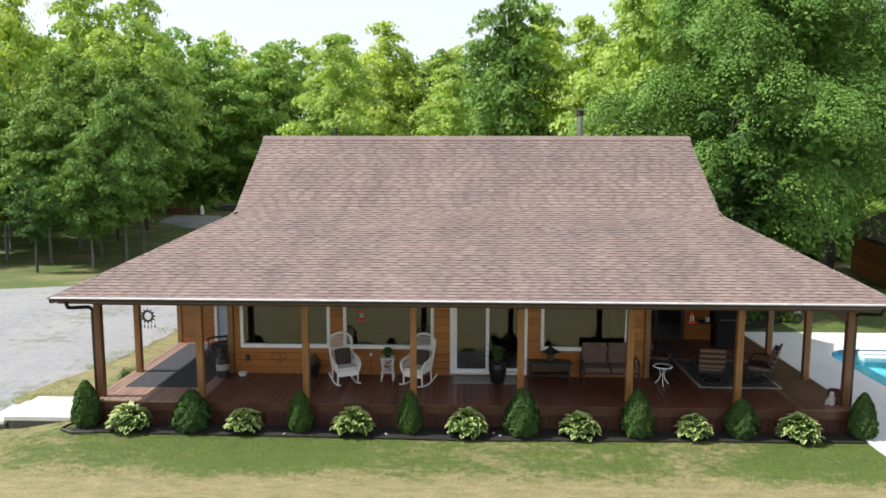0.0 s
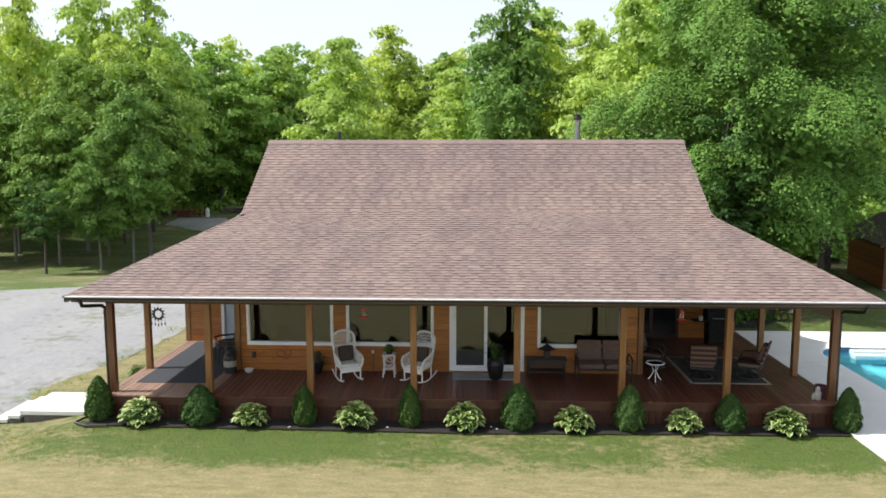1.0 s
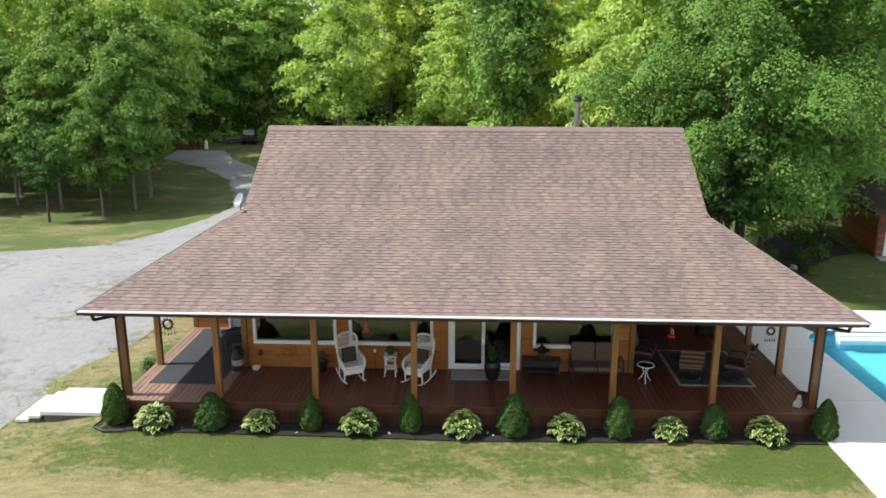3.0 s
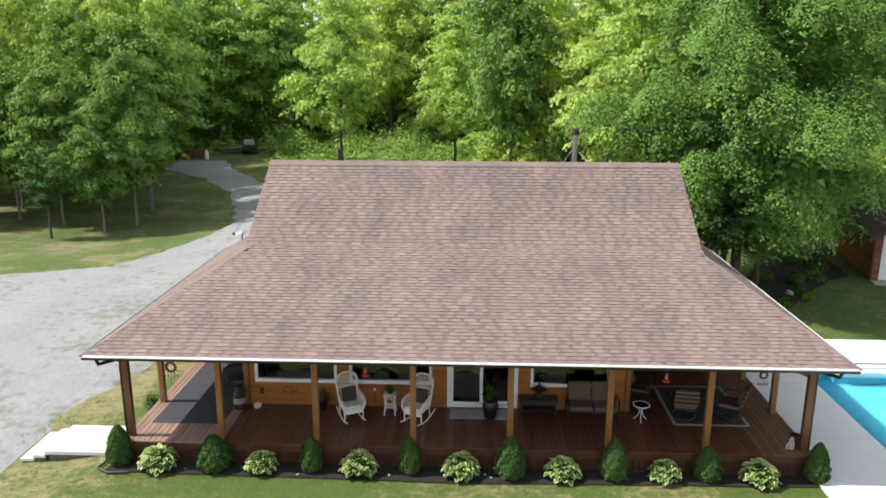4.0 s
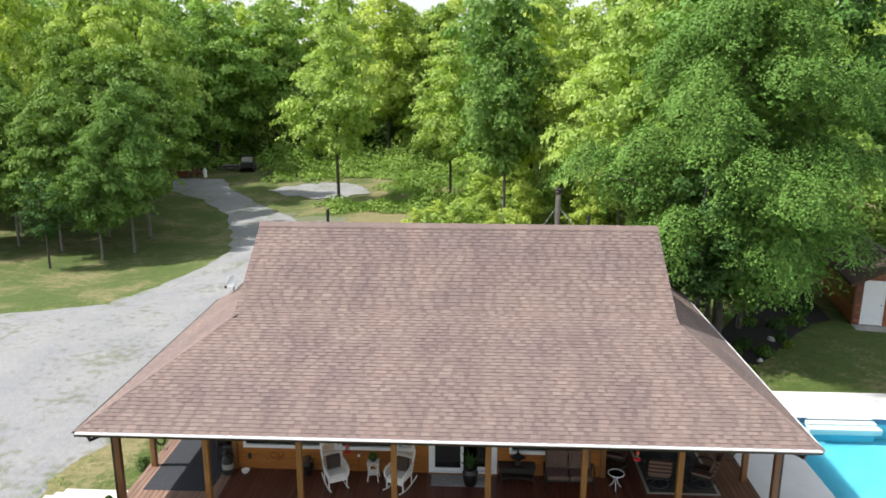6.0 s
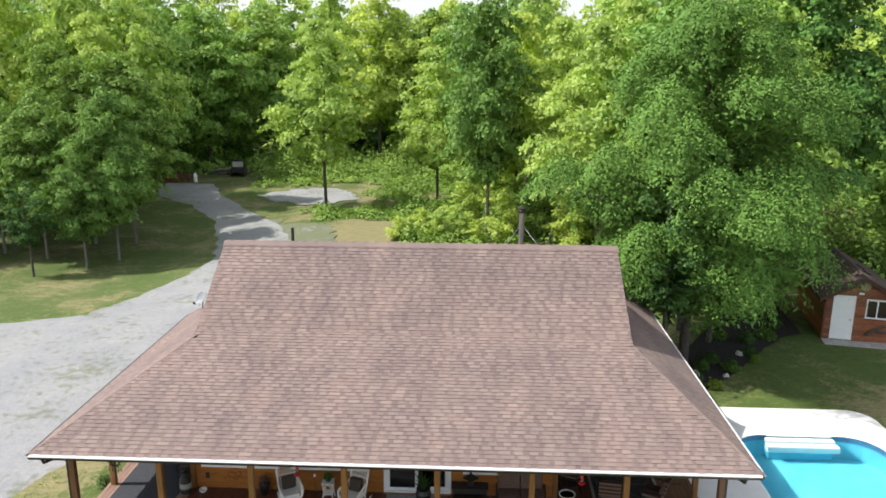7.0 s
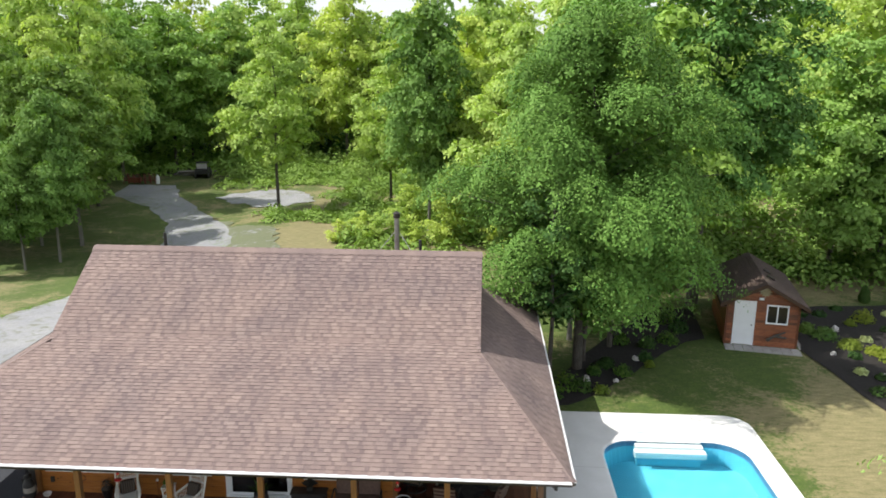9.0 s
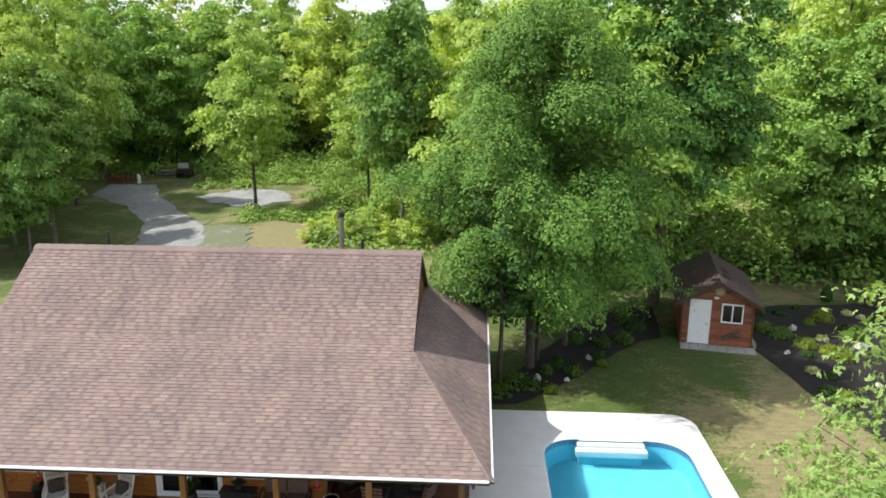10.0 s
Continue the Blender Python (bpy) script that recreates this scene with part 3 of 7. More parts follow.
HIP_Y, HIP_Z = 3.87, 4.49
LEFT_END, BACK_Y = 10.2, 15.1
house = empty("house", label="pine-clad bungalow with brown shingle roof and wraparound porch", category="house")

# roof planes: eave line start and end, and where the plane stops above it
P_FRONT = [(EAVE_L, EAVE_Y, EAVE_Z), (EAVE_R, EAVE_Y, EAVE_Z), (GABLE_R, HIP_Y, HIP_Z), (GABLE_R, BREAK_Y, BREAK_Z), (GABLE_L, BREAK_Y, BREAK_Z), (GABLE_L, HIP_Y, HIP_Z)]
P_UPPER = [(GABLE_L, BREAK_Y, BREAK_Z), (GABLE_R, BREAK_Y, BREAK_Z), (GABLE_R, RIDGE_Y, RIDGE_Z), (GABLE_L, RIDGE_Y, RIDGE_Z)]
B2Y = 2 * RIDGE_Y - BREAK_Y
P_REAR = [(GABLE_R, B2Y, BREAK_Z), (GABLE_L, B2Y, BREAK_Z), (GABLE_L, RIDGE_Y, RIDGE_Z), (GABLE_R, RIDGE_Y, RIDGE_Z)]
P_RIGHT = [(EAVE_R, EAVE_Y, EAVE_Z), (EAVE_R, BACK_Y, EAVE_Z), (GABLE_R, 11.1, HIP_Z), (GABLE_R, HIP_Y, HIP_Z)]
P_LEFT = [(EAVE_L, LEFT_END, EAVE_Z), (EAVE_L, EAVE_Y, EAVE_Z), (GABLE_L, HIP_Y, HIP_Z), (GABLE_L, LEFT_END, HIP_Z)]
P_BACK = [(EAVE_R, BACK_Y, EAVE_Z), (GABLE_L, BACK_Y, EAVE_Z), (GABLE_L, B2Y, BREAK_Z), (GABLE_R, B2Y, BREAK_Z), (GABLE_R, 11.1, HIP_Z)]


def slab(points, thick=0.1):
    """A roof plane given thickness downwards."""
    bm = bmesh.new()
    top = [bm.verts.new(p) for p in points]
    low = [bm.verts.new((x, y, z - thick)) for x, y, z in points]
    n = len(points)
    bm.faces.new(top)
    bm.faces.new(low[::-1])
    for i in range(n):
        bm.faces.new((top[i], low[i], low[(i + 1) % n], top[(i + 1) % n]))
    return bm


roof_bm = bmesh.new()
for plane in (P_FRONT, P_UPPER, P_REAR, P_RIGHT, P_LEFT, P_BACK):
    merge(roof_bm, slab(plane))
roof = part("roof", roof_bm, M_SHINGLE, house, "brown and pinkish architectural asphalt shingle roof")
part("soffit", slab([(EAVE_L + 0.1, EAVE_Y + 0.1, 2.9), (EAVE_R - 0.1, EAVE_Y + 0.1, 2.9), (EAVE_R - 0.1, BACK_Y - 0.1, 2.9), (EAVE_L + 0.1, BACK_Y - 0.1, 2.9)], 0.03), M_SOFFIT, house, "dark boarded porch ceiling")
part("fascia", boxed(EAVE_L + 0.02, EAVE_R - 0.02, EAVE_Y + 0.03, EAVE_Y + 0.07, 2.92, 2.99), M_DARKMETAL, house, "dark brown fascia")
part("fascia", boxed(EAVE_R - 0.07, EAVE_R - 0.03, EAVE_Y + 0.08, BACK_Y, 2.92, 2.99), M_DARKMETAL, house)
part("fascia", boxed(EAVE_L + 0.03, EAVE_L + 0.07, EAVE_Y + 0.08, LEFT_END, 2.92, 2.99), M_DARKMETAL, house)
# gutters: a trough with a bright outer lip
trough = [(0, 0), (-0.13, 0.02), (-0.15, 0.12), (-0.13, 0.12), (-0.115, 0.035), (0, 0.015)]
part("gutter", prism([(EAVE_Y + 0.02 + a, 2.945 + b * 0.62) for a, b in trough], (EAVE_L + 0.06, EAVE_R - 0.05), "x"), M_DARKMETAL, house, "dark brown eaves gutter")
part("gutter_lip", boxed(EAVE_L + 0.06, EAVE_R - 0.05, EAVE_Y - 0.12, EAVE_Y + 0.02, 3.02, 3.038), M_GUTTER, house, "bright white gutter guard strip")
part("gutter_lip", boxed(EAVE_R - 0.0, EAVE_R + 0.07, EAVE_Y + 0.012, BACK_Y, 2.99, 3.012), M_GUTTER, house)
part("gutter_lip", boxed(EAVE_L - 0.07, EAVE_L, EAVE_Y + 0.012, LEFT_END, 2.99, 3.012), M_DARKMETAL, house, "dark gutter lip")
part("gutter", boxed(EAVE_R - 0.02, EAVE_R + 0.08, EAVE_Y + 0.1, BACK_Y, 2.87, 2.988, bevel=0.02), M_DARKMETAL, house)
part("gutter", boxed(EAVE_L - 0.08, EAVE_L + 0.02, EAVE_Y + 0.1, LEFT_END, 2.87, 2.988, bevel=0.02), M_DARKMETAL, house)
# ridge and hip caps
part("ridge_cap", prism([(RIDGE_Y - 0.16, RIDGE_Z - 0.07), (RIDGE_Y, RIDGE_Z + 0.045), (RIDGE_Y + 0.16, RIDGE_Z - 0.07)], (GABLE_L - 0.02, GABLE_R + 0.02), "x"), M_SHINGLE, house)
for a, b in (((EAVE_L, EAVE_Y, EAVE_Z), (GABLE_L, HIP_Y, HIP_Z)), ((EAVE_R, EAVE_Y, EAVE_Z), (GABLE_R, HIP_Y, HIP_Z)), ((EAVE_R, BACK_Y, EAVE_Z), (GABLE_R, 11.1, HIP_Z))):
    a, b = Vector(a), Vector(b)
    n = 26
    d = (b - a).normalized()
    s = d.cross(Vector((0, 0, 1))).normalized() * 0.12
    u = Vector((0, 0, 1))
    q = (b - a) * (1.02 / n)
    cap = sheet("hip_cap", [-s - u * 0.03, u * 0.026, s - u * 0.03, q + s - u * 0.031, q + u * 0.025, q - s - u * 0.031], [(0, 1, 4, 5), (1, 2, 3, 4)])
    for k in range(n):
        part("hip_cap", cap, M_SHINGLE, roof).matrix_basis = Matrix.Translation(a.lerp(b, k / n))
# gable ends and their barge boards
for gx, out in ((GABLE_L, 1), (GABLE_R, -1)):
    x = gx + 0.13 * out
    part("gable_wall", prism([(HIP_Y + 0.3, HIP_Z - 0.2), (RIDGE_Y, RIDGE_Z - 0.12), (2 * RIDGE_Y - HIP_Y - 0.3, HIP_Z - 0.2)], (x, x + 0.12 * out), "x"), M_SHED, house, "brown boarded gable")
    for y0, y1 in ((BREAK_Y, RIDGE_Y), (B2Y, RIDGE_Y)):
        part("barge_board", prism([(y0, BREAK_Z - 0.02), (y1, RIDGE_Z - 0.02), (y1, RIDGE_Z - 0.2), (y0, BREAK_Z - 0.2)], (gx - 0.012 * out, gx + 0.02 * out), "x"), M_DARKMETAL, house)

# stove pipe with stays, and vent pipes behind the ridge
pipe = empty("stove_pipe", pose(3.8, 9.4, 5.35), label="tall galvanised stove pipe with cap behind the ridge", category="chimney")
part("flue", lathed([(0.095, 0), (0.095, 2.12)], 20), M_STEEL, pipe)
part("flashing", lathed([(0.34, -0.1), (0.2, 0.12), (0.14, 0.22)], 20), M_DARKMETAL, pipe)
part("cap", lathed([(0.1, 2.1), (0.135, 2.12), (0.135, 2.2), (0.12, 2.22), (0.12, 2.26), (0.155, 2.28), (0.04, 2.34)], 20), M_DARKMETAL, pipe)
for sx in (-1, 1):
    part("stay", tubed([(0.1 * sx, 0, 1.55), (0.85 * sx, -0.9, 0.72)], 0.014, 6), M_STEEL, pipe)
for x, y, h in ((-4.35, 8.2, 0.72), (4.75, 8.25, 0.6)):
    vent = empty("vent_pipe", pose(x, y, 6.1), label="short black plumbing vent pipe", category="vent pipe")
    part("pipe", lathed([(0.055, 0), (0.055, h + 0.2), (0.045, h + 0.22)], 14), M_BLACK, vent)
    part("collar", lathed([(0.16, -0.1), (0.1, 0.08), (0.062, 0.16)], 14), M_DARKMETAL, vent)


# ---- walls: each is a core with openings, clad in planks further down ----
W1, W2, DOOR, W3 = (-5.74, -3.5), (-3.1, -0.86), (-0.42, 1.53), (1.9, 4.02)
SILL, HEAD = 1.3, 2.52
TOP = 2.87


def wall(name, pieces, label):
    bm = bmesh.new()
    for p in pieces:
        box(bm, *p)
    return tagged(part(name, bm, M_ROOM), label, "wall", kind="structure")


LX, RX = -6.0, 4.55
y0, y1 = WALL_Y + 0.03, WALL_Y + 0.16
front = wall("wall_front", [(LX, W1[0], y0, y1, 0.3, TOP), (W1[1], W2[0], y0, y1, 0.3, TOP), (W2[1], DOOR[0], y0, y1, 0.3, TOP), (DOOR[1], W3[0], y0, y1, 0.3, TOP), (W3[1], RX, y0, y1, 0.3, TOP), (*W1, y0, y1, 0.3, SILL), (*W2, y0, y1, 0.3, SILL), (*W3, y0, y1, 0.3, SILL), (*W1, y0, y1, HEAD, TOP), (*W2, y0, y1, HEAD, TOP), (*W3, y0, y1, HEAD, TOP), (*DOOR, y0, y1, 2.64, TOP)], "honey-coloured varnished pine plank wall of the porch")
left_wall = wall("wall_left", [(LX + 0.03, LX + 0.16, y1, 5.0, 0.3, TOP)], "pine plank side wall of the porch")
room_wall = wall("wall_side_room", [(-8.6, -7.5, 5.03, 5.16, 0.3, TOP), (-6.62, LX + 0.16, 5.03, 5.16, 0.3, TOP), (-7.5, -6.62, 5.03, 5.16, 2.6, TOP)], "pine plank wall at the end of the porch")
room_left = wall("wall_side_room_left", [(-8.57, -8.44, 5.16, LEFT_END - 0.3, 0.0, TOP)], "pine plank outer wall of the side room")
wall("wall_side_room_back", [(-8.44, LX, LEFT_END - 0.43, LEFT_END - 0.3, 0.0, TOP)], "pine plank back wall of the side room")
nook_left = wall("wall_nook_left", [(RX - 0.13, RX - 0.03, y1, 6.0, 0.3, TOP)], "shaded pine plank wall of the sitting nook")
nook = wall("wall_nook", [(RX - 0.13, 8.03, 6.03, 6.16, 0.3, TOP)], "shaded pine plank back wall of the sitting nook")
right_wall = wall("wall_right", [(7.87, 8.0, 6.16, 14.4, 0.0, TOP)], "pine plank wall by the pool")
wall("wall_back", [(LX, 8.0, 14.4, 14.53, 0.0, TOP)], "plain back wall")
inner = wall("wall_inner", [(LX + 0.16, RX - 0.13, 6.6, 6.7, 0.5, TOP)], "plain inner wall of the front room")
fl = part("floor_inside", boxed(LX + 0.17, RX - 0.14, y1 + 0.005, 6.59, 0.5, 0.55), M_BEAM)
tagged(fl, "dark wooden floor indoors", "floor", kind="structure")


def window(name, x0, x1, z0, z1, y, bars=(), label="fixed picture window in a white vinyl frame"):
    w = empty(name, label=label, category="window", kind="structure")
    f = 0.05
    for a in ((x0 - 0.03, x1 + 0.03, z0 - 0.05, z0 + f), (x0 - 0.03, x1 + 0.03, z1 - f, z1 + 0.03)):
        part("window_frame", boxed(a[0], a[1], y - 0.05, y + 0.1, a[2], a[3], bevel=0.008), M_WHITE, w)
    for a in (x0 - 0.03, x1 + 0.03 - f - 0.03):
        part("window_frame", boxed(a, a + f + 0.03, y - 0.048, y + 0.1, z0 + f, z1 - f, bevel=0.008), M_WHITE, w)
    edges = [x0 + f, *bars, x1 - f]
    for b in bars:
        part("mullion", boxed(b - 0.03, b + 0.03, y - 0.03, y + 0.08, z0 + f, z1 - f, bevel=0.006), M_WHITE, w)
    for a, b in zip(edges, edges[1:]):
        g = part("pane", boxed(a, b, y + 0.02, y + 0.03, z0 + f, z1 - f), M_GLASS, w)
        g.visible_shadow = False
    return w


window("window_1", *W1, SILL, HEAD, WALL_Y)
window("window_2", *W2, SILL, HEAD, WALL_Y)
window("window_3", *W3, SILL, HEAD, WALL_Y)


def curtain(x, y, z0, z1, w):
    """A gathered curtain, narrow above and flaring below its tie."""
    c = bmesh.new()
    rows = []
    for k in range(13):
        t = k / 12
        half = w * (0.22 + (0.0 if t < 0.45 else (t - 0.45) ** 1.3 * 1.7))
        rows.append([c.verts.new((x + half * (2 * i / 16 - 1), y + 0.04 * math.sin(i * 2.4), z1 + (z0 - z1) * t)) for i in range(17)])
    for a, b in zip(rows, rows[1:]):
        for i in range(16):
            c.faces.new((a[i], a[i + 1], b[i + 1], b[i]))
    ob = smooth(part("curtain", c, M_CURTAIN))
    ob.modifiers.new("thick", "SOLIDIFY").thickness = 0.012
    tagged(ob, "dark gathered curtain hanging inside the window", "curtain", group="window curtains")


for cx in (W1[0] + 0.24, W2[1] - 0.24, 3.28):
    curtain(cx, WALL_Y + 0.28, SILL - 0.15, 2.872, 0.33)
curtain(1.05, WALL_Y + 0.3, 0.56, 2.872, 0.42)

# sliding patio door
slider = empty("door_1", label="white-framed sliding glass patio door standing open on its screen", category="door", kind="structure")
for a in ((DOOR[0], DOOR[0] + 0.1), (DOOR[1] - 0.1, DOOR[1])):
    part("door_frame", boxed(*a, WALL_Y - 0.06, WALL_Y + 0.14, DECK + 0.1, 2.64, bevel=0.01), M_WHITE, slider)
part("door_frame", boxed(*DOOR, WALL_Y - 0.062, WALL_Y + 0.14, 2.54, 2.68, bevel=0.01), M_WHITE, slider)
part("door_sill", boxed(*DOOR, WALL_Y - 0.08, WALL_Y + 0.14, DECK + 0.05, DECK + 0.1, bevel=0.01), M_WHITE, slider)
part("threshold", boxed(*DOOR, WALL_Y - 0.1, WALL_Y + 0.14, DECK, DECK + 0.048, bevel=0.006), M_POST, slider, "stained timber threshold")
for x0, x1, y in ((-0.32, 0.56, WALL_Y - 0.02), (0.5, 1.43, WALL_Y + 0.06)):
    leaf = empty("door_leaf")
    leaf.parent = slider
    for a in ((x0, x0 + 0.075), (x1 - 0.075, x1)):
        part("stile", boxed(*a, y, y + 0.04, DECK + 0.1, 2.54, bevel=0.006), M_WHITE, leaf)
    for z in (DECK + 0.1, 2.46):
        part("rail", boxed(x0 + 0.075, x1 - 0.075, y, y + 0.04, z, z + 0.08, bevel=0.006), M_WHITE, leaf)
    g = part("pane", boxed(x0 + 0.075, x1 - 0.075, y + 0.015, y + 0.022, DECK + 0.18, 2.46), M_GLASS, leaf)
    g.visible_shadow = False
part("handle", boxed(0.49, 0.52, WALL_Y - 0.06, WALL_Y - 0.02, 1.5, 1.78, bevel=0.01), M_WHITE, slider, "white pull handle")

# pale blue side door at the end of the porch
side_door = empty("door_2", label="pale blue panelled door in a white frame", category="door", kind="structure")
part("door_frame", boxed(-7.5, -7.41, 4.96, 5.14, DECK, 2.6, bevel=0.008), M_WHITE, side_door)
part("door_frame", boxed(-6.71, -6.62, 4.96, 5.14, DECK, 2.6, bevel=0.008), M_WHITE, side_door)
part("door_frame", boxed(-7.41, -6.71, 4.96, 5.14, 2.52, 2.6, bevel=0.008), M_WHITE, side_door)
slab_door = part("door_leaf", boxed(-7.41, -6.71, 5.02, 5.07, DECK + 0.02, 2.52, bevel=0.006), M_DOORBLUE, side_door)
for z0, z1 in ((0.75, 1.35), (1.5, 2.3)):
    for x in (-7.32, -7.02):
        part("panel", boxed(x, x + 0.22, 5.008, 5.022, z0, z1, bevel=0.006), M_DOORBLUE, slab_door)
part("knob", lathed([(0.012, 0), (0.03, 0.02), (0.03, 0.045), (0.01, 0.06)], 14), M_STEEL, slab_door).matrix_basis = pose(-6.79, 5.02, 1.5, 90)

# dark glazed door at the back of the sitting nook
nook_door = empty("door_3", label="dark brown framed glass door in the shaded nook", category="door", kind="structure")
for a in ((4.9, 5.0), (5.7, 5.8), (6.5, 6.6)):
    part("door_frame", boxed(*a, 5.96, 6.02, DECK, 2.58, bevel=0.006), M_BEAM, nook_door)
part("door_frame", boxed(4.9, 6.6, 5.955, 6.02, 2.58, 2.66, bevel=0.006), M_BEAM, nook_door)
for a, b in ((5.0, 5.7), (5.8, 6.5)):
    part("rail", boxed(a, b, 5.965, 6.02, DECK, DECK + 0.14, bevel=0.006), M_BEAM, nook_door)
    part("pane", boxed(a, b, 5.99, 6.0, DECK + 0.14, 2.58), M_DARKPANE, nook_door)

# posts and beams of the porch
part("beam", boxed(-8.52, 8.57, -0.08, 0.06, 2.74, 2.87, bevel=0.01), M_BEAM, house, "dark porch beam")
part("beam", boxed(8.42, 8.57, 0.07, 14, 2.74, 2.87, bevel=0.01), M_BEAM, house)
part("beam", boxed(-8.52, -8.37, 0.07, 5.0, 2.74, 2.87, bevel=0.01), M_BEAM, house)
part("corner_brace", prism([(8.41, 2.735), (7.89, 2.735), (8.41, 2.5)], (-0.03, 0.03), "y"), M_BEAM, house, "dark triangular brace at the porch corner")
post_me = finish(boxed(-0.075, 0.075, -0.075, 0.075, 0, 2.74 - DECK, bevel=0.012), "post")
corner_me = finish(boxed(-0.075, 0.075, -0.075, 0.075, 0, 2.74 - DECK, bevel=0.012), "post")
POSTS = [(-8.44, 0), (-6.1, 0), (-3.66, 0), (-1.2, 0), (1.23, 0), (3.68, 0), (6.1, 0), (8.49, 0), (-8.44, 1.98), (8.49, 2.0), (8.49, 4.3), (8.49, 6.7), (8.49, 9.1), (8.49, 11.5)]
for x, y in POSTS:
    p = part("porch_post", post_me if abs(x) < 8 or y else corner_me, M_POST if abs(x) < 8 or y else M_CORNER)
    p.matrix_basis = pose(x, y, DECK)
    tagged(p, "square stained timber porch post", "post", group="porch posts")
corner_boards = finish(boxed(-0.07, 0.07, -0.02, 0.02, DECK, TOP, bevel=0.006), "corner_board")
for x, y, r in ((LX - 0.02, WALL_Y - 0.04, 0), (RX - 0.02, WALL_Y - 0.04, 0), (-8.55, 4.98, 0)):
    c = part("corner_board", corner_boards, M_POST)
    c.matrix_basis = pose(x, y, 0, 0, 0, r)
    tagged(c, "upright pine corner board", "trim", kind="structure")

# downpipes
for sx, x in ((1, -8.56), (-1, 8.6)):
    d = empty("downpipe", label="dark brown downpipe against the corner post", category="downpipe", group="downpipes")
    part("pipe", boxed(x - 0.035, x + 0.035, -0.045, 0.045, 0.15, 2.55, bevel=0.012), M_DARKMETAL, d)
    part("elbow", tubed([(x, 0, 2.5), (x, -0.02, 2.62), (x - 0.03 * sx, -0.12, 2.7), (x - 0.18 * sx, -0.5, 2.76), (x - 0.2 * sx, -0.68, 2.8), (x - 0.2 * sx, -0.76, 2.95)], 0.042, 8), M_DARKMETAL, d)
    part("shoe", tubed([(x, 0, 0.2), (x, -0.03, 0.1), (x - 0.05 * sx, -0.25, 0.06)], 0.045, 8), M_DARKMETAL, d)

# deck frame
deck = empty("floor_deck", label="red-brown stained board deck wrapping round the house", category="deck", kind="structure")
part("rim_joist", boxed(-8.56, 8.56, -0.26, -0.21, 0.33, 0.535, bevel=0.006), M_DECK, deck)
part("rim_joist", boxed(-8.6, -8.562, -0.26, 5.0, 0.33, 0.535, bevel=0.006), M_DECK, deck)
part("rim_joist", boxed(8.562, 8.6, -0.26, 14.4, 0.33, 0.535, bevel=0.006), M_DECK, deck)
# black blocks stand in for the shaded space below the boards
part("dark_void_fill", boxed(-8.55, 8.55, -0.18, 1.9, 0.02, 0.5), M_BLACK, deck)
part("dark_void_fill", boxed(8.05, 8.55, 1.905, 14.3, 0.02, 0.5), M_BLACK, deck)
part("dark_void_fill", boxed(4.6, 8.045, 1.905, 6.0, 0.02, 0.5), M_BLACK, deck)
part("dark_void_fill", boxed(-8.55, -6.05, 1.905, 4.95, 0.02, 0.5), M_BLACK, deck)

# white concrete landing with steps beside the deck
landing = empty("concrete_steps", label="white concrete landing with low steps beside the deck", category="steps")
part("landing", boxed(-10.88, -9.05, 0.05, 1.5, -0.08, 0.03, bevel=0.015), M_SLAB, landing)
part("footing", boxed(-10.82, -9.1, 0.13, 1.46, -0.45, -0.082), M_FOOTING, landing, "dark concrete footing")
for x0, x1, z in ((-11.2, -10.885, -0.09), (-11.55, -11.205, -0.2)):
    part("step", boxed(x0, x1, 0.05, 1.5, z - 0.09, z, bevel=0.015), M_SLAB, landing)
    part("footing", boxed(x0 + 0.02, x1 - 0.02, 0.11, 1.46, -0.55, z - 0.092), M_FOOTING, landing)


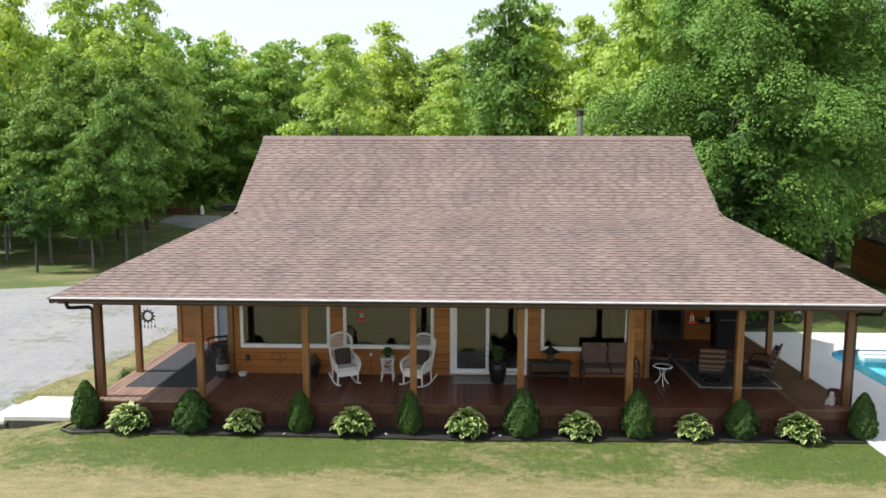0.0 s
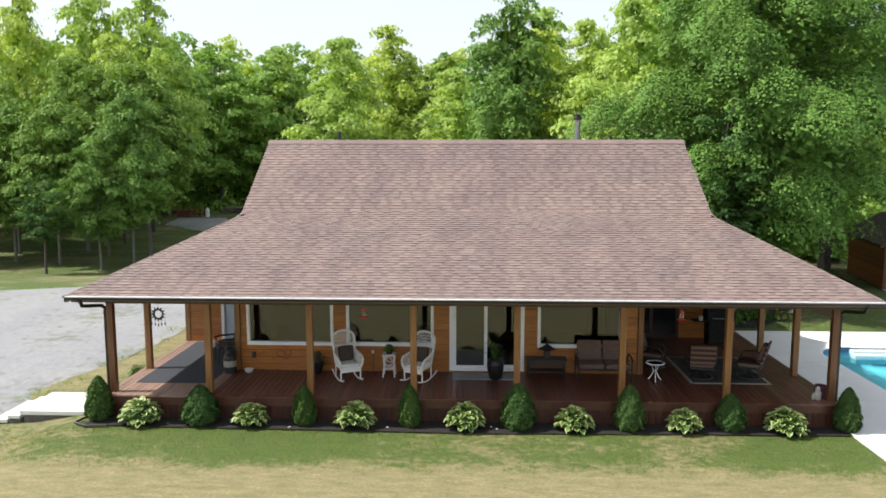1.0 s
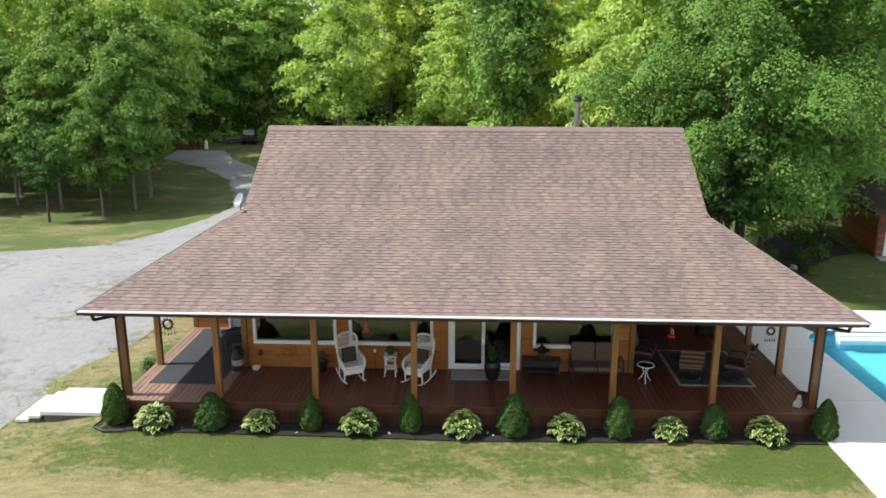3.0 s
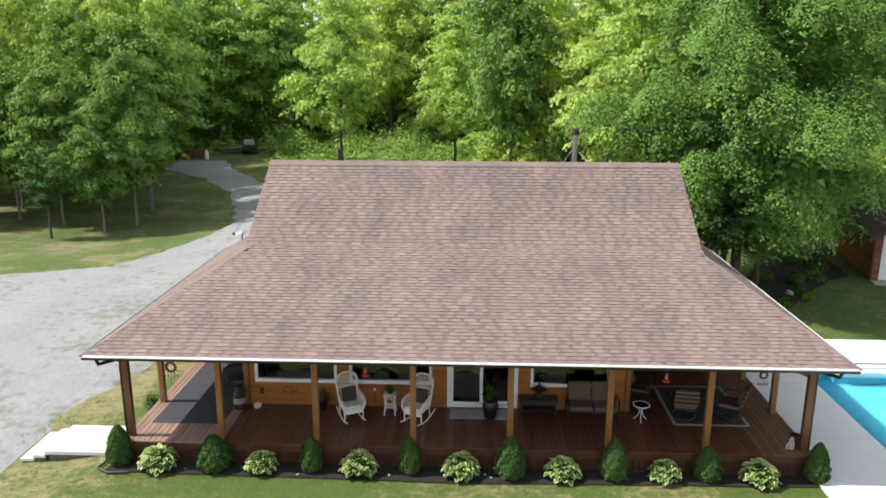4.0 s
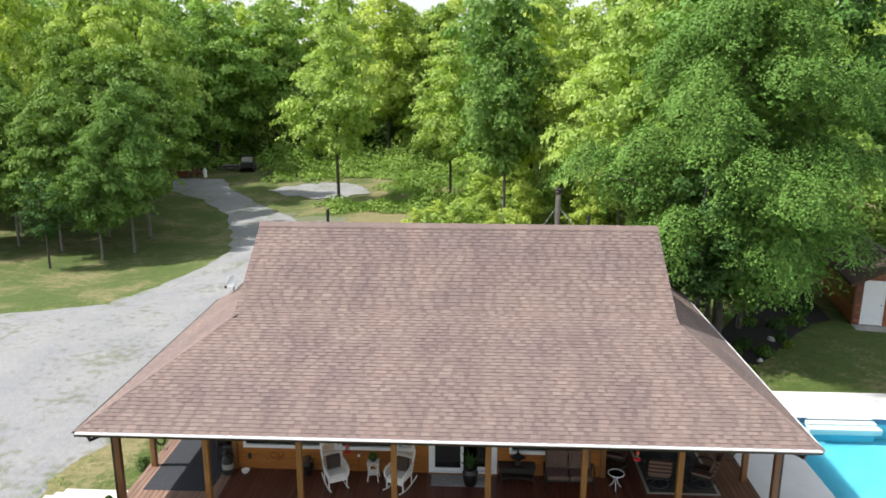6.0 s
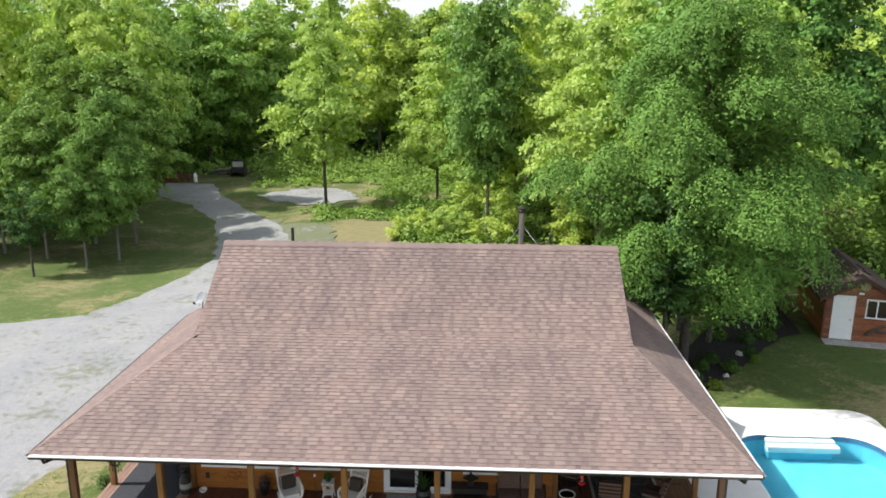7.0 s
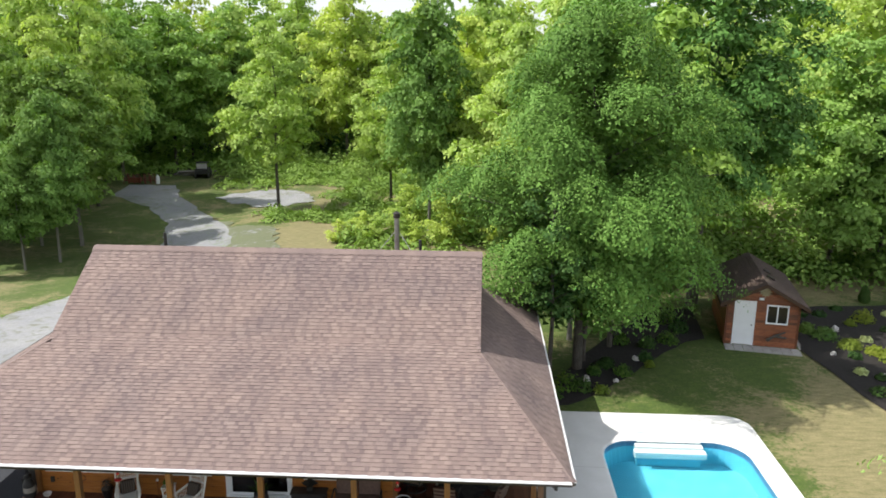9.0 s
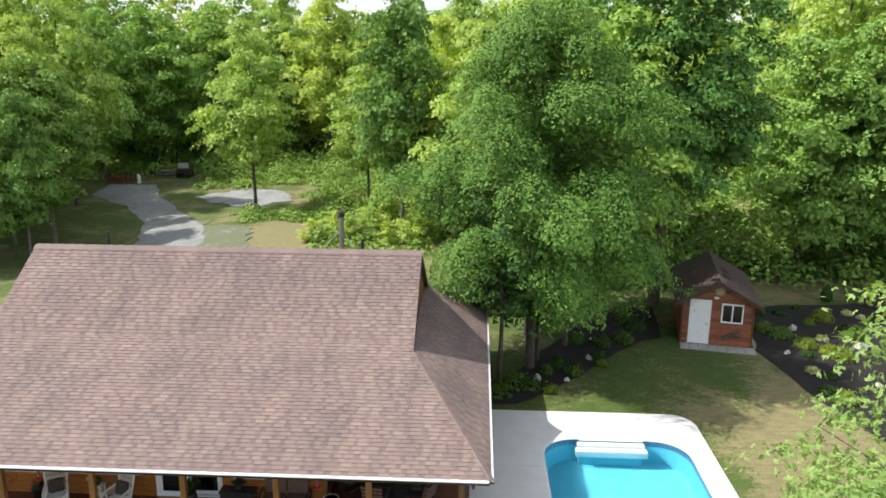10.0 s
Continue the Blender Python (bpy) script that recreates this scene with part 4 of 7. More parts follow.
# ---- trees and shrubs ----
def crown_points(rng, h, base, radius, limbs, sprays, per, spray, peak=0.42, blunt=0.6, lumpy=0.2, dome=0.4, rise=0.35, spread=0.42):
    """Limbs wind up the trunk and carry flat, drooping sprays of leaves. Gives the limbs, the outer leaves and larger inner ones."""
    pts, nrm, tips, ins, inn = [], [], [], [], []
    for i in range(limbs):
        t = (i + rng.uniform(0, 1)) / limbs
        prof = max(0.16, math.sin(math.pi * (0.03 + 0.94 * t) ** (math.log(0.5) / math.log(peak)))) ** blunt
        a = i * 2.39996 + rng.normal(0, 0.35)
        lobe = 1 + lumpy * math.sin(2 * a + h + 3 * t) + lumpy * 0.7 * math.sin(3 * a + 7 * t + radius)
        reach = radius * prof * lobe * rng.uniform(0.78, 1.05)
        out, side = np.array([math.cos(a), math.sin(a), 0.0]), np.array([-math.sin(a), math.cos(a), 0.0])
        z1 = base + (h - base) * t
        root = np.array([0, 0, max(base * 0.75, z1 - rise * reach - 0.2)])
        tip = out * reach + np.array([0, 0, z1])
        tips.append((root, tip))
        for _ in range(max(2, round(sprays * (reach / radius) ** 0.9))):
            f = rng.uniform(0.12, 1.0) ** (0.5 if spread > 0.4 else 0.36)
            c = root + (tip - root) * f + side * rng.uniform(-spread, spread) * reach * f + np.array([0, 0, rng.normal(0, 0.12) * spray])
            s = spray * rng.uniform(0.65, 1.3) * (1.1 - 0.35 * t)
            n = max(8, int(per * (s / spray) ** 2))
            th, q = rng.uniform(0, 2 * math.pi, n), np.sqrt(rng.uniform(0, 1, n))
            p1, p2 = rng.uniform(0, 6.28, 2)
            rim = 1 + 0.3 * np.sin(3 * th + p1) + 0.22 * np.sin(5 * th + p2)
            x, y = s * q * rim * np.cos(th) * 1.15, s * q * rim * np.sin(th)
            z = s * (dome * (1 - q * q) + rng.normal(0, 0.11, n)) - 0.28 * x
            pts.append(c + x[:, None] * out + y[:, None] * side + z[:, None] * np.array([0, 0, 1.0]))
            lean = 0.2 + 0.95 * q * np.cos(th)
            nrm.append(lean[:, None] * out + (0.95 * q * np.sin(th))[:, None] * side + (0.25 + 0.75 * (1 - q * q))[:, None] * np.array([0, 0, 1.0]))
            m = max(2, n // 10)
            g = rng.uniform(0.0, 0.85, (m, 1))
            ins.append(c - (c - root) * g * np.array([1, 1, 0.6]) + rng.normal(0, 0.3, (m, 3)) * s - np.array([0, 0, 0.25 * s]))
            inn.append(out * 0.4 + np.array([0, 0, 0.8]) + rng.normal(0, 0.4, (m, 3)))
    return tips, np.concatenate(pts), np.concatenate(nrm), np.concatenate(ins), np.concatenate(inn)


def tree(name, seed, h, base, radius, limbs, sprays, per, spray, leaf, mat, bark, trunk_r, label, peak=0.42, blunt=0.6, dome=0.4, lumpy=0.18, maple=False, inner=2.2, spread=0.42):
    rng = np.random.default_rng(seed)
    tips, pts, nrm, ins, inn = crown_points(rng, h, base, radius, limbs, sprays, per, spray, peak, blunt, lumpy, dome, 0.35, spread)
    t = empty(name, label=label, category="tree")
    bm = bmesh.new()
    n = 6 if leaf > 0.4 else 9
    spine = [Vector((math.sin(i * 0.8 + seed) * 0.016 * h * i / n, math.cos(i * 0.9 + seed) * 0.012 * h * i / n, h * 0.95 * i / n)) for i in range(n + 1)]
    tube(bm, [spine[0] - Vector((0, 0, 0.2))] + spine, [trunk_r * 1.5] + [trunk_r * (1.15 - 1.05 * i / n) for i in range(n + 1)], 8)
    for root, tip in tips[:: max(1, len(tips) // (12 if leaf > 0.4 else 30))]:
        z = min(root[2], h * 0.9)
        k = min(n - 1, int(z / (h * 0.95) * n))
        s = spine[k].lerp(spine[k + 1], z / (h * 0.95) * n - k)
        e = Vector(tip)
        m = s.lerp(e, 0.55) + Vector((0, 0, 0.08 * (e - s).length))
        r = trunk_r * 0.36 * (1 - 0.6 * z / h)
        tube(bm, [s, s.lerp(m, 0.5) + Vector((0, 0, 0.02)), m, e], [r, r * 0.75, r * 0.5, r * 0.18], 5)
    smooth(part("trunk", bm, bark, t))
    if maple:
        blades = np.concatenate([lobed(rng, pts, nrm, leaf), leaves(rng, ins, inn, leaf * inner, leaf * inner * 0.7)])
    else:
        # three-cornered leaves for trees that stay far off
        blades = np.concatenate([leaves(rng, pts, nrm, leaf, leaf * 1.25)[:, :3], leaves(rng, ins, inn, leaf * inner, leaf * inner * 1.2)[:, :3]])
    part("crown", quads("crown", blades), mat, t)
    return t


def plant(proto, x, y, s=1.0, turn=0.0, wide=1.0, sink=0.05):
    m = Matrix.Translation((x, y, ground_z(x, y) - sink)) @ Matrix.Rotation(turn, 4, "Z") @ Matrix.Diagonal((s * wide, s * wide, s, 1))
    return copy_thing(proto, m)


def first(proto, x, y, s=1.0, turn=0.0, wide=1.0):
    proto.matrix_basis = Matrix.Translation((x, y, ground_z(x, y) - 0.05)) @ Matrix.Rotation(turn, 4, "Z") @ Matrix.Diagonal((s * wide, s * wide, s, 1))
    return proto


pick = random.Random(21)
SAPLINGS = ((-3.5, 36.5, 0.5), (-2.0, 37.5, 0.62), (-0.6, 36.2, 0.6), (0.8, 37.0, 0.7), (2.2, 36.0, 0.5), (4.6, 36.5, 0.8), (6.0, 38.0, 1.0), (1.2, 41.5, 0.9), (5.4, 41.0, 1.1), (7.6, 41.5, 1.2), (2.4, 50.0, 1.0), (4.2, 47.5, 1.1), (1.6, 64.0, 1.5), (4.6, 60.0, 1.4), (9.4, 46.0, 1.4), (10.6, 36.0, 1.2), (8.6, 34.0, 0.9))
big = tree("maple_tree", 3, 14.6, 3.6, 4.65, 48, 2.9, 1700, 1.25, 0.105, L_GREEN, M_BARK, 0.2, "large dense green maple beside the house", 0.42, 0.48, 0.85, 0.24, False, 2.8, 0.22)
first(big, 11.15, 13.2, 1.0, 0.4)
dark = tree("maple_tree", 8, 19.5, 6.2, 4.7, 60, 4.4, 230, 1.05, 0.23, L_GREEN, M_BARK, 0.3, "tall dark green maple behind the garden shed", 0.42, 0.6, 0.6, 0.2, False, 2.4, 0.28)
first(dark, 18.4, 22.0)
# young maples whose dark leaves stand for the shaded lower canopy
young = tree("maple_tree", 12, 8.5, 3.2, 1.8, 22, 3.5, 110, 0.5, 0.15, L_DEEP, M_BARK, 0.1, "slim young maple at the bed, leaves toned dark for canopy shade", 0.45)
first(young, 9.8, 11.7)
near = tree("maple_tree", 31, 10.7, 2.2, 3.0, 50, 5.5, 150, 0.6, 0.088, L_PALE, M_BARK, 0.16, "bright yellow-green young maple in the sun", 0.5, 0.6, 0.4, 0.12, True, 1.5)
first(near, 15.85, -8.7, 1.1, 0.3, 1.06)
mids = [tree("maple_tree", 40 + i, 15.0, (4.8, 4.4, 3.4)[i], 4.1, (36, 26, 34)[i], (4.6, 4.6, 4.6)[i], (160, 150, 160)[i], 1.05, 0.3, (L_MAPLE, L_BRIGHT, L_WOOD)[i], (M_BARKPALE, M_BARK, M_BARK)[i], 0.15, ("leafy green maple in the grove", "bright yellow-green maple at the wood's edge", "dark green woodland maple")[i], (0.38, 0.34, 0.42)[i], (0.55, 0.7, 0.55)[i], (0.4, 0.3, 0.45)[i]) for i in range(3)]
sapling = tree("sapling", 51, 5.0, 0.3, 1.7, 20, 3.4, 70, 0.6, 0.24, L_BRIGHT, M_BARK, 0.05, "bright green leafy sapling at the wood's edge", 0.35, 0.6, 0.45)
first(sapling, 4.9, 43.0, 0.8)
first(mids[0], -25.0, 39.6, 0.98)
first(mids[1], -11.6, 49.6, 1.13, 0.5, 0.86)
first(mids[2], 14.6, 19.5, 1.0, 1.0)
GREEN, BRIGHT, DUSK = mids
for x, y, s in ((-29.4, 34.6, 0.86), (-25.2, 32.2, 0.6), (-24.0, 34.6, 0.78), (-28.2, 39.4, 1.0), (-31.5, 42.5, 1.02), (-36.0, 40.5, 0.95), (-33.5, 36.0, 0.72), (-38.5, 35, 0.9), (-30.5, 47, 1.05), (-41, 44, 1.1), (-35, 49, 1.1), (-44, 37, 1.0), (-48, 46, 1.25), (-42, 52, 1.35), (-37, 55, 1.35), (-31, 54, 1.3)):
    plant(BRIGHT if s > 1.2 or x < -43 or (x, y) == (-30.5, 47) else GREEN, x, y, s * pick.uniform(0.94, 1.1), pick.uniform(0, 6), pick.uniform(0.72, 0.9))
plant(GREEN, 3.0, 38.8, 1.2, 2.0, 0.74)
# bright leaves here stand for the big maple's sunlit left side
plant(BRIGHT, 9.5, 27.0, 0.9, 0.7, 0.95)
for x, y, s in SAPLINGS:
    plant(sapling, x, y, s * pick.uniform(0.85, 1.15), pick.uniform(0, 6), pick.uniform(0.9, 1.3))
plant(GREEN, 11.2, 16.6, 0.85, 1.4, 0.9)
plant(young, 11.5, 13.9, 0.95, 2.0)
# extra young trees added as a shade-dark mass under the big maple
for x, y, s in ((12.9, 15.4, 0.95), (12.0, 17.2, 1.0)):
    plant(young, x, y, s, x * 3, 1.25)
plant(young, -27.5, 29.6, 0.75, 1.2, 1.1)
plant(young, -35.5, 32.5, 0.8, 3.2, 1.1)
for x, y, s in ((-3.0, 79, 1.15), (5.5, 46, 1.0), (8.5, 38, 0.95), (7, 55, 1.2), (12.5, 33, 1.0), (-1.5, 52, 0.85), (44, 27, 1.0), (32, 33, 1.25), (41, 33, 1.3), (34, 42, 1.15), (42, 38, 1.2), (25, 42, 1.05), (46, 30, 1.1), (-17, 82, 1.3), (-10.3, 78.5, 1.35), (14, 42, 1.25), (39, 50, 1.3)):
    plant(BRIGHT, x, y, s, pick.uniform(0, 6), pick.uniform(0.9, 1.1))
for x, y, s in ((32, 29.5, 1.0), (37, 29, 1.2), (28.6, 28.8, 0.95), (36.5, 28.5, 1.1), (14.5, 29, 1.15), (19, 43, 1.1), (-26.0, 81, 1.35), (-34, 66, 1.25), (-38, 72, 1.3), (-40, 58, 1.2), (-46, 62, 1.25), (18, 36, 1.05), (-50, 54, 1.2), (-31, 74, 1.3), (50, 42, 1.25), (2, 74, 1.3)):
    plant(DUSK, x, y, s, pick.uniform(0, 6), pick.uniform(0.9, 1.1))

far_kinds = [tree("woodland_tree", 60 + i, 25.0, 3.2 - 0.5 * i, 4.8, 28, 4.2, 68, 1.6, 0.6, (L_WOOD, L_BRIGHT, L_MAPLE)[i], M_BARK, 0.17, ("tall dark green tree in the woods", "tall bright green tree in the woods", "tall green tree in the woods")[i], 0.5, 0.45, 0.5) for i in range(3)]
used = 0
for row, y in enumerate((80, 87, 96)):
    x = -92 + 3 * row
    while x < 95:
        px, py = x + pick.uniform(-2, 2), y + pick.uniform(-2.5, 2.5) - (0.16 * max(0, abs(x) - 30))
        kind = pick.choice((0, 1, 1, 2, 2)) if row > 1 else pick.choice((0, 1, 2, 2, 1))
        s = pick.uniform(0.8, 0.9) + 0.05 * row + (0.08 if px < -35 or px > 22 else 0)
        if used < 3:
            first(far_kinds[used], px, py, s)
        else:
            plant(far_kinds[kind], px, py, s, pick.uniform(0, 6), pick.uniform(0.85, 1.1))
        used += 1
        x += pick.uniform(5.6, 8.4)
spots = [(x + pick.uniform(-2, 2), pick.uniform(119, 126), 4.5, pick.uniform(24.2, 27.8)) for x in range(-110, 111, 4)]
for x, y in ((-52, 30), (-56, 40), (-60, 50), (-58, 62), (-64, 36), (-68, 56), (55, 52), (60, 62), (58, 38), (66, 48), (48, 60), (38, 64), (28, 62), (18, 60), (52, 26), (60, 28)):
    plant(far_kinds[pick.choice((0, 1, 2))], x, y, pick.uniform(0.75, 0.95), pick.uniform(0, 6))


def thicket(name, seed, spots, count, leaf, mat, label):
    """Low undergrowth as one mass of leaves. spots: x, y, radius, height."""
    rng = np.random.default_rng(seed)
    pts, nrm = [], []
    for x, y, r, h in spots:
        n = int(count * r * r)
        a, q = rng.uniform(0, 2 * math.pi, n), r * np.sqrt(rng.uniform(0, 1, n))
        px, py = x + q * np.cos(a), y + q * np.sin(a)
        top = h * np.sqrt(np.maximum(0, 1 - (q / r) ** 2)) * (0.7 + 0.3 * np.sin(px * 2.1 + seed) * np.sin(py * 2.3))
        z = ground_z(x, y) + top * rng.uniform(0.35, 1.0, n)
        pts.append(np.stack([px, py, z], 1))
        nrm.append(np.stack([np.cos(a) * 0.5, np.sin(a) * 0.5, np.full(n, 0.8)], 1))
    ob = part(name, quads(name, leaves(rng, np.concatenate(pts), np.concatenate(nrm), leaf, leaf * 0.6)), mat)
    return tagged(ob, label, "undergrowth", kind="stuff")


thicket("far_thicket", 2, spots, 42, 1.15, L_BRIGHT, "dark green wall of woods beyond the nearer trees")
spots = [(pick.uniform(-14, 12), pick.uniform(50, 74), pick.uniform(1.2, 2.6), pick.uniform(0.8, 2.0)) for _ in range(60)]
spots += [(pick.uniform(-4, 11), pick.uniform(32, 50), pick.uniform(1.0, 2.2), pick.uniform(1.0, 2.6)) for _ in range(46)]
spots = [s for s in spots if not (-21 < s[0] < -7.5 and 46 < s[1] < 63)]
spots += [(-12.1, 48.6, 1.0, 1.2), (-13.0, 48.2, 0.8, 0.9), (-11.0, 47.9, 1.0, 1.3)]
spots += [(x, 44.6 + pick.uniform(-0.5, 2.6), pick.uniform(0.9, 1.5), pick.uniform(0.7, 1.4)) for x in np.arange(-11.0, -2.5, 0.5)]
thicket("undergrowth", 4, spots, 90, 0.3, L_MAPLE, "bright green brambles and saplings at the wood's edge")
spots = [(pick.uniform(-50, 50), pick.uniform(70, 80), pick.uniform(1.5, 3.0), pick.uniform(1.0, 3.0)) for _ in range(70)]
spots += [(pick.uniform(12, 22), pick.uniform(24, 32), pick.uniform(1.2, 2.2), pick.uniform(1.5, 3.0)) for _ in range(22)]
spots += [(pick.uniform(14, 55), pick.uniform(38, 62), pick.uniform(1.6, 3.0), pick.uniform(1.5, 3.5)) for _ in range(60)]
spots += [(pick.uniform(-60, -4), pick.uniform(68, 84), pick.uniform(1.8, 3.2), pick.uniform(1.6, 4.5)) for _ in range(95)]
spots = [q for q in spots if not (-34 < q[0] < -22 and q[1] < 71.5)]
edge = [q for q in spots if -22 <= q[0] <= 8 and q[1] < 79]
spots = [q for q in spots if q not in edge]
edge += [(pick.uniform(-21, 6), pick.uniform(63, 76), pick.uniform(1.2, 2.4), pick.uniform(0.7, 1.6)) for _ in range(60)]
thicket("undergrowth", 8, edge, 60, 0.32, L_MAPLE, "green brambles on the open slope below the woods")
edge = [(pick.uniform(20, 50), pick.uniform(26, 36), pick.uniform(1.2, 2.4), pick.uniform(1.8, 5.0)) for _ in range(90)]
thicket("undergrowth", 6, edge, 52, 0.34, L_MAPLE, "bright green brambles and saplings at the wood's edge")
wallside = [(x + pick.uniform(-0.5, 0.5), 25.6 + 0.13 * (x - 19) + pick.uniform(1.0, 3.0), pick.uniform(0.9, 1.7), pick.uniform(1.3, 2.6)) for x in np.arange(19.5, 52, 0.55)]
thicket("undergrowth", 14, wallside, 110, 0.26, L_SHRUB, "dark shrubs and brambles behind the rock garden lawn")
# added undergrowth in shade-toned leaves, closing off pale ground between the trunks
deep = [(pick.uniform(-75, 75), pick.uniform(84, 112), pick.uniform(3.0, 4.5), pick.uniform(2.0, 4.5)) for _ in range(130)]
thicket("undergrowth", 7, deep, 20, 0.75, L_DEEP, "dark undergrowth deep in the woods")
thicket("undergrowth", 5, spots, 48, 0.42, L_WOOD, "dark green undergrowth in the shade of the woods")


# conical dwarf spruces and hostas along the deck
def spruce(seed, h, r):
    rng = np.random.default_rng(seed)
    s = empty("dwarf_spruce", label="clipped conical dwarf spruce in the front bed", category="shrub", group="dwarf spruces along the deck")
    prof = [(0.5, 0.0), (0.85, 0.08), (1.0, 0.22), (0.98, 0.36), (0.87, 0.54), (0.7, 0.72), (0.47, 0.87), (0.27, 0.96), (0.06, 1.0)]
    core = lathed([(a * r * 0.9, b * h * 0.97) for a, b in prof], 18)
    for v in core.verts:
        v.co *= 1 + 0.07 * noise.noise(v.co * 5 + Vector((seed, 0, 0)))
    part("core", core, L_SPRUCE, s)
    n = 6500
    t = rng.uniform(0, 1, n) ** 1.25
    a = rng.uniform(0, 2 * math.pi, n)
    rad = np.interp(t, [b for _, b in prof], [a2 for a2, _ in prof]) * r * (1 + 0.13 * np.sin(7 * a + 5 * t) * np.sin(15 * t * h + seed) + 0.07 * np.sin(13 * a + 9 * t) * np.sin(27 * t)) * rng.uniform(0.86, 1.1, n)
    pts = np.stack([rad * np.cos(a), rad * np.sin(a), t * h * rng.uniform(0.97, 1.03, n)], 1)
    nrm = np.stack([np.cos(a), np.sin(a), np.full(n, 0.7)], 1)
    part("needles", quads("needles", leaves(rng, pts, nrm, 0.085, 0.034)), L_SPRUCE, s)
    return s


kinds = [spruce(1, 1.0, 0.4), spruce(2, 1.05, 0.36), spruce(5, 0.9, 0.42)]
SPRUCES = [(-8.62, -0.42, 0.86, 1.02, 1), (-6.15, -0.55, 0.96, 1.02, 2), (-3.7, -0.55, 0.92, 0.92, 1), (-1.25, -0.55, 0.88, 0.98, 1), (1.24, -0.58, 0.95, 1.06, 0), (3.76, -0.58, 0.92, 1.06, 0), (6.05, -0.5, 0.86, 0.98, 2), (8.66, -0.5, 0.95, 1.02, 1)]
seen = set()
for x, y, s, tall, k in SPRUCES:
    m = Matrix.Translation((x, y, 0.03)) @ Matrix.Rotation(x, 4, "Z") @ Matrix.Diagonal((s * 0.95, s * 0.95, tall * 0.95, 1))
    if k in seen:
        copy_thing(kinds[k], m)
    else:
        kinds[k].matrix_basis = m
        seen.add(k)


def hosta_leaf(length, width, curl):
    """A broad cupped leaf, green with a wavy cream rim."""
    me = bpy.data.meshes.new("leaf")
    rows = [(0.0, 0.12), (0.12, 0.7), (0.34, 1.0), (0.6, 0.92), (0.82, 0.55), (1.0, 0.06)]
    verts, faces, mats = [], [], []
    for i, (t, w) in enumerate(rows):
        z = length * (0.22 * math.sin(t * 2.6) - curl * t * t)
        for q in (-1, -0.6, 0, 0.6, 1):
            verts.append((q * w * width / 2, t * length, z + (abs(q) - 0.4) * 0.14 * w * width + (0.008 if (i + int(q > 0)) % 2 and abs(q) == 1 else 0)))
    for i in range(len(rows) - 1):
        for j in range(4):
            faces.append((i * 5 + j, i * 5 + j + 1, i * 5 + j + 6, i * 5 + j + 5))
            mats.append(1 if j in (0, 3) else 0)
    me.from_pydata(verts, [], faces)
    me.materials.append(L_HOSTA)
    me.materials.append(L_CREAM)
    me.polygons.foreach_set("material_index", mats)
    me.polygons.foreach_set("use_smooth", [True] * len(faces))
    return me


LEAF_KINDS = [hosta_leaf(0.175, 0.14, 0.12), hosta_leaf(0.155, 0.125, 0.05), hosta_leaf(0.185, 0.145, 0.2)]


def hosta(x, y, size, seed):
    h = empty("hosta", Matrix.Translation((x, y, 0.04)), label="cream-edged variegated hosta in the mulch bed", category="plant", group="hostas along the deck")
    r = random.Random(seed)
    n = 122
    for k in range(n):
        t = (k + 0.5) / n
        polar = math.acos(1 - t * 1.02) if t < 0.97 else 1.6
        a = k * 2.39996 + r.uniform(-0.25, 0.25)
        rad = size * 0.45 * r.uniform(0.82, 1.08)
        ob = part("leaf", LEAF_KINDS[k % 3], None, h)
        at = Vector((rad * math.sin(polar) * math.cos(a), rad * math.sin(polar) * math.sin(a), 0.08 + size * 0.42 * r.uniform(0.85, 1.05) * math.cos(polar)))
        ob.matrix_basis = Matrix.Translation(at - Vector((math.cos(a), math.sin(a), 0)) * 0.08) @ Matrix.Rotation(a - math.pi / 2 + r.uniform(-0.5, 0.5), 4, "Z") @ Matrix.Rotation(-polar * 0.4 + radians(26 + r.uniform(-18, 18)), 4, "X")
    part("crown_base", lathed([(0.12 * size, 0), (0.3 * size, 0.1 * size), (0.28 * size, 0.26 * size), (0.1, 0.36 * size)], 12), L_SPRUCE, h)


for i, (x, s) in enumerate(((-7.55, 1.02), (-4.95, 0.84), (-2.5, 1.0), (0.02, 1.0), (2.5, 0.9), (5.0, 0.8), (7.25, 1.0))):
    hosta(x, -0.62, s * 0.95, i)


# lawn blades in front of the deck
def grass():
    rng = np.random.default_rng(9)
    n = 22000
    x, y = rng.uniform(-13.5, 14, n), -0.92 - 2.2 * rng.uniform(0, 1, n) ** 1.4
    keep = (x > -10.6) & ~((x > 8.6) & (y > -4.6))
    x, y = x[keep], y[keep]
    n = len(x)
    h = rng.uniform(0.02, 0.04, n)
    a = rng.uniform(0, 2 * math.pi, n)
    w = np.stack([np.cos(a), np.sin(a), np.zeros(n)], 1) * 0.005
    p = np.stack([x, y, np.array([ground_z(u, v) for u, v in zip(x, y)]) - 0.002], 1)
    lean = np.stack([rng.normal(0, 0.02, n), rng.normal(0, 0.02, n), h], 1)
    me = quads("grass", np.stack([p - w, p + w, p + lean + w * 0.2, p + lean - w * 0.2], 1))
    tagged(part("grass", me, L_GRASS), "short mown grass blades, green to straw-coloured", "grass", kind="stuff")


grass()


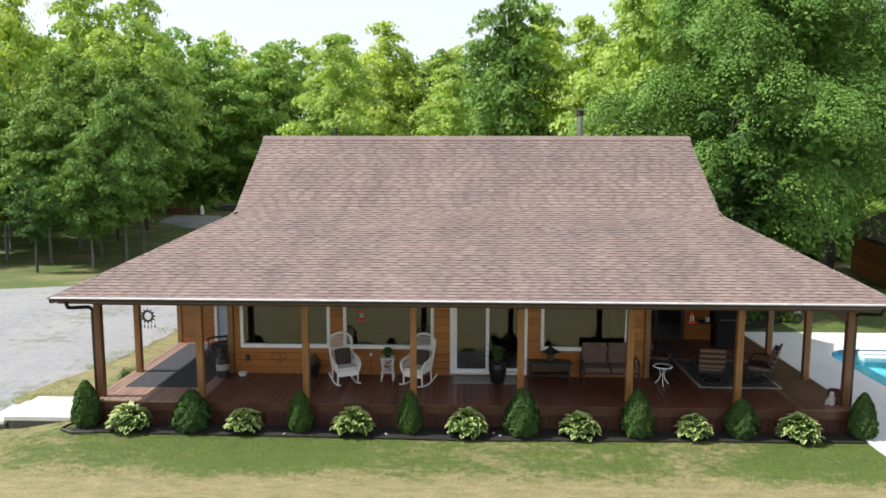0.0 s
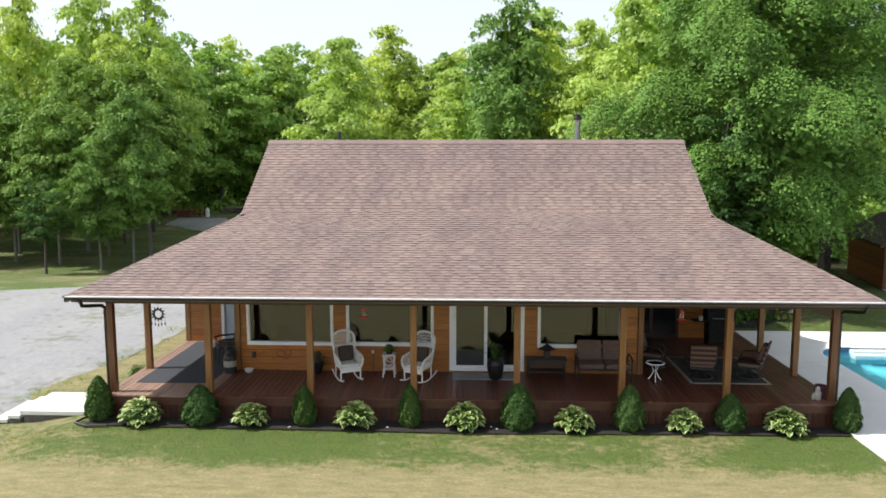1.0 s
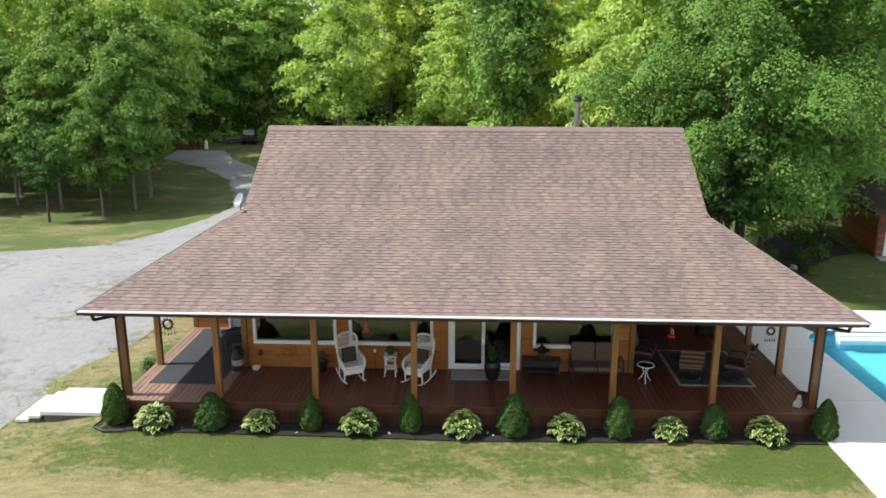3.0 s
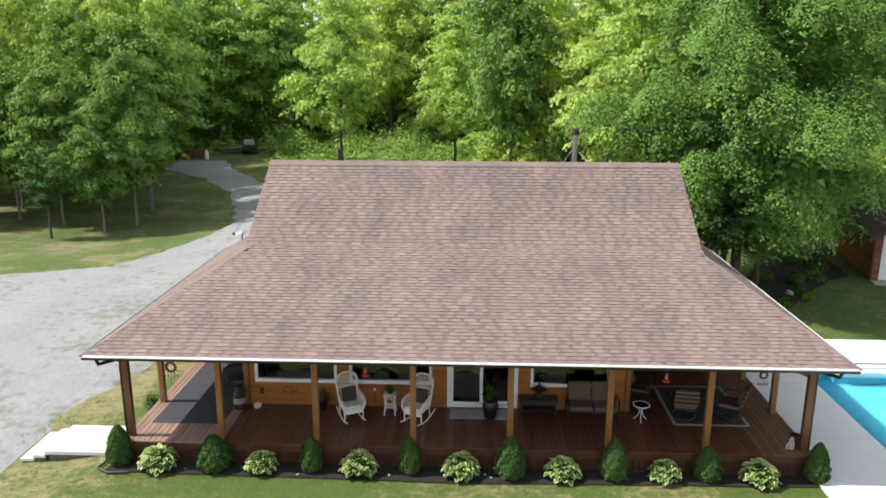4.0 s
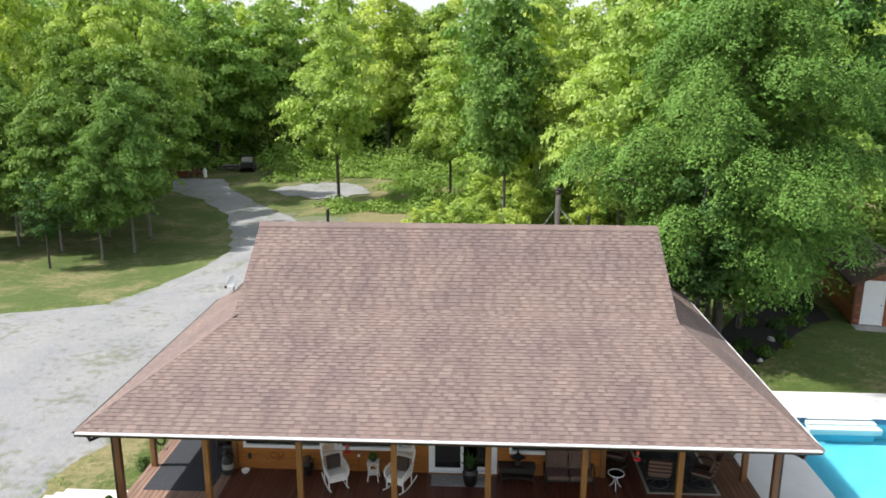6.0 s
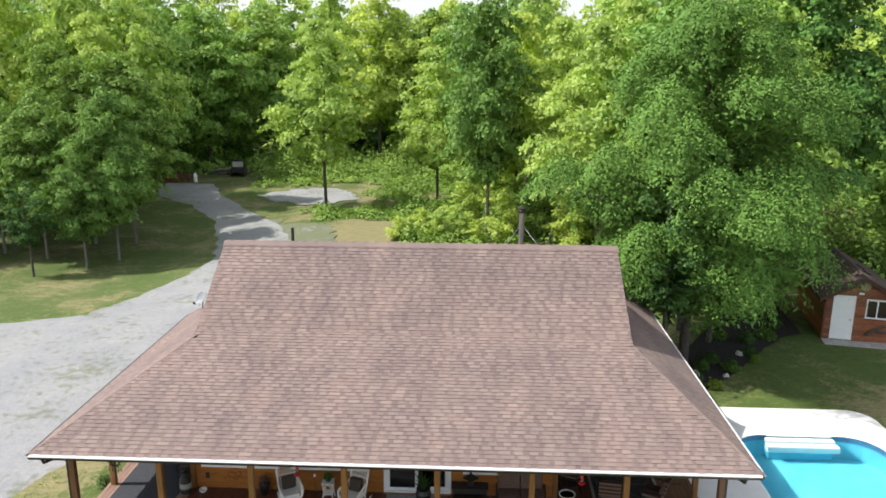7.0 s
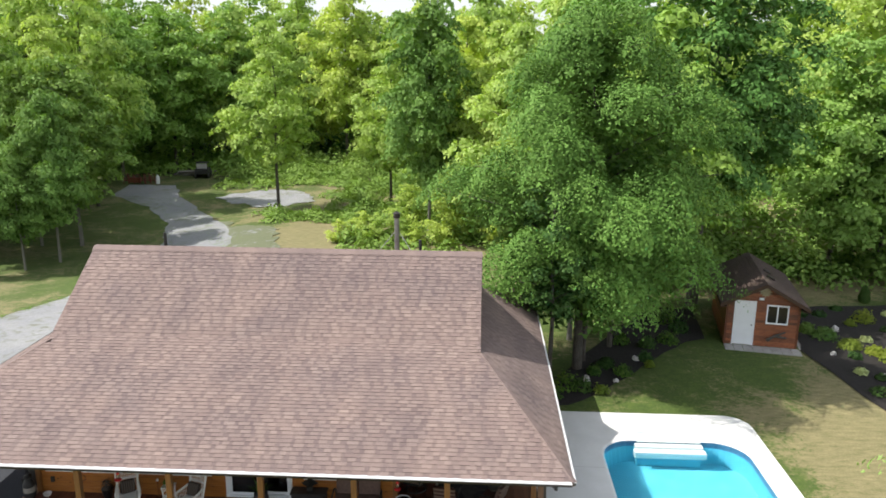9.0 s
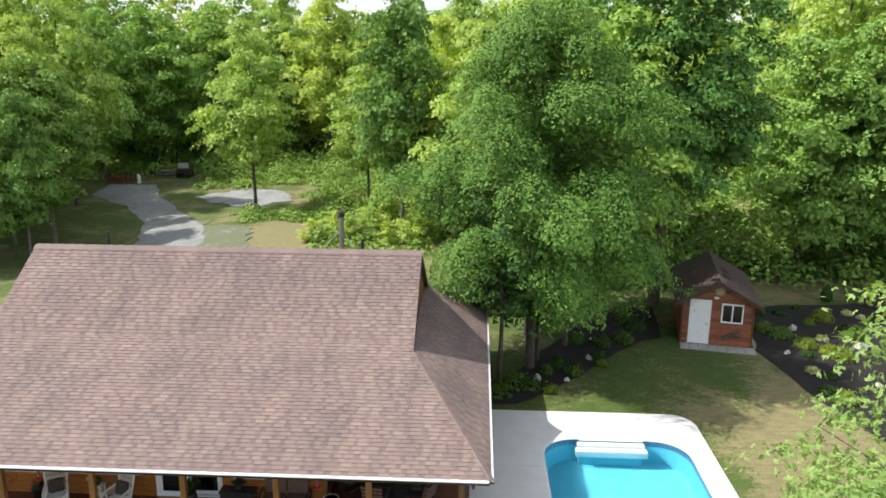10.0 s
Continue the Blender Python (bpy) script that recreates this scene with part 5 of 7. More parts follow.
def tall_grass():
    """Rough unmown grass at the edge of the woods."""
    rng = np.random.default_rng(19)
    n = 34000
    x, y = rng.uniform(-9, 8, n), rng.uniform(40, 66, n)
    keep = (y > 44) & (np.sin(x * 0.9) * np.sin(y * 0.7) + rng.uniform(-0.5, 0.9, n) > 0.1) & ~((x < -7.5) & (y > 46) & (y < 63))
    x, y = x[keep], y[keep]
    z = np.array([ground_z(a, b) for a, b in zip(x, y)])
    a = rng.uniform(0, 2 * math.pi, len(x))
    w = np.stack([np.cos(a), np.sin(a), np.zeros(len(x))], 1) * 0.028
    p = np.stack([x, y, z - 0.02], 1)
    lean = np.stack([rng.normal(0, 0.15, len(x)), rng.normal(0, 0.15, len(x)), rng.uniform(0.2, 0.5, len(x))], 1)
    me = quads("tall_grass", np.stack([p - w, p + w, p + lean + w * 0.2, p + lean - w * 0.2], 1))
    tagged(part("tall_grass", me, L_MAPLE), "rough tall grass at the wood's edge", "grass", kind="stuff")


tall_grass()


def drive_weeds():
    """Tufts of weeds along the gravel's rim beside the house."""
    rng = np.random.default_rng(23)
    rim = [(-10.9, -1.3), (-11.8, 1.9), (-11.0, 4.2), (-10.2, 8), (-9.9, 11), (-22.6, 16.5), (-18.3, 19), (-17.0, 25.6), (-16.4, 33), (-18.8, 41), (-21.2, 48), (-25, 54), (-31, 58), (-10.3, 22), (-11.0, 30), (-12.6, 37.4), (-16.2, 45), (-19.5, 50), (-22.2, 54), (-25.5, 58.5), (-12.2, 51.5), (-18, 55.5), (-20.5, 58.3), (-16.5, 61.4), (-13, 61), (-10.4, 57.7), (-9.5, 54), (-12.2, 51.5)]
    pts, nrm = [], []
    for (ax, ay), (bx, by) in zip(rim, rim[1:]):
        if abs(ax - bx) > 8 or by < ay - 8:
            continue
        wide = 2.2 if ay > 20 else 1.0
        for _ in range(int(5 * math.hypot(bx - ax, by - ay))):
            t = rng.uniform(0, 1)
            cx, cy = ax + (bx - ax) * t + rng.normal(0, 0.3 * wide), ay + (by - ay) * t + rng.normal(0, 0.3 * wide)
            k = int(rng.integers(6, 16))
            r = rng.uniform(0.08, 0.22) * wide
            pts.append(np.stack([cx + rng.normal(0, r, k), cy + rng.normal(0, r, k), ground_z(cx, cy) + 0.03 + rng.uniform(0, 0.07, k)], 1))
            nrm.append(np.tile([0, 0, 1.0], (k, 1)))
    ob = part("weeds", quads("weeds", leaves(rng, np.concatenate(pts), np.concatenate(nrm), 0.085, 0.03)), L_MAPLE)
    tagged(ob, "small green weeds along the edge of the gravel", "weeds", kind="stuff")


drive_weeds()


# ---- garden shed ----
def build_shed():
    m = Matrix.Translation((18.33, 16.25, 0.35)) @ Matrix.Rotation(radians(-11), 4, "Z")
    s = empty("garden_shed", m, label="small red-brown cedar garden shed with a dark shingle roof", category="shed")
    W, D, H, P = 3.12, 5.3, 2.1, 2.96
    mid = W / 2

    def siding(x0, x1, y, z0, z1, parent):
        z = z0
        while z < z1 - 0.02:
            top = min(z + 0.125, z1)
            part("board", prism([(0.0, z), (-0.022, z + 0.004), (-0.004, top - 0.003), (0.0, top - 0.003)], (x0, x1), "x"), M_SHED, parent).matrix_basis = pose(0, y, 0)
            z += 0.125

    wall_f = part("wall", prism([(0, 0), (W, 0), (W, H), (mid, P), (0, H)], (0.0, 0.1), "y"), M_SHED, s)
    for x in (0.0, W - 0.1):
        part("wall", boxed(x, x + 0.1, 0.102, D, 0, H), M_SHED, s)
    part("wall", prism([(0, 0), (W, 0), (W, H), (mid, P), (0, H)], (D, D + 0.1), "y"), M_SHED, s)
    # boards of the front, cut round door and window and under the gable
    dx0, dx1, wx0, wx1 = 0.38, 1.2, 1.77, 2.6
    z = 0.0
    while z < P - 0.16:
        half = mid if z + 0.12 < H else mid * (P - z - 0.125) / (P - H)
        spans = [(mid - half + 0.01, mid + half - 0.01)]
        for a, b, lo, hi in ((dx0 - 0.06, dx1 + 0.06, 0, 2.12), (wx0 - 0.06, wx1 + 0.06, 1.1, 2.02)):
            if z + 0.12 > lo and z < hi:
                spans = [q for p, r in spans for q in ((p, min(r, a)), (max(p, b), r)) if q[1] - q[0] > 0.02]
        for a, b in spans:
            part("board", prism([(0.0, z), (-0.024, z + 0.005), (-0.005, z + 0.12), (0.0, z + 0.12)], (a, b), "x"), M_SHED, wall_f)
        z += 0.125
    z = 0.0
    while z < H - 0.1:
        b = part("board", prism([(0.0, z), (-0.024, z + 0.005), (-0.005, z + 0.12), (0.0, z + 0.12)], (0.02, D), "y"), M_SHED, wall_f)
        z += 0.125
    for x in (-0.03, W - 0.06):
        part("corner_board", boxed(x, x + 0.09, -0.04, -0.005, 0, H + 0.02, bevel=0.006), M_SHED, s)
    # door
    door = empty("door", label="white steel door")
    door.parent = s
    part("frame", boxed(dx0 - 0.06, dx0, -0.05, 0.02, 0, 2.08, bevel=0.006), M_WHITE, door)
    part("frame", boxed(dx1, dx1 + 0.06, -0.05, 0.02, 0, 2.08, bevel=0.006), M_WHITE, door)
    part("frame", boxed(dx0 - 0.06, dx1 + 0.06, -0.05, 0.02, 2.08, 2.14, bevel=0.006), M_WHITE, door)
    part("leaf", boxed(dx0 + 0.005, dx1 - 0.005, -0.035, 0.01, 0.02, 2.075, bevel=0.006), M_WHITE, door)
    k = part("knob", lathed([(0.02, 0), (0.014, 0.03), (0.035, 0.045), (0.03, 0.075), (0.01, 0.085)], 14), M_STEEL, door, "dark round knob")
    k.matrix_basis = pose(dx1 - 0.09, -0.035, 1.0, 90)
    # window
    win = empty("window", label="white sliding window with two dark panes")
    win.parent = s
    for a in ((wx0 - 0.06, wx1 + 0.06, 1.1, 1.17), (wx0 - 0.06, wx1 + 0.06, 1.95, 2.02)):
        part("frame", boxed(a[0], a[1], -0.055, 0.02, a[2], a[3], bevel=0.006), M_WHITE, win)
    for x in (wx0 - 0.06, wx1, (wx0 + wx1) / 2 - 0.03):
        part("frame", boxed(x, x + 0.06, -0.052, 0.02, 1.17, 1.95, bevel=0.006), M_WHITE, win)
    for a, b in ((wx0, (wx0 + wx1) / 2 - 0.03), ((wx0 + wx1) / 2 + 0.03, wx1)):
        part("pane", boxed(a, b, -0.03, -0.022, 1.17, 1.95), M_DARKPANE, win)
        part("backing", boxed(a, b, -0.012, -0.004, 1.17, 1.95), M_CURTAIN, win)
    # roof
    over, eave = 0.42, 0.34
    slope = (P - H) / mid
    for sx in (-1, 1):
        x0, x1 = mid, mid + sx * (mid + eave)
        z0, z1 = P + 0.02, P + 0.02 - slope * (mid + eave)
        bm = bmesh.new()
        q = [(x0, -over, z0), (x1, -over, z1), (x1, D + 0.35, z1), (x0, D + 0.35, z0)]
        merge(bm, slab([(a, b, c + 0.1) for a, b, c in q], 0.1))
        side = part("roof", bm, M_SHEDROOF, s, "dark brown shingle slope")
        n, L = 11, math.hypot(x1 - x0, z1 - z0)
        for i in range(n):
            t0, t1 = i / n, min(1, (i + 1.15) / n)
            row = bmesh.new()
            pts = []
            for t, lift in ((t1, 0.118), (t0, 0.104)):
                pts.append((x0 + (x1 - x0) * t, z0 + (z1 - z0) * t + lift))
            merge(row, slab([(pts[0][0], -over - 0.005, pts[0][1]), (pts[0][0], D + 0.355, pts[0][1]), (pts[1][0], D + 0.355, pts[1][1]), (pts[1][0], -over - 0.005, pts[1][1])], 0.012))
            part("shingle_course", row, M_SHEDROOF, side)
        part("barge_board", prism([(x0, z0 + 0.09), (x1, z1 + 0.09), (x1, z1 - 0.06), (x0, z0 - 0.06)], (-over - 0.03, -over - 0.006), "y"), M_BEAM, s)
        part("soffit_board", boxed(min(x1, x1 - sx * 0.3), max(x1, x1 - sx * 0.3), -over, D, z1 - 0.05, z1 - 0.03), M_BEAM, s)
    for y in (1.6, 2.7):
        vent = part("roof_vent", boxed(-0.17, 0.17, -0.17, 0.17, 0, 0.09, bevel=0.03), M_DARKMETAL, s, "small square roof vent")
        vent.matrix_basis = pose(mid + 0.45, y, P + 0.11 - slope * 0.45, 0, math.degrees(math.atan(slope)), 0)
    lamp = part("wall_lamp", boxed(-0.1, 0.1, -0.1, 0, -0.05, 0.05, bevel=0.02), M_WHITE, s, "small white wall lamp")
    lamp.matrix_basis = pose(mid - 0.12, -0.03, 2.28)
    # wreath and leaning timber on the front
    w = empty("sun_ornament", m @ pose(mid + 0.02, -0.07, 2.63, 90), label="round straw-coloured sun ornament on the shed gable", category="ornament")
    part("disc", lathed([(0.16, -0.02), (0.17, 0.0), (0.15, 0.03), (0.05, 0.05)], 24), M_STRAW, w)
    for i in range(12):
        a = i * math.pi / 6
        ray = part("ray", prism([(0.16, -0.05), (0.29, 0.0), (0.16, 0.05)], (-0.01, 0.015), "z"), M_STRAW, w)
        ray.matrix_basis = Matrix.Rotation(a, 4, "Z")
    for i, (a, b) in enumerate((((1.8, 0.35), (2.6, 0.78)), ((1.85, 0.3), (2.2, 0.62)), ((2.15, 0.55), (2.66, 0.5)))):
        t = part("driftwood", tubed([(a[0], -0.12, a[1]), ((a[0] + b[0]) / 2, -0.1 - 0.03 * i, (a[1] + b[1]) / 2 + 0.03), (b[0], -0.08, b[1])], [0.05, 0.06, 0.035], 7), M_BARK)
        t.matrix_basis = m
        tagged(t, "weathered driftwood limb fixed to the shed wall", "driftwood")
    # paved apron
    pav = empty("pavement_shed", m, label="grey concrete paver apron before the shed", category="paving", kind="structure")
    part("bedding", boxed(-0.05, 3.34, -0.85, -0.06, -0.3, -0.06), M_PAVER, pav)
    part("bedding", boxed(3.18, 3.74, -0.055, 2.4, -0.3, -0.06), M_PAVER, pav)
    pm = finish(boxed(0, 0.39, 0, 0.39, -0.06, 0.0, bevel=0.008), "paver")
    for i in range(8):
        for j in range(2):
            part("paver", pm, M_PAVER, pav).matrix_basis = pose(0.0 + i * 0.41, -0.84 + j * 0.4, 0.0)
    for j in range(6):
        part("paver", pm, M_PAVER, pav).matrix_basis = pose(3.28, -0.04 + j * 0.4, 0.0)
    part("footing", boxed(0.02, W - 0.02, 0.06, D, -0.4, -0.002), M_PAVER, s)


build_shed()


# ---- porch furniture ----
def arc(cx, cz, r, a0, a1, n, y=0.0, ry=None):
    return [(cx + r * math.cos(radians(a0 + (a1 - a0) * k / n)), y, cz + (ry or r) * math.sin(radians(a0 + (a1 - a0) * k / n))) for k in range(n + 1)]


def rocking_chair(m):
    """High-backed wicker rocker; faces -y, stands at z 0."""
    c = empty("rocking_chair", m, label="white wicker high-backed rocking chair with a dark striped cushion", category="chair", group="rocking chairs")
    for sx in (-1, 1):
        x = 0.27 * sx
        part("rocker", tubed([(x, -0.5 + 1.08 * t, 0.03 + 0.42 * (t - 0.45) ** 2) for t in [i / 12 for i in range(13)]], 0.022, 8), M_WICKER, c)
        part("leg", tubed([(x, -0.28, 0.05), (x, -0.29, 0.4)], 0.022, 8), M_WICKER, c)
        part("leg", tubed([(x, 0.24, 0.05), (x, 0.22, 0.42)], 0.022, 8), M_WICKER, c)
        part("arm", tubed([(x * 1.12, 0.24, 0.72), (x * 1.22, 0.0, 0.68), (x * 1.25, -0.2, 0.66), (x * 1.2, -0.33, 0.6), (x * 1.1, -0.35, 0.48), (x * 1.02, -0.3, 0.38)], 0.034, 8), M_WICKER, c)
        panel = bmesh.new()
        for k in range(9):
            y = -0.26 + 0.06 * k
            tube(panel, [(x * 1.05, y, 0.4), (x * 1.18, y, 0.67)], 0.008, 5)
        part("arm_panel", panel, M_WICKER, c)
    seat = boxed(-0.29, 0.29, -0.31, 0.25, 0.36, 0.42, bevel=0.025)
    part("seat", seat, M_WICKER, c)
    part("apron", boxed(-0.28, 0.28, -0.315, -0.29, 0.27, 0.37, bevel=0.01), M_WICKER, c)
    # back: a tall hoop leaning backwards, filled with strands
    lean = lambda x, z: (x, 0.23 + 0.24 * (z - 0.42), z)
    hoop = [lean(-0.27, 0.42), lean(-0.29, 0.7), lean(-0.31, 0.95)] + [lean(0.31 * math.cos(radians(a)), 1.05 + 0.2 * math.sin(radians(a))) for a in range(170, 5, -18)] + [lean(0.31, 0.95), lean(0.29, 0.7), lean(0.27, 0.42)]
    part("back_hoop", tubed(hoop, 0.03, 8), M_WICKER, c)
    weave = bmesh.new()
    for i in range(-5, 6):
        x = i * 0.05
        top = 1.05 + 0.2 * math.sqrt(max(0, 1 - (x / 0.31) ** 2))
        tube(weave, [lean(x, 0.42), lean(x * 1.05, 0.75), lean(x * 1.02, top)], 0.0075, 5)
    for k in range(10):
        z = 0.46 + 0.075 * k
        half = 0.28 if z < 1.05 else 0.3 * math.sqrt(max(0.05, 1 - ((z - 1.05) / 0.2) ** 2))
        tube(weave, [lean(-half, z), lean(half, z)], 0.0065, 5)
    part("back_weave", weave, M_WICKER, c)
    part("band", tubed([lean(-0.29, 0.86), lean(0, 0.87), lean(0.29, 0.86)], 0.018, 6), M_WICKER, c)
    pad = boxed(-0.25, 0.25, -0.28, 0.2, 0.42, 0.48, bevel=0.03)
    part("cushion", pad, M_WICKER, c)
    pil = boxed(-0.21, 0.21, -0.06, 0.07, -0.2, 0.2, bevel=0.055)
    part("pillow", pil, M_STRIPE, c, "dark striped pillow").matrix_basis = pose(0, 0.16, 0.68, -16, 0, 6)
    return c


rocker = rocking_chair(Matrix.Translation((-2.98, 1.2, DECK)) @ Matrix.Rotation(radians(26), 4, "Z") @ Matrix.Diagonal((0.93, 0.93, 0.95, 1)))
copy_thing(rocker, Matrix.Translation((-1.18, 1.16, DECK)) @ Matrix.Rotation(radians(-24), 4, "Z"))


def foliage(seed, n, r, h, z0, leaf, mat, width=0.5, up=0.6):
    rng = np.random.default_rng(seed)
    a, t = rng.uniform(0, 2 * math.pi, n), rng.uniform(0, 1, n)
    q = r * np.sqrt(rng.uniform(0.05, 1, n)) * (1 - 0.5 * t)
    pts = np.stack([q * np.cos(a), q * np.sin(a), z0 + h * t], 1)
    nrm = np.stack([np.cos(a), np.sin(a), np.full(n, up)], 1)
    return quads("foliage", leaves(rng, pts, nrm, leaf, leaf * width))


def blades(seed, n, length, z0, spread, width=0.045):
    """Long arching leaves from one point."""
    r = random.Random(seed)
    bm = bmesh.new()
    for i in range(n):
        a, l, s = r.uniform(0, 6.28), length * r.uniform(0.6, 1.1), spread * r.uniform(0.3, 1.2)
        d = Vector((math.cos(a), math.sin(a), 0))
        side = Vector((-d.y, d.x, 0)) * width
        prev = None
        for k in range(6):
            t = k / 5
            p = d * (s * t * t + 0.03) + Vector((0, 0, z0 + l * (t - 0.25 * t * t * s * 2)))
            w = side * (0.4 + 1.2 * t) * (1 - t) * 1.6 + side * 0.06
            pair = (bm.verts.new(p - w), bm.verts.new(p + w))
            if prev:
                bm.faces.new((prev[0], prev[1], pair[1], pair[0]))
            prev = pair
    return bm


# white wicker plant stand
stand = empty("plant_stand", pose(-1.96, 1.55, DECK), label="small white wicker plant stand with a potted fern", category="plant stand")
for sx in (-1, 1):
    for sy in (-1, 1):
        part("leg", tubed([(0.15 * sx, 0.15 * sy, 0), (0.12 * sx, 0.12 * sy, 0.3), (0.14 * sx, 0.14 * sy, 0.56)], 0.018, 7), M_WICKER, stand)
part("top", boxed(-0.17, 0.17, -0.17, 0.17, 0.55, 0.58, bevel=0.01), M_WICKER, stand)
part("shelf", boxed(-0.14, 0.14, -0.14, 0.14, 0.2, 0.225, bevel=0.008), M_WICKER, stand)
for y in (-0.16, 0.16):
    part("scroll", tubed(arc(0, 0.42, 0.1, 0, 340, 16, y), 0.012, 6), M_WICKER, stand)
fern = empty("potted_plant", pose(-1.96, 1.55, DECK + 0.58), label="small leafy plant in a dark pot on the stand", category="plant")
part("pot", lathed([(0.07, 0), (0.1, 0.1), (0.11, 0.11), (0.09, 0.12)], 16), M_TERRACOTTA, fern)
part("foliage", foliage(3, 260, 0.16, 0.14, 0.1, 0.07, L_SHRUB), L_SHRUB, fern)

# tall black vase with a strappy plant by the door
vase = empty("potted_plant", pose(0.77, 1.38, DECK), label="tall glossy black vase planted with strappy green leaves", category="plant")
part("pot", lathed([(0.13, 0), (0.16, 0.03), (0.21, 0.25), (0.22, 0.4), (0.17, 0.5), (0.2, 0.53), (0.17, 0.52)], 26), M_TERRACOTTA, vase)
part("foliage", blades(4, 30, 0.52, 0.45, 0.34), L_SPRUCE, vase)
# dark pot by the wall
pot = empty("potted_plant", pose(-3.86, 1.72, DECK), label="dark pot with a sparse plant against the wall", category="plant")
part("pot", lathed([(0.1, 0), (0.15, 0.2), (0.17, 0.3), (0.15, 0.31)], 20), M_TERRACOTTA, pot)
part("foliage", foliage(8, 240, 0.24, 0.34, 0.24, 0.06, M_BARK), M_BARK, pot, "brown withered leaves")

# mats and rugs
mat = part("runner_mat", boxed(-8.24, -6.36, 0.7, 4.85, DECK, DECK + 0.012, bevel=0.004), M_MAT)
tagged(mat, "charcoal ribbed runner mat along the side porch", "mat")
mat = part("doormat", boxed(-0.33, 1.24, 1.28, 1.86, DECK, DECK + 0.014, bevel=0.005), M_DOORMAT)
tagged(mat, "pale grey flecked doormat at the patio door", "mat")
rug = empty("outdoor_rug", pose(6.63, 2.42, DECK), label="patterned grey outdoor rug with a pale border", category="rug")
part("border", boxed(-1.0, 1.0, -1.25, 1.25, 0, 0.008), M_RUGPALE, rug)
part("field", boxed(-0.92, 0.92, -1.17, 1.17, 0.008, 0.012), M_RUG, rug)
for x in (-0.45, 0.45):
    for y in (-0.7, 0.0, 0.7):
        part("motif", lathed([(0.3, 0.012), (0.3, 0.0145), (0.02, 0.015)], 20), M_RUGDARK, rug).matrix_basis = pose(x, y, 0)

# milk can, jug
can = empty("milk_can", pose(-6.16, 1.66, DECK), label="old dark milk can with a painted band", category="milk can")
part("body", lathed([(0.14, 0), (0.16, 0.02), (0.165, 0.4), (0.15, 0.46), (0.09, 0.54), (0.085, 0.6), (0.12, 0.63), (0.11, 0.64)], 24), M_BLACK, can)
part("lid", lathed([(0.11, 0.64), (0.115, 0.67), (0.05, 0.7), (0.03, 0.72)], 20), M_BLACK, can)
part("band", lathed([(0.167, 0.18), (0.169, 0.2), (0.169, 0.32), (0.167, 0.34)], 24), M_RUGPALE, can, "faded painted band")
for sx in (-1, 1):
    part("handle", tubed([(0.13 * sx, 0, 0.48), (0.2 * sx, 0, 0.5), (0.19 * sx, 0, 0.58), (0.1 * sx, 0, 0.6)], 0.012, 6), M_BLACK, can)
bowl = part("bowl", lathed([(0.07, 0), (0.1, 0.03), (0.12, 0.09), (0.105, 0.085), (0.06, 0.03)], 20), M_WICKER)
bowl.matrix_basis = pose(-5.68, 1.72, DECK)
tagged(bowl, "white enamel bowl on the deck", "bowl")

# black armchair in the corner
seat_m = Matrix.Translation((-6.62, 2.75, DECK + 0.012)) @ Matrix.Rotation(radians(-62), 4, "Z")
garden = empty("garden_chair", seat_m, label="black metal garden armchair on the charcoal mat", category="chair")
for sx in (-1, 1):
    x = 0.27 * sx
    part("leg", tubed([(x, -0.26, 0), (x, -0.24, 0.42), (x * 1.05, -0.22, 0.64)], 0.018, 7), M_BLACK, garden)
    part("leg", tubed([(x, 0.3, 0), (x, 0.24, 0.42)], 0.018, 7), M_BLACK, garden)
    part("arm", tubed([(x * 1.05, -0.28, 0.62), (x * 1.08, -0.1, 0.66), (x * 1.05, 0.28, 0.66)], 0.028, 7), M_BLACK, garden)
part("seat", boxed(-0.27, 0.27, -0.26, 0.24, 0.4, 0.45, bevel=0.02), M_BLACK, garden)
part("back_hoop", tubed([(-0.26, 0.24, 0.42), (-0.26, 0.34, 0.95), (-0.18, 0.36, 1.05), (0.18, 0.36, 1.05), (0.26, 0.34, 0.95), (0.26, 0.24, 0.42)], 0.02, 7), M_BLACK, garden)
part("backrest", boxed(-0.24, 0.24, -0.012, 0.012, 0, 0.52, bevel=0.01), M_BLACK, garden).matrix_basis = pose(0, 0.255, 0.48, -11)
bag = part("storage_bag", boxed(-0.2, 0.2, -0.18, 0.18, 0, 0.62, bevel=0.08), M_BLACK)
bag.matrix_basis = pose(-6.28, 2.3, DECK)
tagged(bag, "black padded storage bag standing by the wall", "bag")

# dark side table and a bird sculpture, love seat
bench = empty("side_table", pose(2.08, 1.68, DECK), label="low dark slatted side table against the wall", category="table")
part("top", boxed(-0.52, 0.52, -0.2, 0.2, 0.44, 0.48, bevel=0.01), M_BLACK, bench)
for x in (-0.47, 0.47):
    for y in (-0.16, 0.16):
        part("leg", tubed([(x, y, 0), (x * 0.97, y, 0.25), (x, y, 0.45)], 0.022, 7), M_BLACK, bench)
part("apron", boxed(-0.48, 0.48, -0.19, -0.165, 0.32, 0.43, bevel=0.006), M_BLACK, bench)
part("shelf", boxed(-0.46, 0.46, -0.16, 0.16, 0.14, 0.165, bevel=0.006), M_BLACK, bench)
part("brace", tubed([(-0.46, -0.18, 0.1), (0, -0.18, 0.22), (0.46, -0.18, 0.1)], 0.012, 6), M_BLACK, bench)
orn = empty("table_ornament", pose(2.1, 1.72, DECK + 0.48), label="dark pagoda-shaped lantern ornament on the side table", category="ornament")
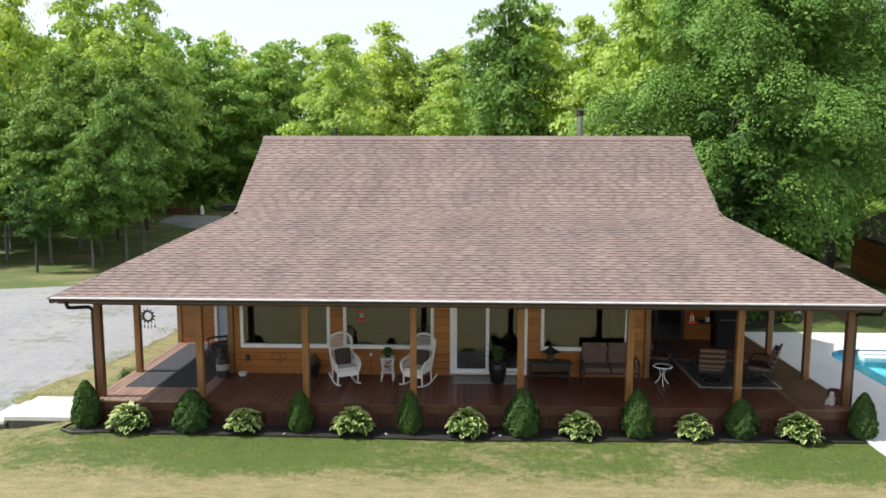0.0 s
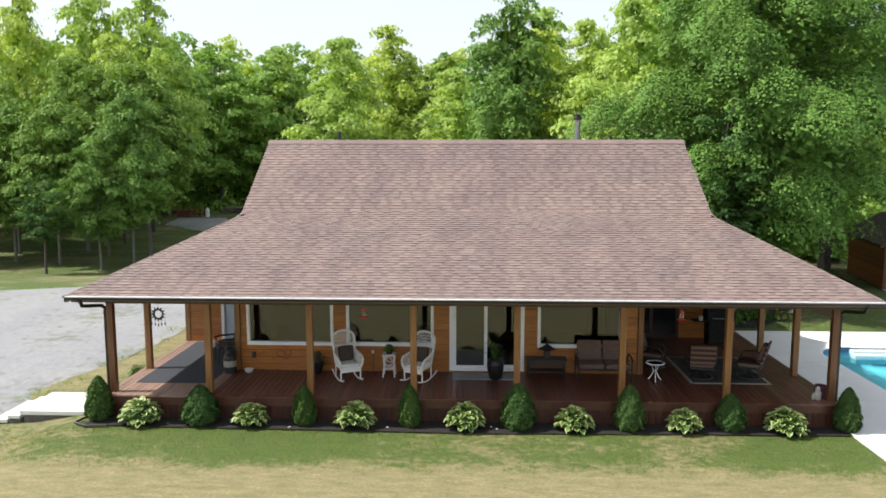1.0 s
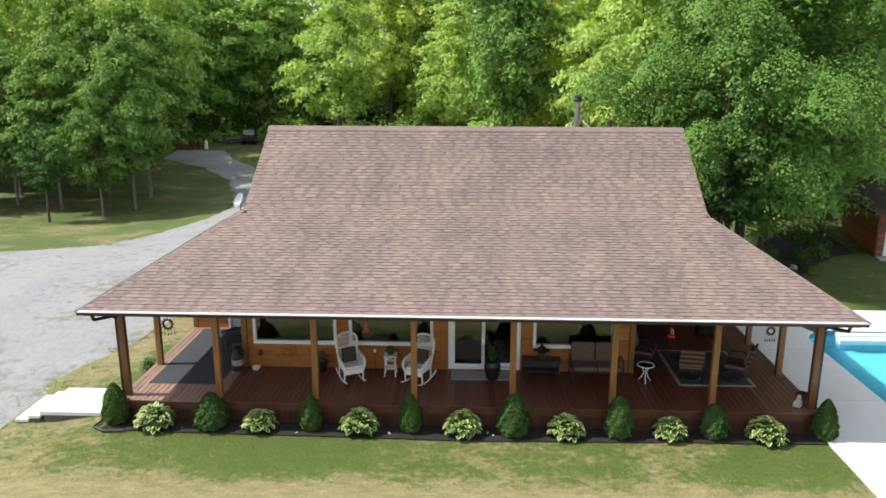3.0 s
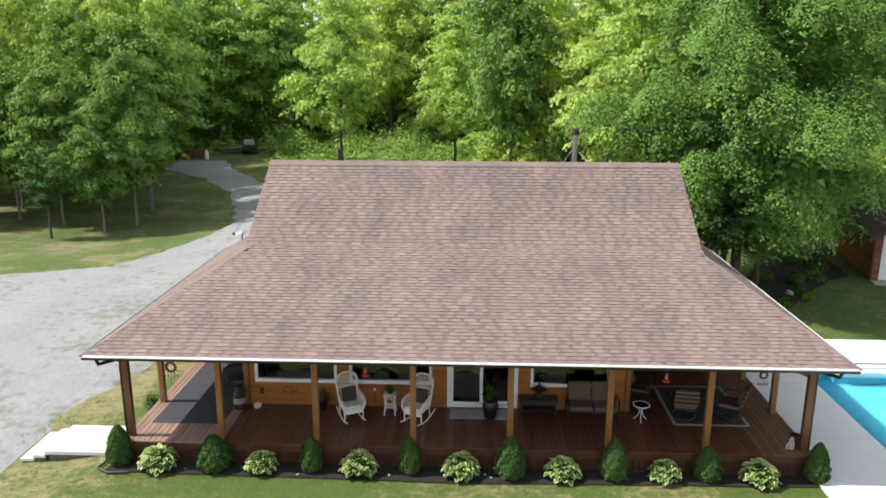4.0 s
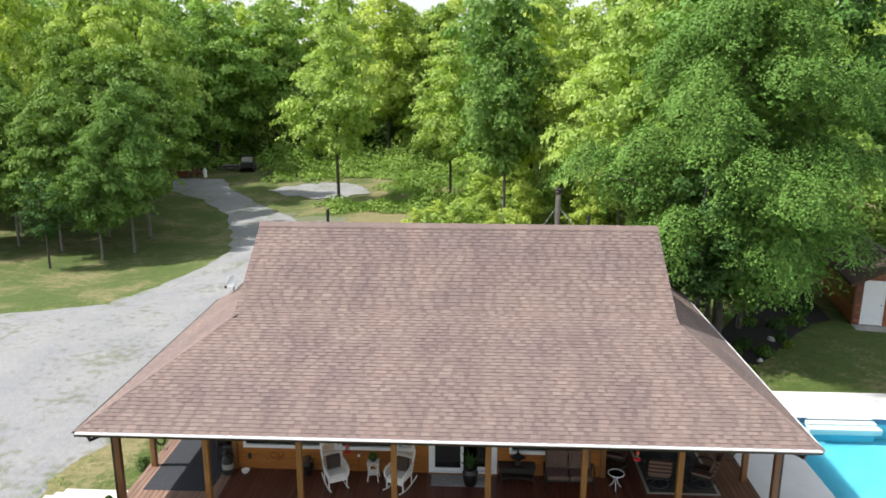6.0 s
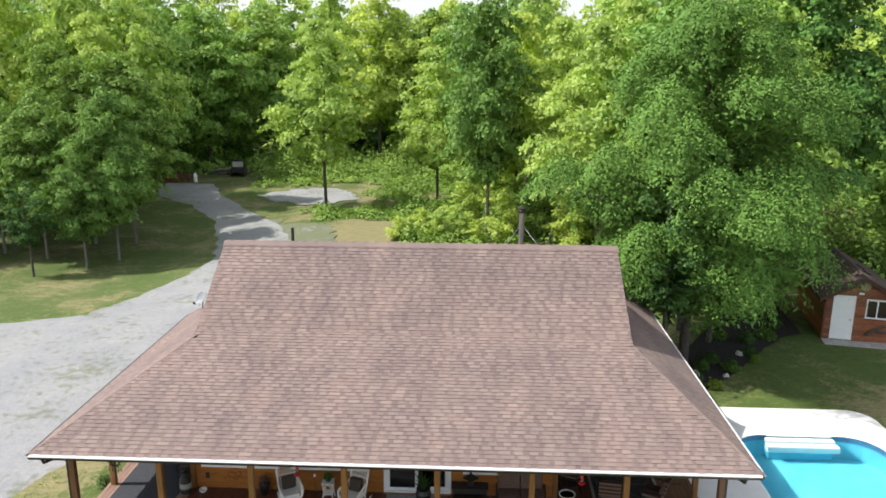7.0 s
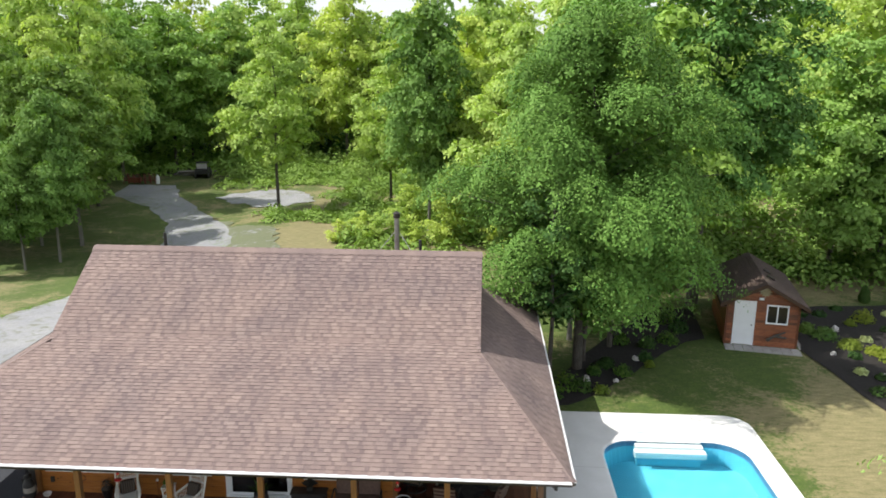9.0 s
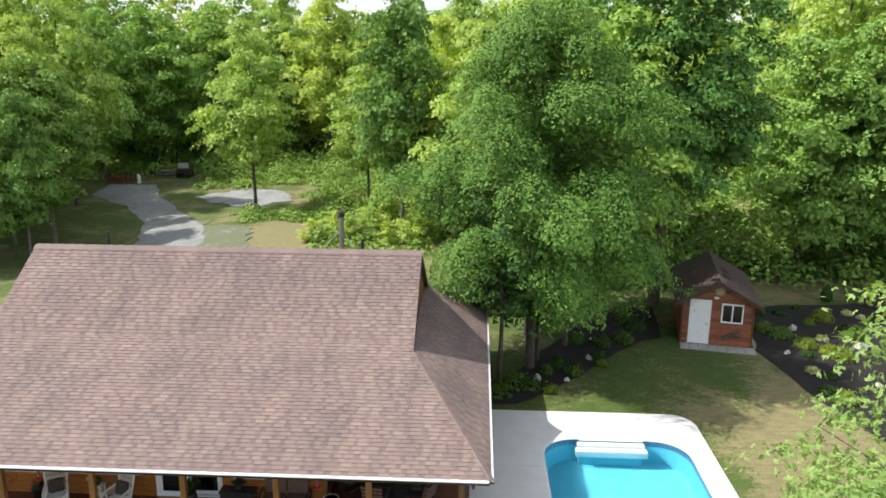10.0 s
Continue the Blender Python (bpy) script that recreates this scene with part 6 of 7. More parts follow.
part("roof", lathed([(0.25, 0.22), (0.12, 0.29), (0.03, 0.36), (0.015, 0.44)], 4), M_BLACK, orn)
part("body", boxed(-0.08, 0.08, -0.08, 0.08, 0, 0.22, bevel=0.01), M_BLACK, orn)

sofa = empty("love_seat", pose(3.5, 1.46, DECK), label="two-seat metal patio love seat with brown cushions", category="sofa")
for sx in (-1, 1):
    x = 0.66 * sx
    part("side_frame", tubed([(x, -0.32, 0), (x, -0.33, 0.55), (x * 1.02, -0.2, 0.62), (x * 1.02, 0.15, 0.62), (x, 0.26, 0.55), (x, 0.3, 0)], 0.022, 8), M_BLACK, sofa)
part("seat_frame", boxed(-0.65, 0.65, -0.3, 0.26, 0.3, 0.34, bevel=0.01), M_BLACK, sofa)
for sx in (-1, 1):
    x = 0.32 * sx
    part("seat_cushion", boxed(x - 0.31, x + 0.31, -0.32, 0.2, 0.345, 0.47, bevel=0.05), M_CUSHION, sofa)
    part("back_cushion", boxed(x - 0.31, x + 0.31, -0.07, 0.07, 0, 0.52, bevel=0.05), M_CUSHION, sofa).matrix_basis = pose(0, 0.22, 0.44, -10)

# round white metal table
tab = empty("round_table", pose(4.8, 1.42, DECK) @ Matrix.Diagonal((0.84, 0.84, 0.92, 1)), label="small round white metal side table on curled legs", category="table")
part("rim", tubed([(0.26 * math.cos(a), 0.26 * math.sin(a), 0.5) for a in [k * math.pi / 14 for k in range(28)]], 0.016, 8, True), M_WHITE, tab)
part("top", lathed([(0.25, 0.495), (0.25, 0.505), (0.02, 0.508)], 26), M_CLEAR, tab)
for k in range(3):
    a = k * 2 * math.pi / 3 + 0.4
    d = Vector((math.cos(a), math.sin(a), 0))
    part("leg", tubed([d * 0.25 + Vector((0, 0, 0.48)), d * 0.1 + Vector((0, 0, 0.4)), d * 0.05 + Vector((0, 0, 0.26)), d * 0.12 + Vector((0, 0, 0.1)), d * 0.22 + Vector((0, 0, 0.0))], 0.013, 7), M_WHITE, tab)


def swivel_chair(m):
    c = empty("patio_armchair", m, label="brown woven swivel patio armchair with banded cushion on a ring base", category="chair", group="patio armchairs on the rug")
    part("base_ring", tubed([(0.3 * math.cos(a), 0.3 * math.sin(a), 0.02) for a in [k * math.pi / 12 for k in range(24)]], 0.02, 7, True), M_BLACK, c)
    for k in range(4):
        a = k * math.pi / 2 + 0.6
        part("spoke", tubed([(0.3 * math.cos(a), 0.3 * math.sin(a), 0.02), (0.05 * math.cos(a), 0.05 * math.sin(a), 0.14), (0, 0, 0.26)], 0.015, 6), M_BLACK, c)
    part("seat_frame", boxed(-0.3, 0.3, -0.28, 0.28, 0.26, 0.31, bevel=0.02), M_BLACK, c)
    part("seat_cushion", boxed(-0.29, 0.29, -0.29, 0.25, 0.31, 0.43, bevel=0.05), M_PLAID, c)
    part("backrest", boxed(-0.31, 0.31, -0.03, 0.03, 0, 0.56, bevel=0.028), M_PLAID, c).matrix_basis = pose(0, 0.28, 0.4, -16)
    part("back_cushion", boxed(-0.27, 0.27, -0.05, 0.05, 0.03, 0.5, bevel=0.045), M_CUSHION, c).matrix_basis = pose(0, 0.2, 0.42, -16)
    for sx in (-1, 1):
        part("arm", tubed([(0.32 * sx, 0.28, 0.5), (0.36 * sx, 0.1, 0.6), (0.36 * sx, -0.2, 0.58), (0.34 * sx, -0.28, 0.45), (0.3 * sx, -0.26, 0.3)], 0.022, 7), M_BLACK, c)
    return c


arm = swivel_chair(Matrix.Translation((6.02, 1.72, DECK + 0.012)) @ Matrix.Rotation(radians(172), 4, "Z"))
copy_thing(arm, Matrix.Translation((7.3, 1.8, DECK + 0.012)) @ Matrix.Rotation(radians(-118), 4, "Z"))
copy_thing(arm, Matrix.Translation((5.05, 2.75, DECK)) @ Matrix.Rotation(radians(70), 4, "Z"))
# barbecue under its cover against the nook wall, a cup on its shelf
grill = empty("barbecue", pose(7.55, 5.1, DECK), label="black covered barbecue on a cart in the nook", category="barbecue")
part("cart", boxed(-0.36, 0.36, -0.24, 0.24, 0.1, 0.78, bevel=0.02), M_CURTAIN, grill)
part("lid", prism([(-0.27, 0.78), (-0.29, 0.9), (-0.22, 1.06), (0.0, 1.14), (0.2, 1.08), (0.27, 0.92), (0.27, 0.78)], (-0.4, 0.4), "x"), M_CURTAIN, grill)
part("shelf", boxed(-0.8, -0.365, -0.2, 0.2, 0.74, 0.775, bevel=0.01), M_CURTAIN, grill)
part("handle", tubed([(-0.28, -0.31, 0.88), (-0.28, -0.35, 0.88), (0.28, -0.35, 0.88), (0.28, -0.31, 0.88)], 0.014, 7), M_STEEL, grill)
for x in (-0.32, 0.32):
    part("wheel", lathed([(0.02, -0.03), (0.1, -0.035), (0.1, 0.035), (0.02, 0.03)], 16), M_CURTAIN, grill).matrix_basis = pose(x, -0.1, 0.1, 0, 90, 0)
    part("leg", boxed(x - 0.03, x + 0.03, 0.16, 0.22, 0.0, 0.1), M_CURTAIN, grill)
cup = part("cup", lathed([(0.05, 0), (0.06, 0.01), (0.07, 0.13), (0.06, 0.13), (0.045, 0.02)], 16), M_WHITE)
cup.matrix_basis = pose(6.98, 5.0, DECK + 0.775)
tagged(cup, "small white cup on the barbecue shelf", "cup")

# squirrel-sized statue at the corner
st = lathed([(0.1, 0), (0.13, 0.05), (0.11, 0.16), (0.14, 0.24), (0.08, 0.33), (0.09, 0.4), (0.04, 0.46)], 16)
lathe(st, [(0.05, 0.0), (0.08, 0.05), (0.06, 0.18), (0.03, 0.24)], 12, (-0.17, -0.05, 0))
for v in st.verts:
    v.co += noise.noise_vector(v.co * 9) * 0.025
cl = part("flower_pot", lathed([(0.09, 0), (0.12, 0.02), (0.14, 0.26), (0.15, 0.3), (0.12, 0.3), (0.1, 0.1)], 16), M_PLUM)
cl.matrix_basis = pose(8.36, 0.2, DECK)
tagged(cl, "dark plum flower pot at the deck corner", "flower pot")
s = part("garden_statue", st, M_ROCK)
s.matrix_basis = pose(8.22, 0.04, DECK) @ Matrix.Diagonal((0.6, 0.6, 0.68, 1))
tagged(smooth(s), "small grey and white garden statue on the deck corner", "statue")


# hanging things
def feeder(x, y, top):
    f = empty("bird_feeder", pose(x, y, top), label="red and clear hanging hummingbird feeder", category="bird feeder", group="hummingbird feeders")
    part("hook", tubed([(0, 0, 0), (0, 0, -0.09)], 0.005, 6), M_BLACK, f)
    part("cap", lathed([(0.042, -0.16), (0.04, -0.13), (0.022, -0.1), (0.01, -0.09)], 16), M_RED, f)
    part("bottle", lathed([(0.04, -0.29), (0.045, -0.27), (0.045, -0.165), (0.04, -0.16)], 16), M_CLEAR, f)
    part("dish", lathed([(0.05, -0.33), (0.085, -0.325), (0.092, -0.305), (0.05, -0.29)], 20), M_RED, f)


feeder(-2.3, -0.5, 2.872)
feeder(4.87, -0.5, 2.872)


def chime(x, y, z, r):
    c = empty("sun_chime", pose(x, y, z), label="black metal sun-shaped wind chime hanging from the beam", category="wind chime", group="wind chimes")
    part("cord", tubed([(0, 0, -0.05), (0, 0, 0.27)], 0.004, 5), M_BLACK, c)
    part("ring", tubed([(r * 0.55 * math.cos(a), 0, -r + r * 0.55 * math.sin(a)) for a in [k * math.pi / 10 for k in range(20)]], 0.016, 6, True), M_BLACK, c)
    part("crescent", prism([(r * 0.5 * math.cos(a), -r + r * 0.5 * math.sin(a)) for a in [radians(90 + 18 * k) for k in range(11)]] + [(-0.1 * r + r * 0.3 * math.cos(a), -r + r * 0.42 * math.sin(a)) for a in [radians(270 - 18 * k) for k in range(1, 10)]], (-0.006, 0.006), "y"), M_BLACK, c)
    for k in range(12):
        a = k * math.pi / 6
        ray = part("ray", prism([(r * 0.5, -0.042), (r, 0.0), (r * 0.5, 0.042)], (-0.005, 0.005), "y"), M_BLACK, c)
        ray.matrix_basis = Matrix.Translation((0, 0, -r)) @ Matrix.Rotation(a, 4, "Y")
    for k in range(5):
        xx = (k - 2) * r * 0.42
        z0 = -r - math.sqrt(max(0.02, r * r * 0.8 - xx * xx))
        part("pendant", tubed([(xx, 0, z0 + 0.05), (xx, 0, z0 - 0.06), (xx, 0, z0 - 0.07), (xx, 0, z0 - 0.13)], [0.003, 0.003, 0.016, 0.01], 6), M_BLACK, c)


chime(-7.28, -0.02, 2.67, 0.19)
chime(7.34, 0.0, 2.67, 0.13)

# metal scroll, tap plate and stars on the porch wall
sc = empty("wall_scroll", pose(-4.78, 1.94, 1.02), label="rusty scrolled metal wall ornament", category="ornament")
for i, (cx, cz, r, a0) in enumerate(((-0.12, 0, 0.09, 0), (0.1, 0.03, 0.08, 140), (0, 0.14, 0.07, 250), (0.02, -0.1, 0.06, 80))):
    part("scroll", tubed(arc(cx, cz, r, a0, a0 + 300, 14), 0.009, 6), M_SHED, sc)
plate = part("outlet_cover", boxed(-0.05, 0.05, -0.05, 0.02, -0.08, 0.08, bevel=0.01), M_BLACK)
plate.matrix_basis = pose(-5.6, 1.95, 0.98)
tagged(plate, "small black outlet cover on the porch wall", "outlet")
for x in (-0.62, 1.72):
    pts = [((0.13 if k % 2 == 0 else 0.055) * math.sin(k * math.pi / 5), (0.13 if k % 2 == 0 else 0.055) * math.cos(k * math.pi / 5)) for k in range(10)]
    b = part("metal_star", prism(pts, (-0.02, 0.015), "y"), M_DARKMETAL)
    b.matrix_basis = pose(x, 1.94, 2.42)
    tagged(b, "dark metal barn star on the porch wall", "ornament", group="metal stars")
stake = empty("solar_light", pose(-2.42, 1.86, DECK), label="thin rusty stake with a white knob by the wall", category="garden light")
part("stem", tubed([(0, 0, 0), (0, 0, 0.5)], 0.012, 6), M_SHED, stake)
part("knob", lathed([(0.01, 0.5), (0.04, 0.53), (0.035, 0.57), (0.01, 0.6)], 12), M_WHITE, stake)


# ---- garden beds ----
def mound(name, x, y, r, h, n, leaf, mat, label, category="shrub", group="", width=0.5, seed=None):
    """A rounded shrub of many leaves over short stems."""
    rng = np.random.default_rng(int(abs(x * 31 + y * 17)) if seed is None else seed)
    z = ground_z(x, y) + 0.03
    s = empty(name, Matrix.Translation((x, y, z)), label=label, category=category, group=group)
    d = unit(rng.normal(0, 1, (n, 3)) + np.array([0, 0, 0.4]))
    d[:, 2] = np.abs(d[:, 2])
    lump = 1 + 0.22 * np.sin(5 * d[:, :1] * 2 + x) * np.sin(4 * d[:, 1:2] * 2 + y)
    p = d * lump * rng.uniform(0.6, 1.05, (n, 1)) * np.array([r, r, h]) + np.array([0, 0, 0.04])
    part("foliage", quads("foliage", leaves(rng, p, d + np.array([0, 0, 0.4]), leaf, leaf * width)), mat, s)
    bm = bmesh.new()
    for k in range(5):
        a = k * 1.26
        tube(bm, [(0.02 * math.cos(a), 0.02 * math.sin(a), -0.05), (0.5 * r * math.cos(a), 0.5 * r * math.sin(a), 0.6 * h)], [0.02, 0.008], 5)
    part("stem", bm, M_BARK, s)
    return s


def rock(x, y, sx, sy, sz, seed):
    bm = bmesh.new()
    bmesh.ops.create_icosphere(bm, subdivisions=3, radius=1)
    for v in bm.verts:
        n = noise.noise(v.co * 1.3 + Vector((seed, seed, 0)))
        v.co = v.co * (1 + 0.45 * n)
        v.co = Vector((v.co.x * sx, v.co.y * sy, max(-0.3, v.co.z) * sz))
    r = part("boulder", bm, M_ROCK)
    r.matrix_basis = pose(x, y, ground_z(x, y) + 0.25 * sz, 0, 0, seed * 50)
    tagged(r, "pale grey garden boulder set in mulch", "rock", group="garden boulders")


G = "rock garden shrubs"
for x, y, r, h in ((23.3, 17.1, 0.62, 0.5), (23.95, 15.9, 0.55, 0.42), (24.75, 15.2, 0.45, 0.34), (22.8, 17.9, 0.42, 0.45)):
    mound("juniper", x, y, r, h, 900, 0.12, L_YELLOW if x > 23.5 else L_MAPLE, "spreading yellow-green juniper in the rock garden", "shrub", G, 0.35)
for x, y, r, h in ((26.3, 19.6, 0.55, 0.6), (25.0, 14.4, 0.5, 0.55), (25.4, 19.0, 0.28, 0.32), (23.4, 10.6, 0.4, 0.45)):
    mound("round_shrub", x, y, r, h, 700, 0.11, L_YELLOW, "rounded lime-green shrub in the rock garden", "shrub", G)
for x, y, r in ((25.1, 16.8, 0.3), (23.1, 13.1, 0.3), (28.0, 20.6, 0.3), (28.6, 16.5, 0.35)):
    mound("pale_hosta", x, y, r, 0.25, 220, 0.15, L_CREAM, "low pale cream-leaved hosta in dark mulch", "plant", "pale hostas", 0.6)
for x, y, r in ((23.1, 11.4, 0.45), (24.5, 20.4, 0.4), (23.5, 20.3, 0.35), (26.9, 18.2, 0.45), (23.6, 14.7, 0.3), (23.7, 12.6, 0.25), (25.8, 21.4, 0.35)):
    mound("low_perennial", x, y, r, 0.25, 260, 0.12, L_SPRUCE, "low blue-green perennial in dark mulch", "plant", "low perennials", 0.6)
mound("round_shrub", 26.9, 17.2, 0.45, 0.6, 600, 0.12, L_SHRUB, "dark green round shrub in the rock garden", "shrub", G)
mound("smoke_bush", 30.5, 22.4, 0.9, 1.1, 700, 0.2, M_CUSHION, "dusky pink-leaved bush at the edge of the bed", "shrub")
for i, (x, y, s) in enumerate(((24.3, 18.2, 0.24), (28.4, 20.0, 0.24), (26.4, 15.8, 0.28), (22.8, 15.0, 0.16), (11.4, 12.0, 0.2), (13.8, 13.9, 0.18), (24.0, 12.9, 0.14), (12.6, 11.9, 0.13), (25.3, 12.0, 0.17))):
    rock(x, y, s, s * 0.75, s * 0.95, i + 1.3)
kc = copy_thing(kinds[1], Matrix.Translation((28.0, 23.0, 0.33)) @ Matrix.Diagonal((0.95, 0.95, 0.95, 1)))
tagged(kc, "small dark conical spruce at the edge of the rock garden", group="garden conifers")
# shaded bed beneath the maples
for x, y, r, h, k in ((13.0, 12.5, 0.4, 0.4, 0), (14.2, 13.9, 0.32, 0.36, 1), (15.7, 16.0, 0.5, 0.55, 0), (12.4, 13.3, 0.4, 0.34, 1), (10.4, 11.3, 0.6, 0.7, 0), (11.1, 11.2, 0.45, 0.42, 1), (14.6, 15.4, 0.42, 0.5, 1), (9.7, 10.6, 0.55, 0.55, 0), (16.6, 17.6, 0.5, 0.65, 1), (13.5, 15.8, 0.4, 0.45, 0), (16.2, 18.8, 0.6, 0.8, 0), (11.8, 12.6, 0.32, 0.36, 0)):
    mound("shade_shrub", x, y, r, h, 420, 0.12, L_SHRUB if k == 0 else L_SPRUCE, "green shade shrub in the mulch bed", "shrub", "shade bed shrubs", 0.6)
for x, y, r in ((11.85, 10.95, 0.35), (14.25, 13.2, 0.22)):
    mound("golden_plant", x, y, r, 0.3, 240, 0.12, L_YELLOW, "small golden-leaved plant at the bed's rim", "plant", "golden plants", 0.5)
mound("round_shrub", -9.15, 2.7, 0.25, 0.4, 400, 0.07, L_SPRUCE, "small dark shrub beside the side porch", "shrub")
# dark edging at the end of the front bed
hose = part("bed_edging", tubed([(-8.2, -0.9, 0.05), (-8.7, -0.95, 0.05), (-9.05, -0.75, 0.05), (-9.0, -0.45, 0.05), (-8.85, -0.3, 0.05)], 0.03, 8), M_BLACK)
tagged(hose, "black plastic edging round the bed's end", "edging")
for i, (x, y) in enumerate(((-1.75, -0.72), (0.62, -0.6), (-4.0, -0.8), (0.75, -0.72))):
    rock(x, y, 0.05, 0.04, 0.04, i + 20.5)

# satellite dish on the side roof
dish = empty("satellite_dish", pose(-8.45, 9.9, 3.36), label="grey satellite dish on a short bent mast", category="satellite dish")
part("mast", tubed([(0, 0, -0.05), (0, 0, 0.12), (0.05, -0.05, 0.42)], 0.025, 8), M_STEEL, dish)
bowl_bm = bmesh.new()
rows = [[bowl_bm.verts.new((r * 0.24 * math.cos(a), r * 0.29 * math.sin(a), 0.08 * r * r)) for a in [k * math.pi / 14 for k in range(28)]] for r in (0.05, 0.4, 0.75, 1.0)]
for a, b in zip(rows, rows[1:]):
    for k in range(28):
        bowl_bm.faces.new((a[k], a[(k + 1) % 28], b[(k + 1) % 28], b[k]))
bowl_bm.faces.new(rows[0])
bowl_ob = part("reflector", bowl_bm, M_DISH, dish)
bowl_ob.modifiers.new("thick", "SOLIDIFY").thickness = 0.012
bowl_ob.matrix_basis = pose(0.02, -0.08, 0.42, 62, 0, -38)
part("arm", tubed([(0.05, -0.05, 0.28), (-0.12, -0.35, 0.3), (-0.16, -0.42, 0.36)], 0.014, 6), M_STEEL, dish)
part("receiver", boxed(-0.2, -0.12, -0.47, -0.39, 0.33, 0.42, bevel=0.015), M_DARKMETAL, dish)


# things far off by the end of the drive
def far_z(x, y):
    return ground_z(x, y) + 0.03


x, y = -31.6, 64.4
imp = empty("farm_rack", pose(x, y, far_z(x, y), 0, 0, 6), label="row of rusty red farm implements beside the drive", category="farm implement")
for k in range(6):
    part("frame", tubed([(-1.6 + 0.6 * k, 0, 0), (-1.6 + 0.6 * k, 0.1, 1.0), (-1.3 + 0.6 * k, 0.5, 1.1), (-1.3 + 0.6 * k, 0.7, 0.0)], 0.05, 6), M_RUST, imp)
part("rail", boxed(-1.8, 1.9, -0.05, 0.05, 0.68, 0.75, bevel=0.01), M_RUST, imp)
part("rail", boxed(-1.8, 1.9, 0.5, 0.6, 0.3, 0.42, bevel=0.01), M_RUST, imp)
part("bin", boxed(-1.0, 0.2, 0.1, 0.6, 0.15, 0.7, bevel=0.03), M_SHED, imp)
x, y = -29.5, 64.8
tank = empty("propane_tank", pose(x, y, far_z(x, y)) @ Matrix.Diagonal((0.8, 0.8, 0.8, 1)), label="white propane cylinder standing on gravel", category="gas cylinder")
part("body", lathed([(0.25, 0), (0.27, 0.05), (0.27, 0.95), (0.18, 1.1), (0.05, 1.15)], 18), M_WHITE, tank)
part("collar", lathed([(0.14, 1.1), (0.14, 1.28), (0.12, 1.28), (0.12, 1.12)], 14), M_WHITE, tank)
x, y = -25.9, 69.2
cart = empty("utility_cart", pose(x, y, far_z(x, y), 0, 0, 10), label="dark utility cart with a raised box body", category="cart")
part("body", boxed(-0.75, 0.75, -1.1, 1.1, 0.5, 1.05, bevel=0.06), M_BLACK, cart)
part("cab_roof", boxed(-0.7, 0.7, -0.6, 0.5, 1.75, 1.82, bevel=0.03), M_BLACK, cart)
for sx in (-1, 1):
    for yy in (-0.55, 0.45):
        part("strut", tubed([(0.64 * sx, yy, 1.0), (0.62 * sx, yy, 1.77)], 0.03, 6), M_BLACK, cart)
    for yy in (-0.7, 0.7):
        part("wheel", lathed([(0.08, -0.1), (0.32, -0.11), (0.35, 0.0), (0.32, 0.11), (0.08, 0.1)], 20), M_BLACK, cart).matrix_basis = pose(0.72 * sx, yy, 0.35, 0, 90, 0)
part("seat", boxed(-0.6, 0.6, -0.2, 0.25, 1.05, 1.2, bevel=0.05), M_CUSHION, cart)
part("windscreen", boxed(-0.6, 0.6, -0.62, -0.6, 1.1, 1.7, bevel=0.008), M_PAVER, cart)
for i in range(9):
    lx, ly = -28.6 + 0.33 * i, 70.5 + 0.25 * math.sin(i * 2.3)
    lg = part("log", tubed([(-1.3, 0, 0), (0, 0.05, 0.02), (1.2, 0, 0)], [0.13, 0.12, 0.1], 8), M_BARKPALE)
    lg.matrix_basis = pose(lx, ly, far_z(lx, ly) + 0.12 + 0.2 * (i % 3), 0, 0, 15 + 9 * (i % 4))
    tagged(lg, "pale felled log lying in a heap", "log", group="log heap")


# ---- pieces of walls, deck and roof ----
def plank_mesh(length, h, axis="x", out=-1):
    """A log-siding plank with a rounded face, from 0 to length."""
    prof = [(0.03, 0), (-0.001, 0.001), (-0.006, 0.008), (-0.006, h - 0.008), (-0.001, h - 0.001), (0.03, h)]
    if axis == "x":
        return finish(prism([(-out * a, b) for a, b in prof], (0, length), "x"), "plank")
    return finish(prism([(-out * a, b) for a, b in prof], (0, length), "y"), "plank")


PLANK = 0.19


def clad(parent, x0, x1, y, holes, mat=None, z0=DECK - 0.02, z1=TOP, axis="x", out=-1):
    """Courses of planks, cut to fit round the openings (x from and to, z from and to)."""
    shared = {}

    def lay(a, b, z, h):
        key = (round(b - a, 3), round(h, 3))
        if key not in shared:
            shared[key] = plank_mesh(b - a, h - 0.003, axis, out)
        p = part("plank", shared[key], mat or (M_PINE if axis == "x" else M_PINE_Y), parent)
        p.matrix_basis = pose(a, y, z) if axis == "x" else pose(y, a, z)

    z = z0
    while z < z1 - 0.02:
        h = min(PLANK, z1 - z)
        spans = [(x0, x1)]
        for a, b, lo, hi in holes:
            if z + h > lo + 0.01 and z < hi - 0.01:
                spans = [s for p, q in spans for s in ((p, min(q, a)), (max(p, b), q)) if s[1] - s[0] > 0.01]
                if lo - z > 0.025:
                    lay(max(a, x0), min(b, x1), z, lo - z)
                if z + h - hi > 0.025:
                    lay(max(a, x0), min(b, x1), hi, z + h - hi)
        for a, b in spans:
            lay(a, b, z, h)
        z += PLANK


